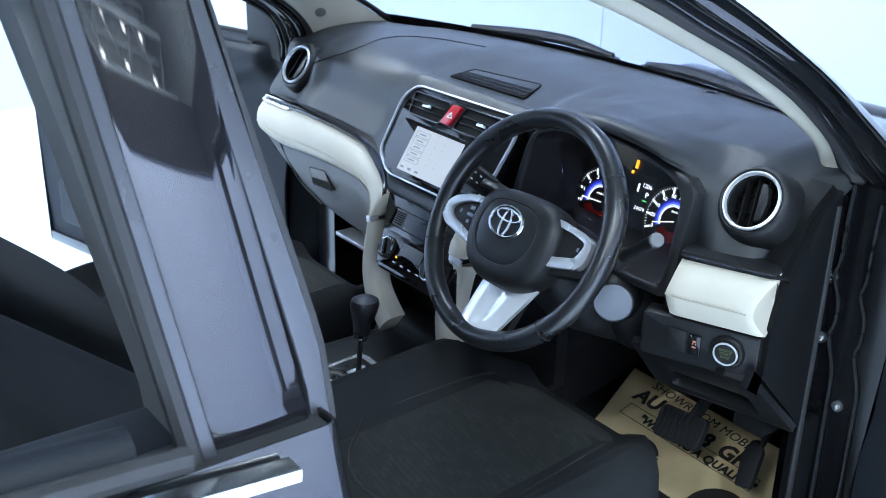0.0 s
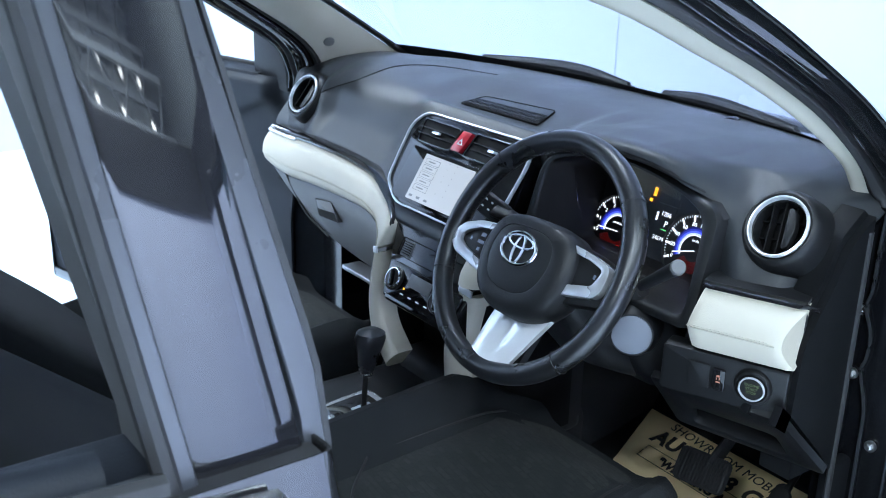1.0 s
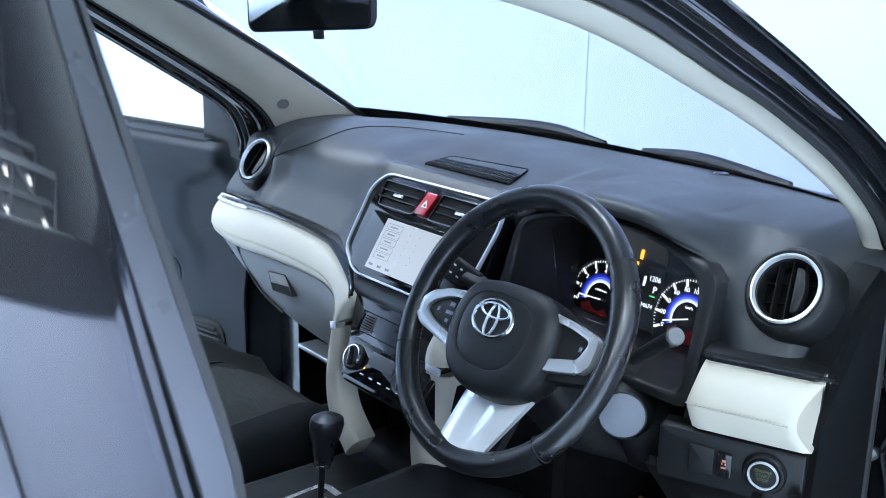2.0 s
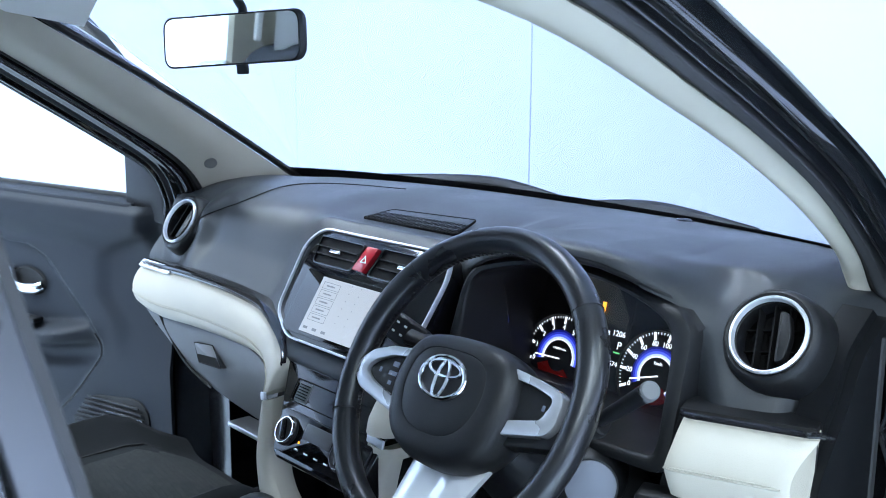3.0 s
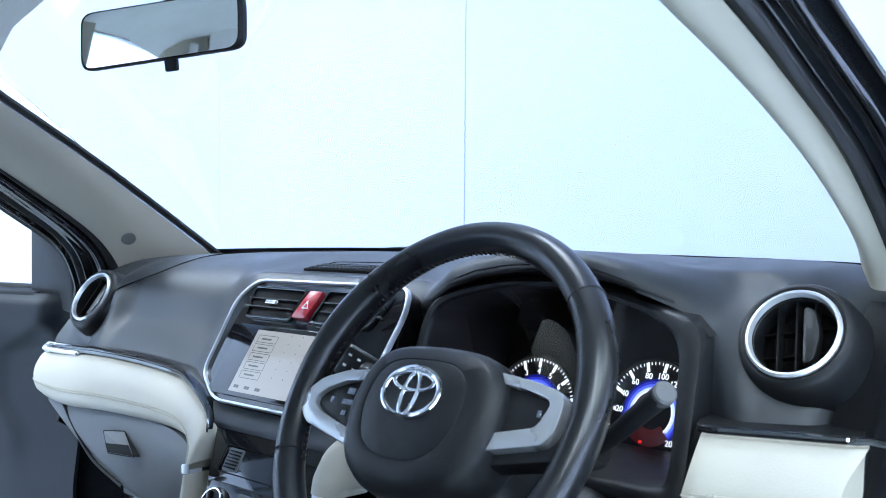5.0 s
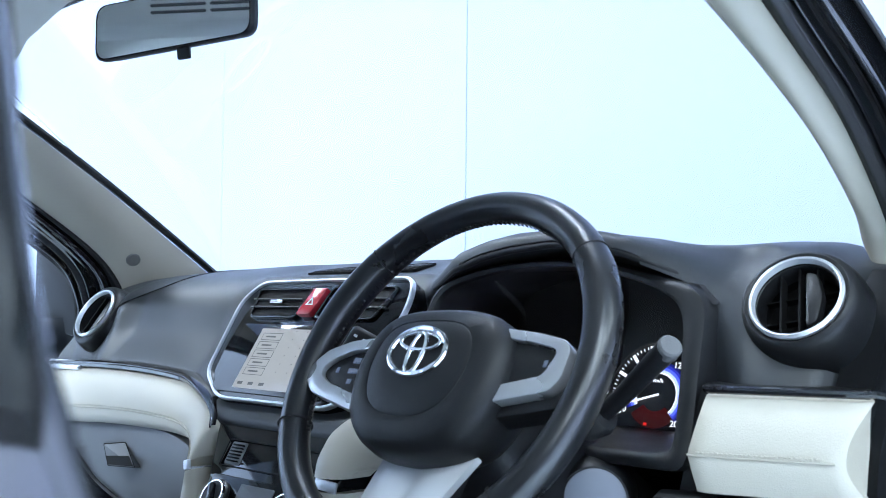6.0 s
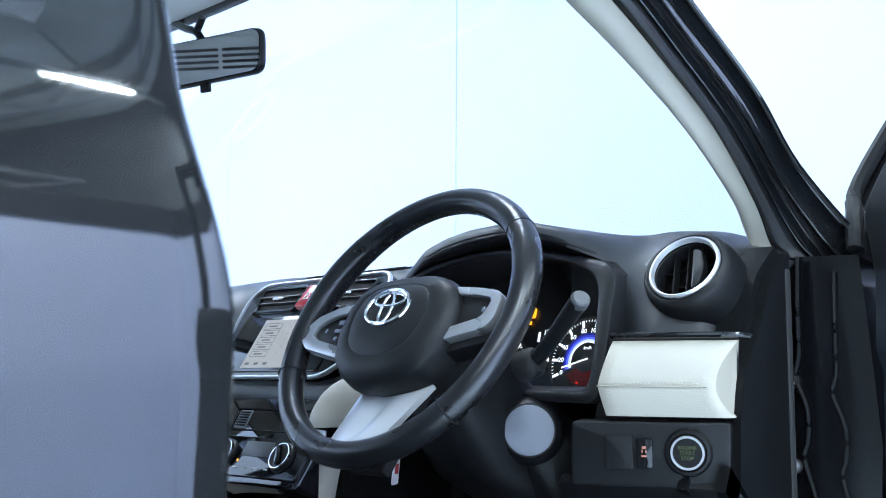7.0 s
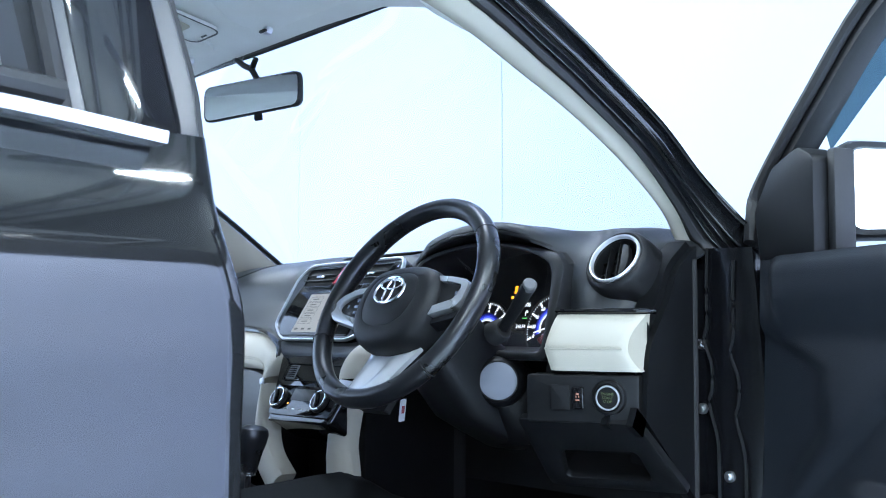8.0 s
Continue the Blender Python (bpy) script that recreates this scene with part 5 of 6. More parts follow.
# ---- steering wheel ----
W = axes((0.384, 0.024, 1.037), (1, 0, 0), (0, 0.5, 0.866))
wheel = thing("steering_wheel", W.translation, "black leather steering wheel with silver spokes and a chrome emblem", "steering wheel")
RR = 0.1695
pts, rad = [], []
for k in range(96):
    a = 2 * math.pi * k / 96
    pts.append((RR * math.cos(a), RR * math.sin(a), 0))
    deg = math.degrees(a)
    grip = gauss(abs(((deg - 90 + 180) % 360) - 180), 62, 22)
    rad.append(0.0148 + 0.0016 * grip)
part("rim", moved(tube(pts, rad, 18, closed=True, squash=1.08), W), M_LEATHER, wheel, "worn black leather rim")
for a in (41, 139, 205, 318):
    ca, sa = math.cos(radians(a)), math.sin(radians(a))
    ring = [(ca * (RR + 0.0162 * math.cos(b)), sa * (RR + 0.0162 * math.cos(b)), 0.0170 * math.sin(b)) for b in [2 * math.pi * i / 20 for i in range(20)]]
    part("rim_seam", moved(tube(ring, 0.0009, 5, closed=True, up=(ca + 0.1, sa, 0.3)), W), M_MATT, wheel)
stitch = bmesh.new()
for k in range(110):
    a = radians(90 + 118 * (k / 109 * 2 - 1))
    r = RR - 0.0152
    add(stitch, moved(rbox(0.0042, 0.0013, 0.0045), W @ pose(r * math.cos(a), r * math.sin(a), -0.003, 0, 0, math.degrees(a) + 70)))
part("stitching", stitch, M_MATT, wheel, "black leather lacing on the inner rim")

HUB = rounded([(-0.050, 0.050), (-0.080, 0.028), (-0.088, -0.020), (-0.070, -0.070), (-0.030, -0.092), (0.036, -0.092), (0.076, -0.070), (0.096, -0.020), (0.088, 0.030), (0.054, 0.053)], 0.045, 5)
rows = [[(x * s, y * s - 0.004 * (1 - s), z) for x, y in HUB] for s, z in ((0.80, -0.055), (0.97, -0.030), (1.0, -0.008), (0.985, 0.006), (0.94, 0.015), (0.84, 0.021), (0.66, 0.0245), (0.64, 0.0238), (0.62, 0.0248), (0.40, 0.0262), (0.05, 0.027))]
hub = part("airbag_cover", moved(grid(rows, close_u=True, caps=True), W), M_BLACK, wheel, "matt black padded airbag cover")
E0 = W @ Matrix.Translation((0, 0, 0.0275))
ring = [(0.0330 * math.cos(a), 0.0225 * math.sin(a), 0) for a in [2 * math.pi * i / 48 for i in range(48)]]
emblem = part("emblem", moved(tube(ring, 0.0026, 8, closed=True, up=(0, 0, 1)), E0), M_CHROME, hub, "plain chrome oval emblem")
ring = [(0.0085 * math.cos(a), -0.002 + 0.0200 * math.sin(a), 0.0004) for a in [2 * math.pi * i / 36 for i in range(36)]]
add_ring = moved(tube(ring, 0.0021, 8, closed=True, up=(0, 0, 1)), E0)
ring = [(0.0240 * math.cos(a), 0.0095 + 0.0085 * math.sin(a), 0.0002) for a in [2 * math.pi * i / 36 for i in range(36)]]
add(add_ring, moved(tube(ring, 0.0021, 8, closed=True, up=(0, 0, 1)), E0))
emb = new("emblem_inner", finish(add_ring, "emblem_inner", M_CHROME))
emb.parent = hub

# side spokes: a black arm, a silver frame and a key pad
for side in (-1, 1):
    arm = rounded([(side * 0.070, 0.020), (side * 0.158, 0.010), (side * 0.160, -0.026), (side * 0.070, -0.046)], 0.012)
    if side < 0:
        arm = list(reversed(arm))
    spoke = part("spoke", moved(slab(arm, 0.022, 0.003), W @ Matrix.Translation((0, 0, -0.002))), M_BLACK, wheel)
    if side < 0:
        oc1 = [(-0.066, 0.023), (-0.112, 0.017), (-0.142, 0.006), (-0.158, -0.010), (-0.159, -0.026), (-0.142, -0.040), (-0.066, -0.056)]
        ic1 = [(-0.066, 0.012), (-0.108, 0.006), (-0.129, -0.003), (-0.140, -0.013), (-0.138, -0.021), (-0.124, -0.028), (-0.066, -0.041)]
    else:
        oc1 = [(0.066, 0.036), (0.110, 0.032), (0.142, 0.026), (0.148, 0.017), (0.148, -0.008), (0.140, -0.020), (0.066, -0.038)]
        ic1 = [(0.066, 0.027), (0.108, 0.023), (0.132, 0.018), (0.135, 0.013), (0.130, -0.002), (0.126, -0.007), (0.066, -0.023)]
    part("spoke_frame", moved(frame_plate(rounded(oc1, 0.006, 3), rounded(ic1, 0.004, 3), 0.014, 0.0015), W @ Matrix.Translation((0, 0, -0.005))), M_SPOKE, spoke, "satin silver spoke frame")
    part("key_pad", moved(slab(rounded(ic1, 0.006), 0.008, 0.002), W @ Matrix.Translation((0, 0, 0.004))), M_BLACK, spoke)
    icons = bmesh.new()
    for dx, dy, w, h in (((-0.100, -0.002, 0.010, 0.006), (-0.100, -0.013, 0.014, 0.005), (-0.100, -0.024, 0.006, 0.005), (-0.122, -0.013, 0.004, 0.006), (-0.078, -0.013, 0.004, 0.006)) if side < 0 else ((0.124, 0.006, 0.004, 0.006),)):
        add(icons, moved(rbox(w, h, 0.0004), W @ Matrix.Translation((dx, dy, 0.0043))))
    part("key_icons", icons, glow("key_icon_light", (0.35, 0.5, 0.8), 0.25) if side > 0 else bpy.data.materials.get("key_icon_light") or glow("key_icon_light", (0.35, 0.5, 0.8), 0.25), spoke)

rows = []
for k in range(9):
    t = k / 8
    y = lerp(-0.078, -0.162, t)
    hw = lerp(0.052, 0.036, t)
    z0 = lerp(-0.028, -0.004, t)
    rows.append([(x * hw + lerp(0.014, 0.008, t), y + 0.12 * x * hw, z0 + 0.006 * (1 - x * x) - 0.007 * gauss(x, 0, 0.32) * math.sin(math.pi * t)) for x in [-1 + i / 8 for i in range(17)]])
bm = thicken(grid(rows), 0.008)
part("lower_spoke", moved(bm, W), surface("brushed_silver", (0.78, 0.79, 0.81), 0.17, metal=0.35, coat=0.5, stain=0.05), wheel, "bright silver lower spoke")
part("lower_arm", moved(slab([(-0.030, -0.17), (0.030, -0.17), (0.045, -0.06), (-0.045, -0.06)], 0.012), W @ Matrix.Translation((0, 0, -0.034))), M_BLACK, wheel)

# ---- steering column with its stalks ----
column = thing("steering_column", (0.40, 0.20, 0.9), "black steering column shroud with two stalks", "steering column")
rows = []
for d, w, h, dz in ((0.030, 0.056, 0.050, 0.0), (0.060, 0.062, 0.062, -0.004), (0.110, 0.060, 0.072, -0.012), (0.180, 0.058, 0.080, -0.028), (0.24, 0.060, 0.074, -0.030), (0.31, 0.062, 0.066, -0.030)):
    o = W @ Vector((0, dz, -d))
    ring = rounded([(-w, -h), (w, -h), (w, h * 0.75), (-w, h * 0.75)], 0.035, 4)
    rows.append([tuple(W.to_3x3() @ Vector((x, y, 0)) + o) for x, y in ring])
part("shroud", grid(rows, close_u=True, caps=True), M_BLACK, column, "black column shroud")
o, d = Vector((0.463, 0.152, 0.914)), Vector((0.62, -0.78, 0.05)).normalized()
m = axes(o, Vector((0, 0, 1)).cross(d), d.cross(Vector((0, 0, 1)).cross(d)))
boss = part("ignition_boss", moved(lathe([(0.046, -0.07), (0.040, -0.020), (0.034, -0.004), (0.031, 0.0), (0.0, 0.001)], 36), m), M_BLACK, column)
part("ignition_cap", moved(lathe([(0.0290, -0.001), (0.0290, 0.0020), (0.027, 0.003), (0.0, 0.0032)], 36), m), surface("pale_grey_cap", (0.165, 0.175, 0.205), 0.55), boss, "pale grey round cap")
line = smooth_line([(0.470, 0.150, 0.990), (0.505, 0.140, 1.015), (0.540, 0.126, 1.040), (0.563, 0.117, 1.056)], 5)
st = part("indicator_stalk", tube(line, [0.0095 + 0.0025 * (i / (len(line) - 1)) for i in range(len(line))], 16, squash=0.8), M_BLACK, column, "black indicator stalk")
d = Vector((0.62, -0.40, 0.45)).normalized()
m = axes(Vector((0.566, 0.115, 1.058)), Vector((0, 0, 1)).cross(d), d.cross(Vector((0, 0, 1)).cross(d)))
part("stalk_cap", moved(lathe([(0.0105, -0.008), (0.0105, 0.001), (0.0088, 0.003), (0, 0.003)], 24), m), M_GREY, st)
part("stalk_collar", moved(lathe([(0.019, -0.02), (0.018, 0.0), (0.014, 0.006), (0.0, 0.006)], 24), axes((0.474, 0.148, 0.992), (0, 0.9, 0.1), (-0.3, 0, 0.9))), M_MATT, st)
line = smooth_line([(0.31, 0.135, 1.005), (0.272, 0.118, 1.025), (0.240, 0.106, 1.037), (0.215, 0.100, 1.042)], 5)
st = part("wiper_stalk", tube(line, [0.010 + 0.009 * (i / (len(line) - 1)) for i in range(len(line))], 14, squash=0.55), M_BLACK, column, "black wiper stalk with white marks")
E1 = axes((0.208, 0.098, 1.043), (0.88, 0.24, -0.40), (0.25, 0.45, 0.85))
part("stalk_paddle", moved(rbox(0.052, 0.036, 0.016, 0.005, 3), E1), M_BLACK, st)
for k in range(5):
    part("stalk_mark", moved(rbox(0.0042, 0.0026, 0.0004), E1 @ Matrix.Translation((-0.016 + 0.012 * (k % 3), 0.007 - 0.012 * (k // 3), 0.0082))), M_WHITE, st)
part("tag_card", moved(slab(rect(0.022, 0.036, 0.003), 0.0012), axes((0.298, 0.098, 0.862), (-0.45, 0.89, 0), (0.15, -0.1, 1))), M_WHITE, column, "white paper tag")
part("tag_print", moved(slab(rect(0.010, 0.012), 0.0006), axes((0.2989, 0.0985, 0.863), (-0.45, 0.89, 0), (0.15, -0.1, 1))), M_RED, column)

# ---- inside mirror ----
mir = thing("inside_mirror", (0.02, 0.02, 1.50), "black framed inside rear-view mirror on a stem", "mirror")
mc = Vector((0.040, -0.038, 1.400))
X, Y = Vector((0.928, 0.365, 0.060)), Vector((-0.05, -0.095, 0.98))
MM = axes(mc, X, Y)
oval = rounded([(-0.113, -0.033), (0.099, -0.031), (0.104, 0.029), (-0.106, 0.030)], 0.016, 5)
rows = [[(x * s, y * s, z) for x, y in oval] for s, z in ((0.70, -0.026), (0.93, -0.018), (1.0, -0.006), (1.0, 0.0), (0.975, 0.003), (0.955, 0.002))]
part("housing", moved(grid(rows, close_u=True, caps=True), MM), M_BLACK, mir, "black mirror housing")
part("mirror_glass", moved(slab([(x * 0.955, y * 0.93) for x, y in oval], 0.001), MM @ Matrix.Translation((0, 0, 0.0032))), M_MIRROR, mir, "silvered mirror glass")
part("dip_tab", moved(rbox(0.016, 0.014, 0.006, 0.002), MM @ Matrix.Translation((0.004, -0.037, -0.006))), M_BLACK, mir)
part("stem", tube(smooth_line([mc + Vector((-0.010, 0.014, 0.012)), (0.006, -0.004, 1.434), (-0.013, 0.0, 1.448), (-0.035, 0.002, 1.468), (-0.075, 0.010, 1.484), (-0.128, 0.024, 1.508)], 5), 0.0058, 10), M_BLACK, mir)
part("stem_peg", tube([(-0.034, 0.002, 1.467), (-0.026, 0.002, 1.478), (-0.018, 0.001, 1.485)], 0.0055, 10), M_BLACK, mir)
part("stem_foot", moved(lathe([(0.013, -0.004), (0.012, 0.002), (0.007, 0.005), (0, 0.005)], 24), axes((-0.130, 0.026, 1.513), (1, 0, 0), (0, -1, 0.1))), M_BLACK, mir)


# ---- seats ----
def cushion(w, l, h, r, dip, n=14):
    """A padded block with raised side bolsters, its top at local z = h, front towards +y."""
    rows = []
    for i in range(n + 1):
        v = -1 + 2 * i / n
        row = []
        for k in range(37):
            a = 2 * math.pi * k / 36
            cx, cz = math.cos(a), math.sin(a)
            x = (abs(cx) ** 0.42) * (1 if cx > 0 else -1) * w / 2
            z = (abs(cz) ** 0.5) * (1 if cz > 0 else -1) * h / 2
            if cz > 0:
                bolster = ease((abs(x) / (w / 2) - 0.55) / 0.30) * (1 - 0.35 * ease((v - 0.5) / 0.5))
                z += dip * bolster
            fall = (1 - abs(v) ** 5)
            z *= 0.72 + 0.28 * fall if cz < 0 else 1
            if cz > 0:
                z -= h * 0.30 * ease((v - 0.62) / 0.38) + h * 0.1 * ease((-v - 0.8) / 0.2)
            row.append((x * (1 - 0.05 * ease((-v - 0.8) / 0.2) - 0.34 * max(0.0, (v - 0.5) / 0.5) ** 1.8), v * l / 2, z))
        rows.append(row[:-1])
    bm = grid(rows, close_u=True, caps=True)
    return bm


def weave(name):
    """Black cloth with the short raised dashes of the seat centre."""
    mat, nodes, links, bsdf = nodes_of(name)
    place = nodes.new("ShaderNodeTexCoord")
    brick = nodes.new("ShaderNodeTexBrick")
    brick.inputs["Color1"].default_value = (0.0110, 0.0125, 0.0122, 1)
    brick.inputs["Color2"].default_value = (0.0190, 0.0205, 0.0185, 1)
    brick.inputs["Mortar"].default_value = (0.0085, 0.0095, 0.0096, 1)
    brick.inputs["Scale"].default_value = 26.0
    brick.inputs["Mortar Size"].default_value = 0.03
    brick.inputs["Bias"].default_value = -0.2
    turn = nodes.new("ShaderNodeMapping")
    turn.inputs["Rotation"].default_value = (0, 0, 0.12)
    links.new(place.outputs["Object"], turn.inputs["Vector"])
    links.new(turn.outputs["Vector"], brick.inputs["Vector"])
    links.new(brick.outputs["Color"], bsdf.inputs["Base Color"])
    fine = nodes.new("ShaderNodeTexNoise")
    fine.inputs["Scale"].default_value = 1100
    links.new(place.outputs["Object"], fine.inputs["Vector"])
    mix = nodes.new("ShaderNodeMath")
    mix.operation = "ADD"
    links.new(brick.outputs["Fac"], mix.inputs[0])
    links.new(fine.outputs["Fac"], mix.inputs[1])
    bump = nodes.new("ShaderNodeBump")
    bump.inputs["Strength"].default_value, bump.inputs["Distance"].default_value = 0.7, 0.0008
    links.new(mix.outputs[0], bump.inputs["Height"])
    links.new(bump.outputs["Normal"], bsdf.inputs["Normal"])
    bsdf.inputs["Roughness"].default_value = 0.92
    bsdf.inputs["Specular IOR Level"].default_value = 0.22
    bsdf.inputs["Sheen Weight"].default_value = 0.03
    return mat


M_WEAVE = weave("patterned_seat_cloth")


def seat(cx, front, tall, label):
    s = thing("front_seat", (cx, front - 0.25, 0.42), label, "car seat", "front seats")
    top = 0.70 + tall
    base = pose(cx, front - 0.27, top - 0.075, 4, 0, 0)
    part("seat_cushion", moved(cushion(0.51, 0.55, 0.15, 0.05, 0.055), base), M_FABRIC, s, "black cloth seat cushion with raised sides")
    rows = []
    for i in range(13):
        v = -1 + i / 6
        z = 0.0755 - 0.15 * 0.30 * ease((v * 0.93 - 0.62) / 0.38)
        rows.append([(u * 0.150 * (1 - 0.10 * v - 0.10 * max(0.0, v) ** 3), v * 0.255, z * (1 - 0.035 * abs(u) ** 3) + 0.004 - 0.005 * abs(u) ** 4) for u in [-1 + k / 5 for k in range(11)]])
    part("seat_centre", moved(thicken(grid(rows), 0.006), base), M_WEAVE, s, "patterned cloth seat centre")
    for u in (-1, 1):
        seam = [(u * 0.152 * (1 - 0.10 * v - 0.10 * max(0.0, v) ** 3), v * 0.25, 0.0795 - 0.045 * ease((v * 0.93 - 0.62) / 0.38)) for v in [-1 + i / 8 for i in range(16)]]
        part("seat_seam", moved(tube(seam, 0.0022, 6), base), M_MATT, s)
    part("cross_seam", moved(tube(smooth_line([(-0.15, -0.06, 0.080), (-0.08, -0.13, 0.079), (0.0, -0.155, 0.079), (0.08, -0.13, 0.079), (0.15, -0.06, 0.080)], 6), 0.002, 6), base), M_MATT, s)
    back = pose(cx, front - 0.50, top - 0.06, 50, 0, 0) @ Matrix.Translation((0, 0, 0.33)) @ pose(0, 0, 0, 90, 0, 0)
    part("backrest", moved(cushion(0.48, 0.66, 0.14, 0.05, 0.035), back), M_FABRIC, s, "black cloth backrest reclined")
    head = pose(cx, front - 0.50, top - 0.06, 50, 0, 0) @ Matrix.Translation((0, -0.01, 0.77))
    part("headrest", moved(rbox(0.26, 0.10, 0.17, 0.045, 4), head), M_FABRIC, s)
    for dx in (-0.06, 0.06):
        part("headrest_post", moved(tube([(dx, 0, -0.15), (dx, 0, -0.05)], 0.006, 8), head), M_CHROME, s)
    part("seat_base", box_between((cx - 0.20, front - 0.50, 0.50), (cx + 0.20, front - 0.10, top - 0.12), 0.02), M_MATT, s)
    for dx in (-0.18, 0.18):
        part("seat_rail", box_between((cx + dx - 0.02, front - 0.55, 0.40), (cx + dx + 0.02, front - 0.05, 0.51), 0.006), M_STEEL, s)
    return s


seat(0.385, 0.185, 0.0, "black cloth driver seat with patterned centre, reclined")
seat(-0.395, 0.175, -0.030, "black cloth passenger seat, reclined, empty")

# ---- console and gear lever ----
con = thing("centre_console", (0.04, -0.2, 0.58), "black centre console with a silver gear gate", "console")
part("console_body", box_between((-0.085, -0.75, 0.56), (0.165, 0.20, 0.672), 0.025, 3), M_BLACK, con)
part("console_nose", box_between((-0.075, 0.10, 0.56), (0.175, 0.36, 0.70), 0.02, 3), M_MATT, con)
G = axes((0.075, -0.085, 0.676), (1, 0, 0), (0, 1, 0.05))
plate = part("gear_gate", moved(slab(rounded([(-0.055, -0.115), (0.055, -0.115), (0.060, 0.075), (-0.060, 0.075)], 0.022), 0.010, 0.003), G @ Matrix.Translation((0, 0, 0.004))), M_SPOKE, con, "satin silver gear gate plate")
part("gate_bed", moved(slab(rounded([(-0.042, -0.100), (0.042, -0.100), (0.046, 0.060), (-0.046, 0.060)], 0.016), 0.002, 0.0005), G @ Matrix.Translation((0, 0, 0.006))), M_GLOSS, plate)
zig = [(0.020, 0.045), (-0.006, 0.045), (-0.006, 0.010), (0.010, 0.010), (0.010, -0.025), (-0.008, -0.025), (-0.008, -0.055), (-0.024, -0.055), (-0.024, -0.085), (0.004, -0.085), (0.004, -0.070), (0.028, -0.070), (0.028, -0.010), (0.034, -0.010)]
part("gate_insert", moved(slab([(x * 0.95 - 0.004, y) for x, y in reversed(zig)], 0.002, 0.0), G @ Matrix.Translation((0, 0, 0.0085))), M_SATIN, plate)
lever = thing("gear_lever", (0.075, -0.05, 0.68), "black leather gear knob on a slim lever", "gear lever")
base, tip = Vector((0.082, -0.062, 0.680)), Vector((0.082, -0.052, 0.80))
part("lever_rod", tube([base, base.lerp(tip, 0.66)], 0.005, 10), M_BLACK, lever)
m = Matrix.Translation(base.lerp(tip, 0.60)) @ pose(0, 0, 0, -5, 4, 0) @ Matrix.Diagonal((1, 1, 0.76, 1))
knob = [(0.0095, 0.0), (0.0120, 0.004), (0.0135, 0.015), (0.0165, 0.040), (0.0215, 0.068), (0.0235, 0.085), (0.0215, 0.097), (0.013, 0.104), (0.0, 0.106)]
part("knob", moved(lathe(knob, 28), m @ Matrix.Diagonal((0.9, 1.15, 1, 1))), M_LEATHER, lever, "black leather gear knob")
part("knob_ring", moved(lathe([(0.0102, -0.004), (0.0118, -0.002), (0.0118, 0.002), (0.0105, 0.004)], 24), m), M_CHROME, lever, "chrome ring")
hb = thing("hand_brake", (-0.04, -0.45, 0.67), "black hand brake lever with a bright button", "hand brake")
part("brake_grip", tube(smooth_line([(-0.035, -0.62, 0.672), (-0.035, -0.50, 0.70), (-0.03, -0.36, 0.715)], 5), 0.014, 12), M_BLACK, hb)
part("brake_button", tube([(-0.03, -0.36, 0.715), (-0.03, -0.345, 0.7165)], 0.008, 12), M_CHROME, hb)

# ---- pedals and paper mat ----
brake = thing("brake_pedal", (0.385, 0.55, 0.66), "black ribbed rubber brake pedal", "pedal")
BP = axes((0.388, 0.44, 0.556), (1, 0.05, 0.10), (0, 0.55, 0.83))
part("pad", moved(slab(rect(0.105, 0.062, 0.014), 0.012, 0.004), BP), M_RUBBER, brake)
for k in range(14):
    part("rib", moved(rbox(0.0028, 0.052, 0.003, 0.0), BP @ Matrix.Translation((-0.045 + 0.007 * k, 0, 0.001))), M_RUBBER, brake)
part("pedal_arm", tube(smooth_line([(0.40, 0.455, 0.565), (0.405, 0.50, 0.62), (0.405, 0.53, 0.72), (0.405, 0.52, 0.80)], 5), 0.009, 8, squash=1.6), M_MATT, brake)
gas = thing("accelerator_pedal", (0.53, 0.55, 0.6), "black hanging accelerator pedal", "pedal")
AP = axes((0.531, 0.462, 0.548), (1, 0.05, 0.25), (0.05, 0.55, 0.80)) @ Matrix.Diagonal((0.78, 0.80, 1, 1))
part("pad", moved(slab(rounded([(-0.022, -0.055), (0.020, -0.055), (0.026, 0.030), (0.008, 0.055), (-0.010, 0.050), (-0.024, 0.020)], 0.006), 0.010, 0.003), AP), M_RUBBER, gas)
part("pedal_arm", tube(smooth_line([(0.535, 0.485, 0.575), (0.54, 0.53, 0.64), (0.55, 0.56, 0.72), (0.55, 0.56, 0.78)], 5), 0.006, 8), M_MATT, gas)

mat_thing = thing("paper_mat", (0.30, 0.50, 0.42), "brown kraft paper foot mat with black print", "floor mat")
MX = Vector((1, 0.0, 0)).normalized()
MP = axes((0.28, 0.600, 0.448), MX, (0, 0.958, 0.287))
part("sheet", moved(slab([(-0.120, -0.26), (0.29, -0.26), (0.25, -0.05), (0.205, 0.062), (-0.205, 0.066), (-0.163, -0.078)], 0.0015), MP), M_KRAFT, mat_thing)
part("upper_line", moved(frame_plate(rect(0.34, 0.036), rect(0.337, 0.033), 0.0004), MP @ Matrix.Translation((0.038, -0.042, 0.0002)) @ pose(0, 0, 0, 0, 0, -1)), M_INK, mat_thing)
text("print_line", "SHOWROOM MOBIL", 0.030, MP @ Matrix.Translation((0.009, 0.040, 0.0002)) @ pose(0, 0, 0, 0, 0, -4.3), M_INK, mat_thing, width=1.02)
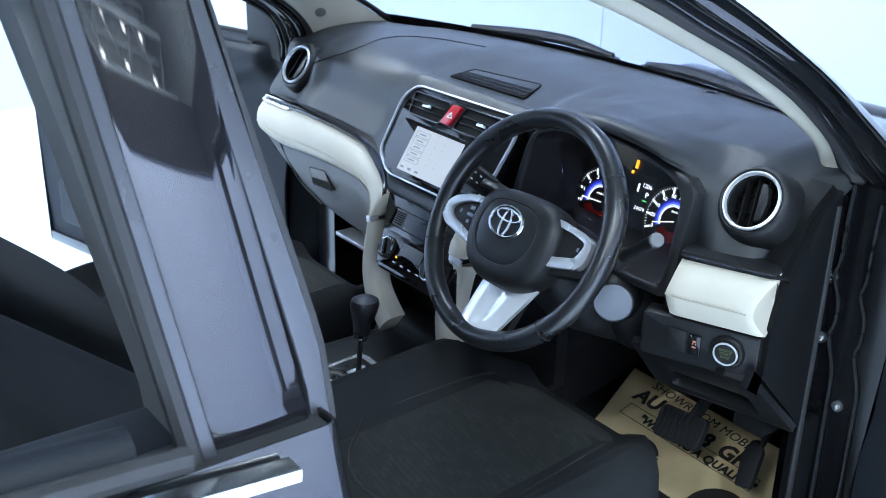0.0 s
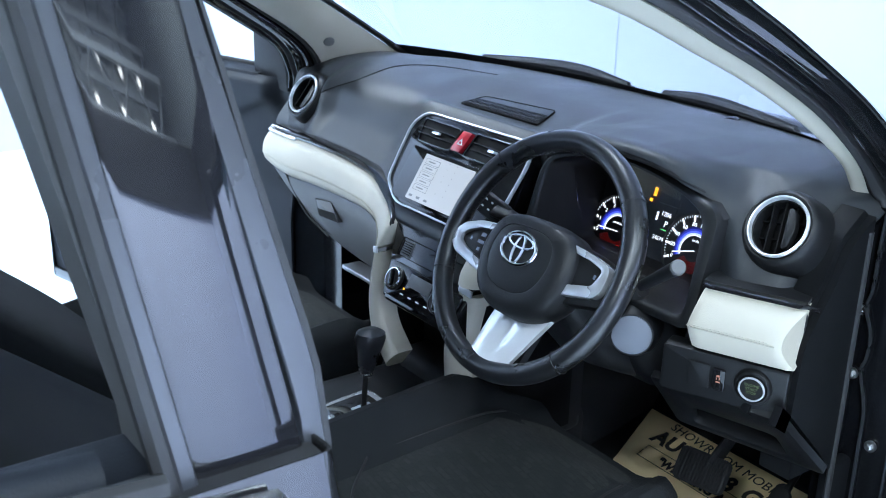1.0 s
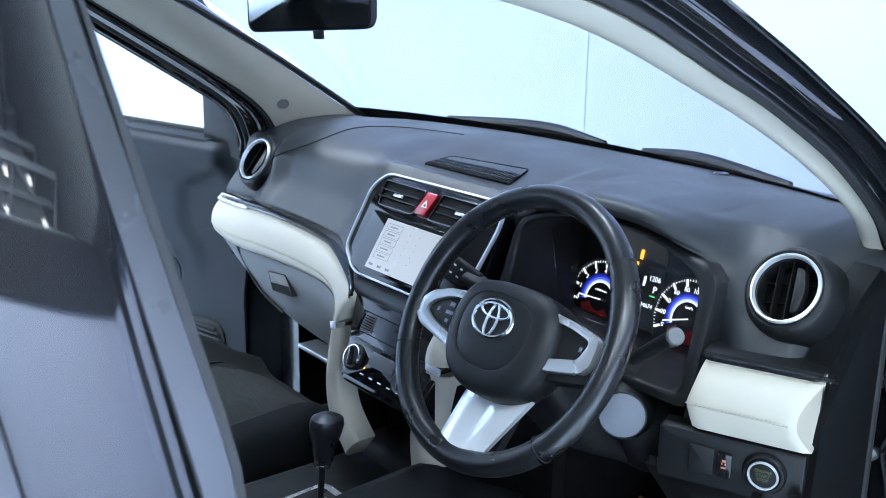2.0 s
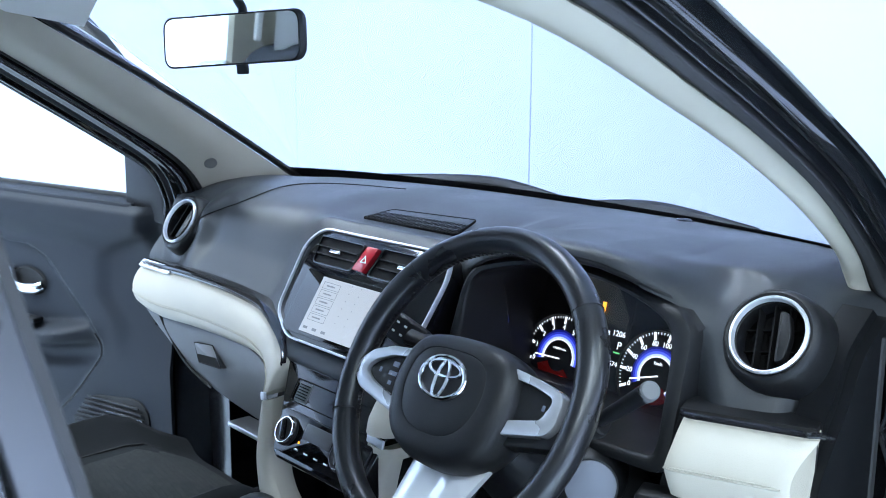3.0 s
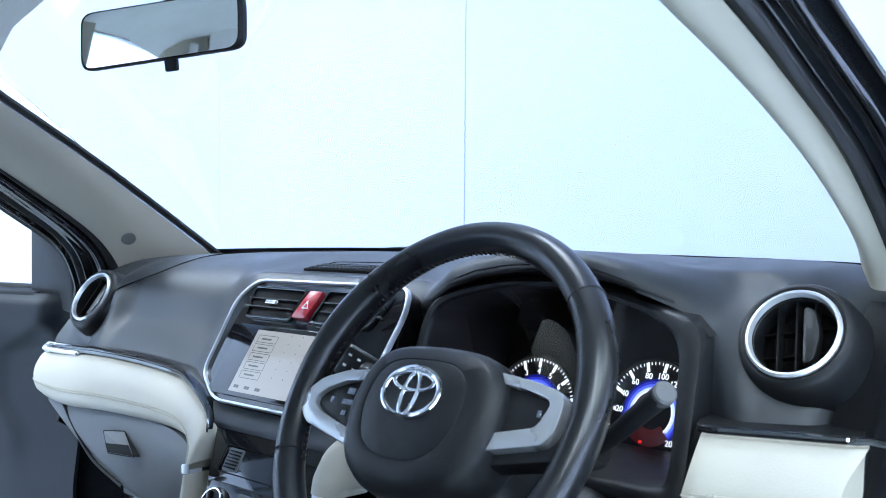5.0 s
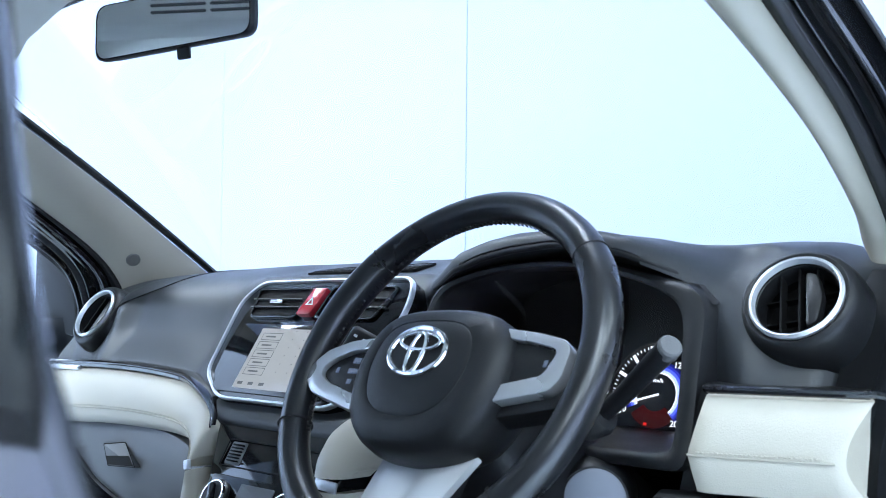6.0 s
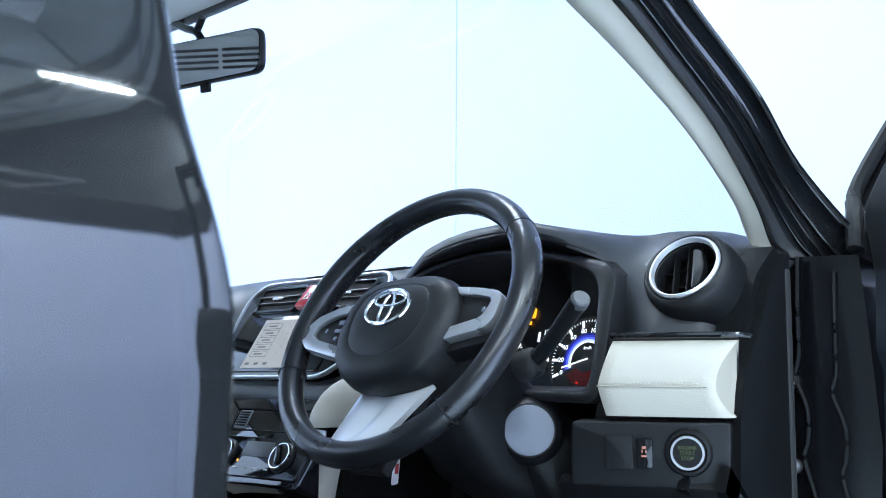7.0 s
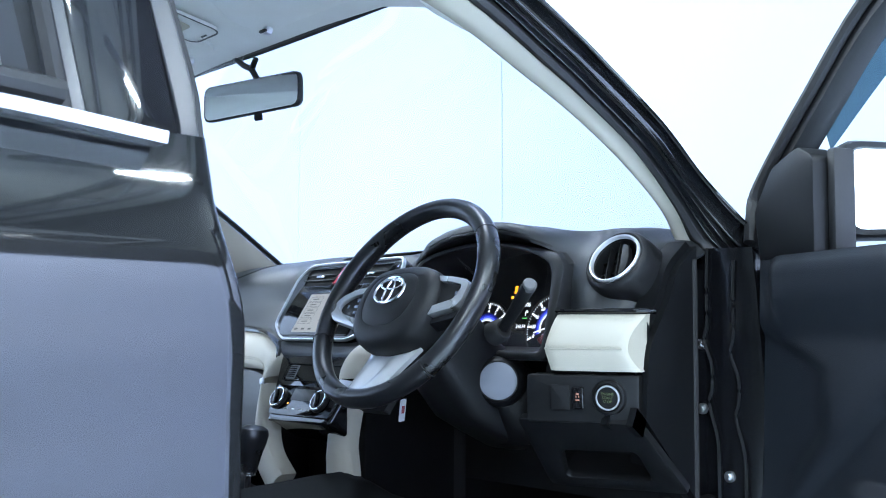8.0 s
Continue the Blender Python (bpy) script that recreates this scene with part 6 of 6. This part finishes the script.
for word, wx, wy in (("AU", -0.108, 0.008), ("8", 0.062, -0.009), ("GR", 0.130, -0.010)):
    text("print_line", word, 0.050, MP @ Matrix.Translation((wx, wy, 0.0004)), M_INK, mat_thing, extrude=0.0006, bold=0.0018)
text("print_line", '"WE BRING A QUALITY"', 0.0275, MP @ Matrix.Translation((-0.086, -0.043, 0.0004)) @ pose(0, 0, 0, 0, 0, -1.5), M_INK, mat_thing, extrude=0.0006, align="LEFT", bold=0.001)
for cx, cy in ((-0.030, -0.140), (0.195, -0.145)):
    disc = part("printed_disc", moved(slab(circle(0.062, 40), 0.0004), MP @ Matrix.Translation((cx, cy, 0.0004))), M_INK, mat_thing)
    bars = bmesh.new()
    for k in range(5):
        add(bars, moved(rbox(0.05, 0.004, 0.0003), MP @ Matrix.Translation((cx + 0.02, cy, 0.0006)) @ pose(0, 0, 0, 0, 0, -50 + 25 * k) @ Matrix.Translation((0.03, 0, 0))))
    part("print_bar", bars, M_KRAFT, disc)


# ---- doors ----
def door_frame(origin, angle, side):
    """A pose with local x along the door from its hinge, z up, y into the cabin. side: 1 right, -1 left."""
    a = radians(angle)
    d = Vector((side * math.sin(a), -math.cos(a), 0))
    n = Vector((-side * math.cos(a), -math.sin(a), 0))
    m = Matrix((d, n, Vector((0, 0, 1)))).transposed().to_4x4()
    m.translation = origin
    return m


def wall_grid(m, xs, zs, fy):
    return moved(grid([[(x, fy(x, z), z) for x in xs] for z in zs]), m)


SEAM_LINE = [(0.941, 0.62), (0.938, 0.48), (0.911, 0.402), (0.859, 0.341), (0.798, 0.270), (0.765, 0.233), (0.745, 0.221), (0.720, 0.221), (0.702, 0.233), (0.619, 0.310), (0.53, 0.411)]


def front_door(origin, angle, side, belt, label, ahead=0.0):
    m = door_frame(origin, angle, side)
    door = thing("front_door", (origin[0], origin[1], 0.3), label, "car door", "front doors")
    L = 1.0 if ahead else 1.13

    def seam_x(z):
        """The stitched seam that bounds the arm rest hollow."""
        for (z0, x0), (z1, x1) in zip(SEAM_LINE, SEAM_LINE[1:]):
            if z0 >= z >= z1:
                return lerp(x0, x1, (z0 - z) / (z0 - z1)) - 2.6 * ahead
        return 9.0 if z > 0.9 else 0.42 + 1.15 * (0.53 - z) - 2.6 * ahead

    def card(x, z):
        y = 0.010 * math.sin(math.pi * min(max((z - 0.3) / (belt - 0.3), 0), 1))
        y += 0.030 * ease((z - belt + 0.12) / 0.08) * ease((x - 0.02) / 0.05) * (1 - 0.4 * ease((z - belt + 0.02) / 0.02))
        y -= 0.016 * ease((x - seam_x(z) + 0.006) / 0.022)
        front = 0.235 - 1.2 * ahead - 0.16 * ease((z - 0.93) / 0.09) - 0.06 * ease((0.87 - z) / 0.09)
        y -= 0.010 * ease((front - x) / 0.05) * ease((z - 0.70) / 0.10) * (1 - ease((z - 1.0) / 0.03))
        top = lerp(0.803, 0.765, min(max((x - 0.21) / 0.22, 0), 1))
        rest = ease((x + 1.3 * ahead - 0.20) / 0.17) * (1 - ease((x - 0.85) / 0.08))
        y += rest * (0.054 * ease((top - z) / 0.030) * (1 - ease((top - 0.046 - z) / 0.026)) - 0.016 * ease((top - 0.055 - z) / 0.03) * ease((z - top + 0.12) / 0.03))
        return y

    xs = [L * i / 100 for i in range(101)]
    zs = [0.30 + (belt - 0.30) * i / 130 for i in range(131)]
    part("door_card", thicken(wall_grid(m, xs, zs, card), 0.008), M_DOORCARD, door, "dark grey grained door card")
    skin = wall_grid(m, xs[::4], [0.27 + (belt - 0.27) * i / 20 for i in range(21)], lambda x, z: -0.085 - 0.045 * math.sin(math.pi * (z - 0.27) / (belt - 0.27)))
    part("door_skin", thicken(skin, 0.003), M_PAINT, door, "glossy black outer door skin")
    edge = [(x, y, z) for x, y, z in ((0, -0.004, 0.27), (0, -0.09, 0.27), (0, -0.115, 0.7), (0, -0.09, belt), (0, -0.004, belt))]
    for x in (0.0, L):
        bm = bmesh.new()
        bm.faces.new([bm.verts.new((x, y, z)) for _, y, z in edge])
        part("door_edge", moved(thicken(bm, 0.003), m), M_PAINT, door)
    part("door_bottom", moved(box_between((0, -0.10, 0.265), (L, -0.004, 0.30), 0.004), m), M_PAINT, door)
    part("belt_cap", moved(box_between((0.09, -0.045, belt - 0.012), (L, 0.020, belt + 0.004), 0.006), m), M_DOORCARD, door)
    part("belt_seal", moved(box_between((0.13, -0.052, belt - 0.005), (L - 0.06, -0.040, belt + 0.012), 0.003), m), M_RUBBER, door)
    # window frame: raked front bar, top bar, rear bar
    zt = belt + 0.46
    line = [(0.02, -0.05, belt + 0.10), (0.14, -0.062, belt + 0.215), (0.34, -0.085, belt + 0.365), (0.50, -0.10, belt + 0.435)]
    if ahead:
        line = [(-0.040, -0.025, belt + 0.015), (-0.052, -0.038, belt + 0.06), (-0.052, -0.05, belt + 0.10), (0.045, -0.062, belt + 0.215), (0.18, -0.085, belt + 0.36), (0.38, -0.10, belt + 0.44)]
    line += [(0.75, -0.11, zt), (0.96, -0.11, zt - 0.005), (1.01, -0.10, zt - 0.05), (L, -0.05, belt)]
    path = smooth_line([(m @ Vector(p)) for p in line], 6)
    part("window_frame", band(path, [(-0.016, -0.022), (0.016, -0.022), (0.020, 0.0), (0.012, 0.018), (-0.012, 0.018), (-0.020, 0.0)], up=m.to_3x3() @ Vector((0, 1, 0))), M_BLACK, door, "black window frame")
    path = smooth_line([(m @ (Vector(p) + Vector((0.0, 0.022, 0.016)))) for p in line], 6)
    part("frame_seal", tube(path, 0.010, 8), M_RUBBER, door)
    tri = rounded([(0.0, belt - 0.035), (0.118, belt - 0.020), (0.118, belt + 0.14), (0.085, belt + 0.158), (0.055 - 0.5 * ahead, belt + 0.135), (0.012 - 0.5 * ahead, belt + 0.075)], 0.010)
    mt = m @ Matrix(((1, 0, 0, 0), (0, 0, 1, 0.006), (0, 1, 0, 0), (0, 0, 0, 1)))
    part("mirror_corner", moved(slab(tri, 0.045, 0.004), mt), M_BLACK, door, "black mirror corner cover")
    part("glass_channel", moved(box_between((0.120, -0.052, belt - 0.02), (0.136, -0.016, belt + 0.15), 0.004), m), M_RUBBER, door)
    # inner handle, arm rest groove, speaker
    hx, hz = 0.484, 0.848
    base = card(hx, hz)
    cup = part("handle_cup", moved(lathe([(0.0, 0.001), (0.030, 0.0015), (0.035, 0.004), (0.039, 0.006), (0.042, 0.001)], 32), m @ Matrix.Translation((hx, base, hz)) @ pose(0, 0, 0, -90, 0, 0) @ Matrix.Diagonal((1.55, 0.80, 1, 1))), M_MATT, door, "black handle recess")
    part("door_handle", moved(tube(smooth_line([(hx + 0.060, base + 0.006, hz - 0.006), (hx + 0.040, base + 0.016, hz - 0.012), (hx, base + 0.020, hz - 0.015), (hx - 0.040, base + 0.016, hz - 0.011), (hx - 0.056, base + 0.006, hz - 0.004)], 5), 0.009, 10, squash=1.3), m), M_CHROME, door, "chrome inner door handle")
    part("lock_knob", moved(box_between((hx + 0.046, base, hz), (hx + 0.062, base + 0.018, hz + 0.030), 0.004), m), M_CHROME, cup)
    part("window_switch", moved(rbox(0.10, 0.030, 0.012, 0.004), m @ Matrix.Translation((0.47, card(0.47, 0.745) - 0.012, 0.768))), M_BLACK, door)
    groove = [(x - 2.6 * ahead, card(x - 2.6 * ahead, z) + 0.001, z) for z, x in SEAM_LINE]
    part("card_piping", moved(tube(smooth_line(groove[5:], 6), 0.003, 6), m), M_BLACK, door)
    run = smooth_line([(p[0] - 0.010, p[1] + 0.002, p[2] + 0.004) for p in groove[1:]], 14)
    thread = bmesh.new()
    for p, q in zip(run[::2], run[1::2]):
        add(thread, tube([p.lerp(q, 0.2), p.lerp(q, 0.8)], 0.0009, 4))
    part("card_stitching", moved(thread, m), M_GREY, door)
    part("door_pocket", moved(box_between((0.50, -0.004, 0.38), (0.98, 0.045, 0.52), 0.015, 3), m), M_DOORCARD, door)
    sx, sz = 0.19, 0.550
    at_y = max(card(sx + dx, sz + dz) for dx in (-0.09, 0.0, 0.08) for dz in (-0.08, 0.0, 0.06))
    turn = m @ Matrix.Translation((sx, at_y + 0.004, sz)) @ Matrix(((-1, 0, 0, 0), (0, 0, 1, 0), (0, 1, 0, 0), (0, 0, 0, 1)))
    grille = part("speaker_panel", moved(slab(rounded([(-0.135, -0.105), (0.105, -0.115), (0.126, 0.058), (0.090, 0.088), (-0.070, 0.070), (-0.138, 0.0)], 0.035), 0.006, 0.002), turn), M_MATT, door, "black ribbed speaker cover")
    for k in range(15):
        h = -0.096 + 0.0118 * k
        l, r = -0.120 + 0.9 * max(0.0, h - 0.012), 0.108 + 0.1 * h - 0.9 * max(0.0, h - 0.052)
        part("speaker_rib", moved(rbox(r - l, 0.005, 0.005, 0.0012, 1), turn @ Matrix.Translation(((l + r) / 2, h, 0.007))), M_BLACK, grille)
    part("check_strap", moved(rbox(0.02, 0.03, 0.05, 0.004), m @ Matrix.Translation((0.0, -0.05, 0.80))), M_BOLT, door)
    return m, door, belt


front_door((-0.791, 0.283, 0.0), 75, -1, 1.063, "black front door wide open with dark grey inner card")
m, door, belt = front_door((0.776, 0.397, 0.0), 68, 1, 1.096, "black front door half open with outside mirror and visor", 0.06)
# rain visor above the window and the outside mirror
vis = smooth_line([(0.01, -0.10, belt + 0.225), (0.12, -0.125, belt + 0.335), (0.26, -0.14, belt + 0.43), (0.50, -0.145, belt + 0.465), (0.90, -0.14, belt + 0.45)], 5)
rows = [[m @ p, m @ (p + Vector((0.01, -0.008, -0.055)))] for p in vis]
part("rain_visor", thicken(grid(rows), 0.002), clear_glass("smoked_plastic", (0.09, 0.16, 0.19), 1.2, 0.05), door, "smoked blue plastic rain visor")
mh = m @ axes((0.070, -0.185, belt + 0.108), (-0.34, 0.94, 0), (0, 0, 1))
rows = []
for s, d in ((0.60, -0.165), (0.84, -0.145), (0.97, -0.095), (1.0, -0.035), (1.0, 0.0), (0.95, 0.012), (0.85, 0.011), (0.82, 0.001)):
    rows.append([(x * s, z * s, d) for x, z in rounded([(-0.085, -0.068), (0.085, -0.074), (0.088, 0.074), (-0.075, 0.068)], 0.026, 4)])
om = part("outside_mirror", moved(grid(rows, close_u=True, caps=True), mh), M_BLACK, door, "black outside mirror housing")
part("mirror_pane", moved(slab(rounded([(-0.070, -0.056), (0.070, -0.061), (0.072, 0.061), (-0.062, 0.056)], 0.022, 4), 0.002), mh @ Matrix.Translation((0, 0, 0.0035))), M_MIRROR, om, "silvered mirror pane")
part("mirror_foot", moved(box_between((0.02, -0.22, belt - 0.03), (0.13, -0.07, belt - 0.005), 0.012), m), M_BLACK, door)


def rear_door(side, label):
    """Closed rear door: skin, window frame, gloss pillar panel, bright belt strip and glass."""
    door = thing("rear_door", (side * 0.80, -1.0, 0.3), label, "car door", "rear doors")
    y0, y1 = -0.525, -1.52

    def slope(z):
        """Inward lean of the skin per metre of height."""
        s = lerp(0.02, 0.34, ease((z - 1.005) / 0.12))
        if z < 0.972:
            s = lerp(-0.035, 0.02, ease((z - 0.964) / 0.008))
        if z < 0.915:
            s = lerp(0.01, -0.035, ease((z - 0.905) / 0.010))
        return s if z > 0.70 else -0.15

    def sx(z):
        x, h = 0.868, 0.30
        while h < z:
            step = min(0.005, z - h)
            x -= slope(h + 0.5 * step) * step
            h += step
        return x - 0.055

    zs = [0.28 + 0.868 * i / 160 for i in range(161)]

    def fy(z):
        return -0.534 - 0.025 * ease((z - 0.985) / 0.115) - 0.006 * ease((0.75 - z) / 0.2)
    def round_off(d):
        """How far the skin curves in towards its front edge."""
        return 0.0014 * max(0.0, 1 - d / 0.022) ** 2 + 0.006

    rows = []
    for z in zs:
        row = [(side * (sx(z) - 0.060), fy(z) - 0.004, z), (side * (sx(z) - 0.011), fy(z), z), (side * (sx(z) - 0.0046), fy(z) - 0.0008, z), (side * (sx(z) - 0.0022), fy(z) - 0.003, z)]
        for d in (0.006, 0.010, 0.015, 0.022, 0.034, 0.046, 0.060, 0.075, 0.09, 0.105, 0.12, 0.13, 0.14, 0.2, 0.4, 0.7, 0.97):
            row.append((side * (sx(z) + 0.006 - round_off(d)), fy(z) - d, z))
        rows.append(row)
    part("door_skin", thicken(grid(rows), 0.003), M_PAINT, door, "glossy black outer door skin")
    part("door_inner", box_between((min(side * 0.70, side * 0.78), y1, 0.30), (max(side * 0.70, side * 0.78), y0 - 0.06, 1.13), 0.01), M_DOORCARD, door)

    def at(y, z, out=0.0):
        return (side * (0.818 + out - 0.26 * max(0.0, z - 1.13)), y, z)
    # gloss panel in front of the window, leaning back
    for nm, ya, yb, kink, mat, out, lab in (("pillar_panel", -0.572, -0.652, 0.0, M_GLOSS, 0.004, "gloss black pillar panel"), ("front_strip", -0.552, -0.570, 0.08, M_BEAD, 0.0, ""),
                                            ("front_lip", -0.545, -0.551, 0.08, M_RUBBER, -0.004, ""), ("rear_strip", -0.654, -0.674, 0.0, M_BEAD, 0.010, "")):
        rows = []
        for i in range(17):
            z = 1.080 + 0.45 * i / 16
            a, b = ya - 0.13 * (z - 1.14), yb - 0.13 * (z - 1.14)
            if kink:
                a, b = ya - 0.19 * max(0.0, z - 1.20), yb - 0.16 * max(0.0, z - 1.17)
            rows.append([at(a, z, out - 0.014), at(a, z, out), at(lerp(a, b, 0.06), z, out + 0.0015), at(lerp(a, b, 0.5), z, out + 0.002), at(lerp(a, b, 0.94), z, out + 0.0015), at(b, z, out), at(b, z, out - 0.014)])
        part(nm, thicken(grid(rows), 0.002), mat, door, lab)
    line = [at(-0.673 - 0.13 * (z - 1.14), z, 0.008) for z in (1.13, 1.25, 1.38, 1.52)]
    part("window_bead", tube(line, 0.009, 8), M_RUBBER, door)
    top = [at(-0.60, 1.525, 0.0), at(-1.0, 1.545, 0.0), at(-1.45, 1.53, 0.0)]
    part("window_top", tube(smooth_line(top, 5), 0.022, 10), M_BLACK, door)
    part("window_rear", tube([at(-1.40, 1.52, 0.0), at(-1.47, 1.13, 0.0)], 0.025, 8), M_BLACK, door)
    chrome = [at(-0.612, 1.137, 0.040), at(-0.75, 1.148, 0.042), at(-1.0, 1.160, 0.042), at(-1.48, 1.173, 0.040)]
    path = smooth_line(chrome, 5)
    part("belt_strip", band(path, [(-0.020, -0.005), (0.002, -0.005), (0.005, -0.0016), (0.004, 0.0025), (0.0, 0.005), (-0.020, 0.005)] if side > 0 else [(0.020, -0.005), (-0.002, -0.005), (-0.005, -0.0016), (-0.004, 0.0025), (0.0, 0.005), (0.020, 0.005)]), M_BELT, door, "bright chrome belt strip")
    seal = [Vector(p) + Vector((-side * 0.006, 0, 0.022)) for p in path[3:]]
    part("belt_seal", tube(seal, 0.010, 8), M_RUBBER, door)
    part("belt_ledge", box_between((min(side * 0.79, side * 0.842), -1.50, 1.128), (max(side * 0.79, side * 0.842), fy(1.14) - 0.004, 1.1435), 0.004), M_RUBBER, door)
    part("inner_belt", tube([Vector(p) + Vector((-side * 0.05, 0, 0.012)) for p in path[4:]], 0.020, 10), M_DOORCARD, door)
    return door


rear_door(1, "black rear door, closed, with chrome belt strip and window open")
rear_door(-1, "black rear door, closed, with chrome belt strip and window open")
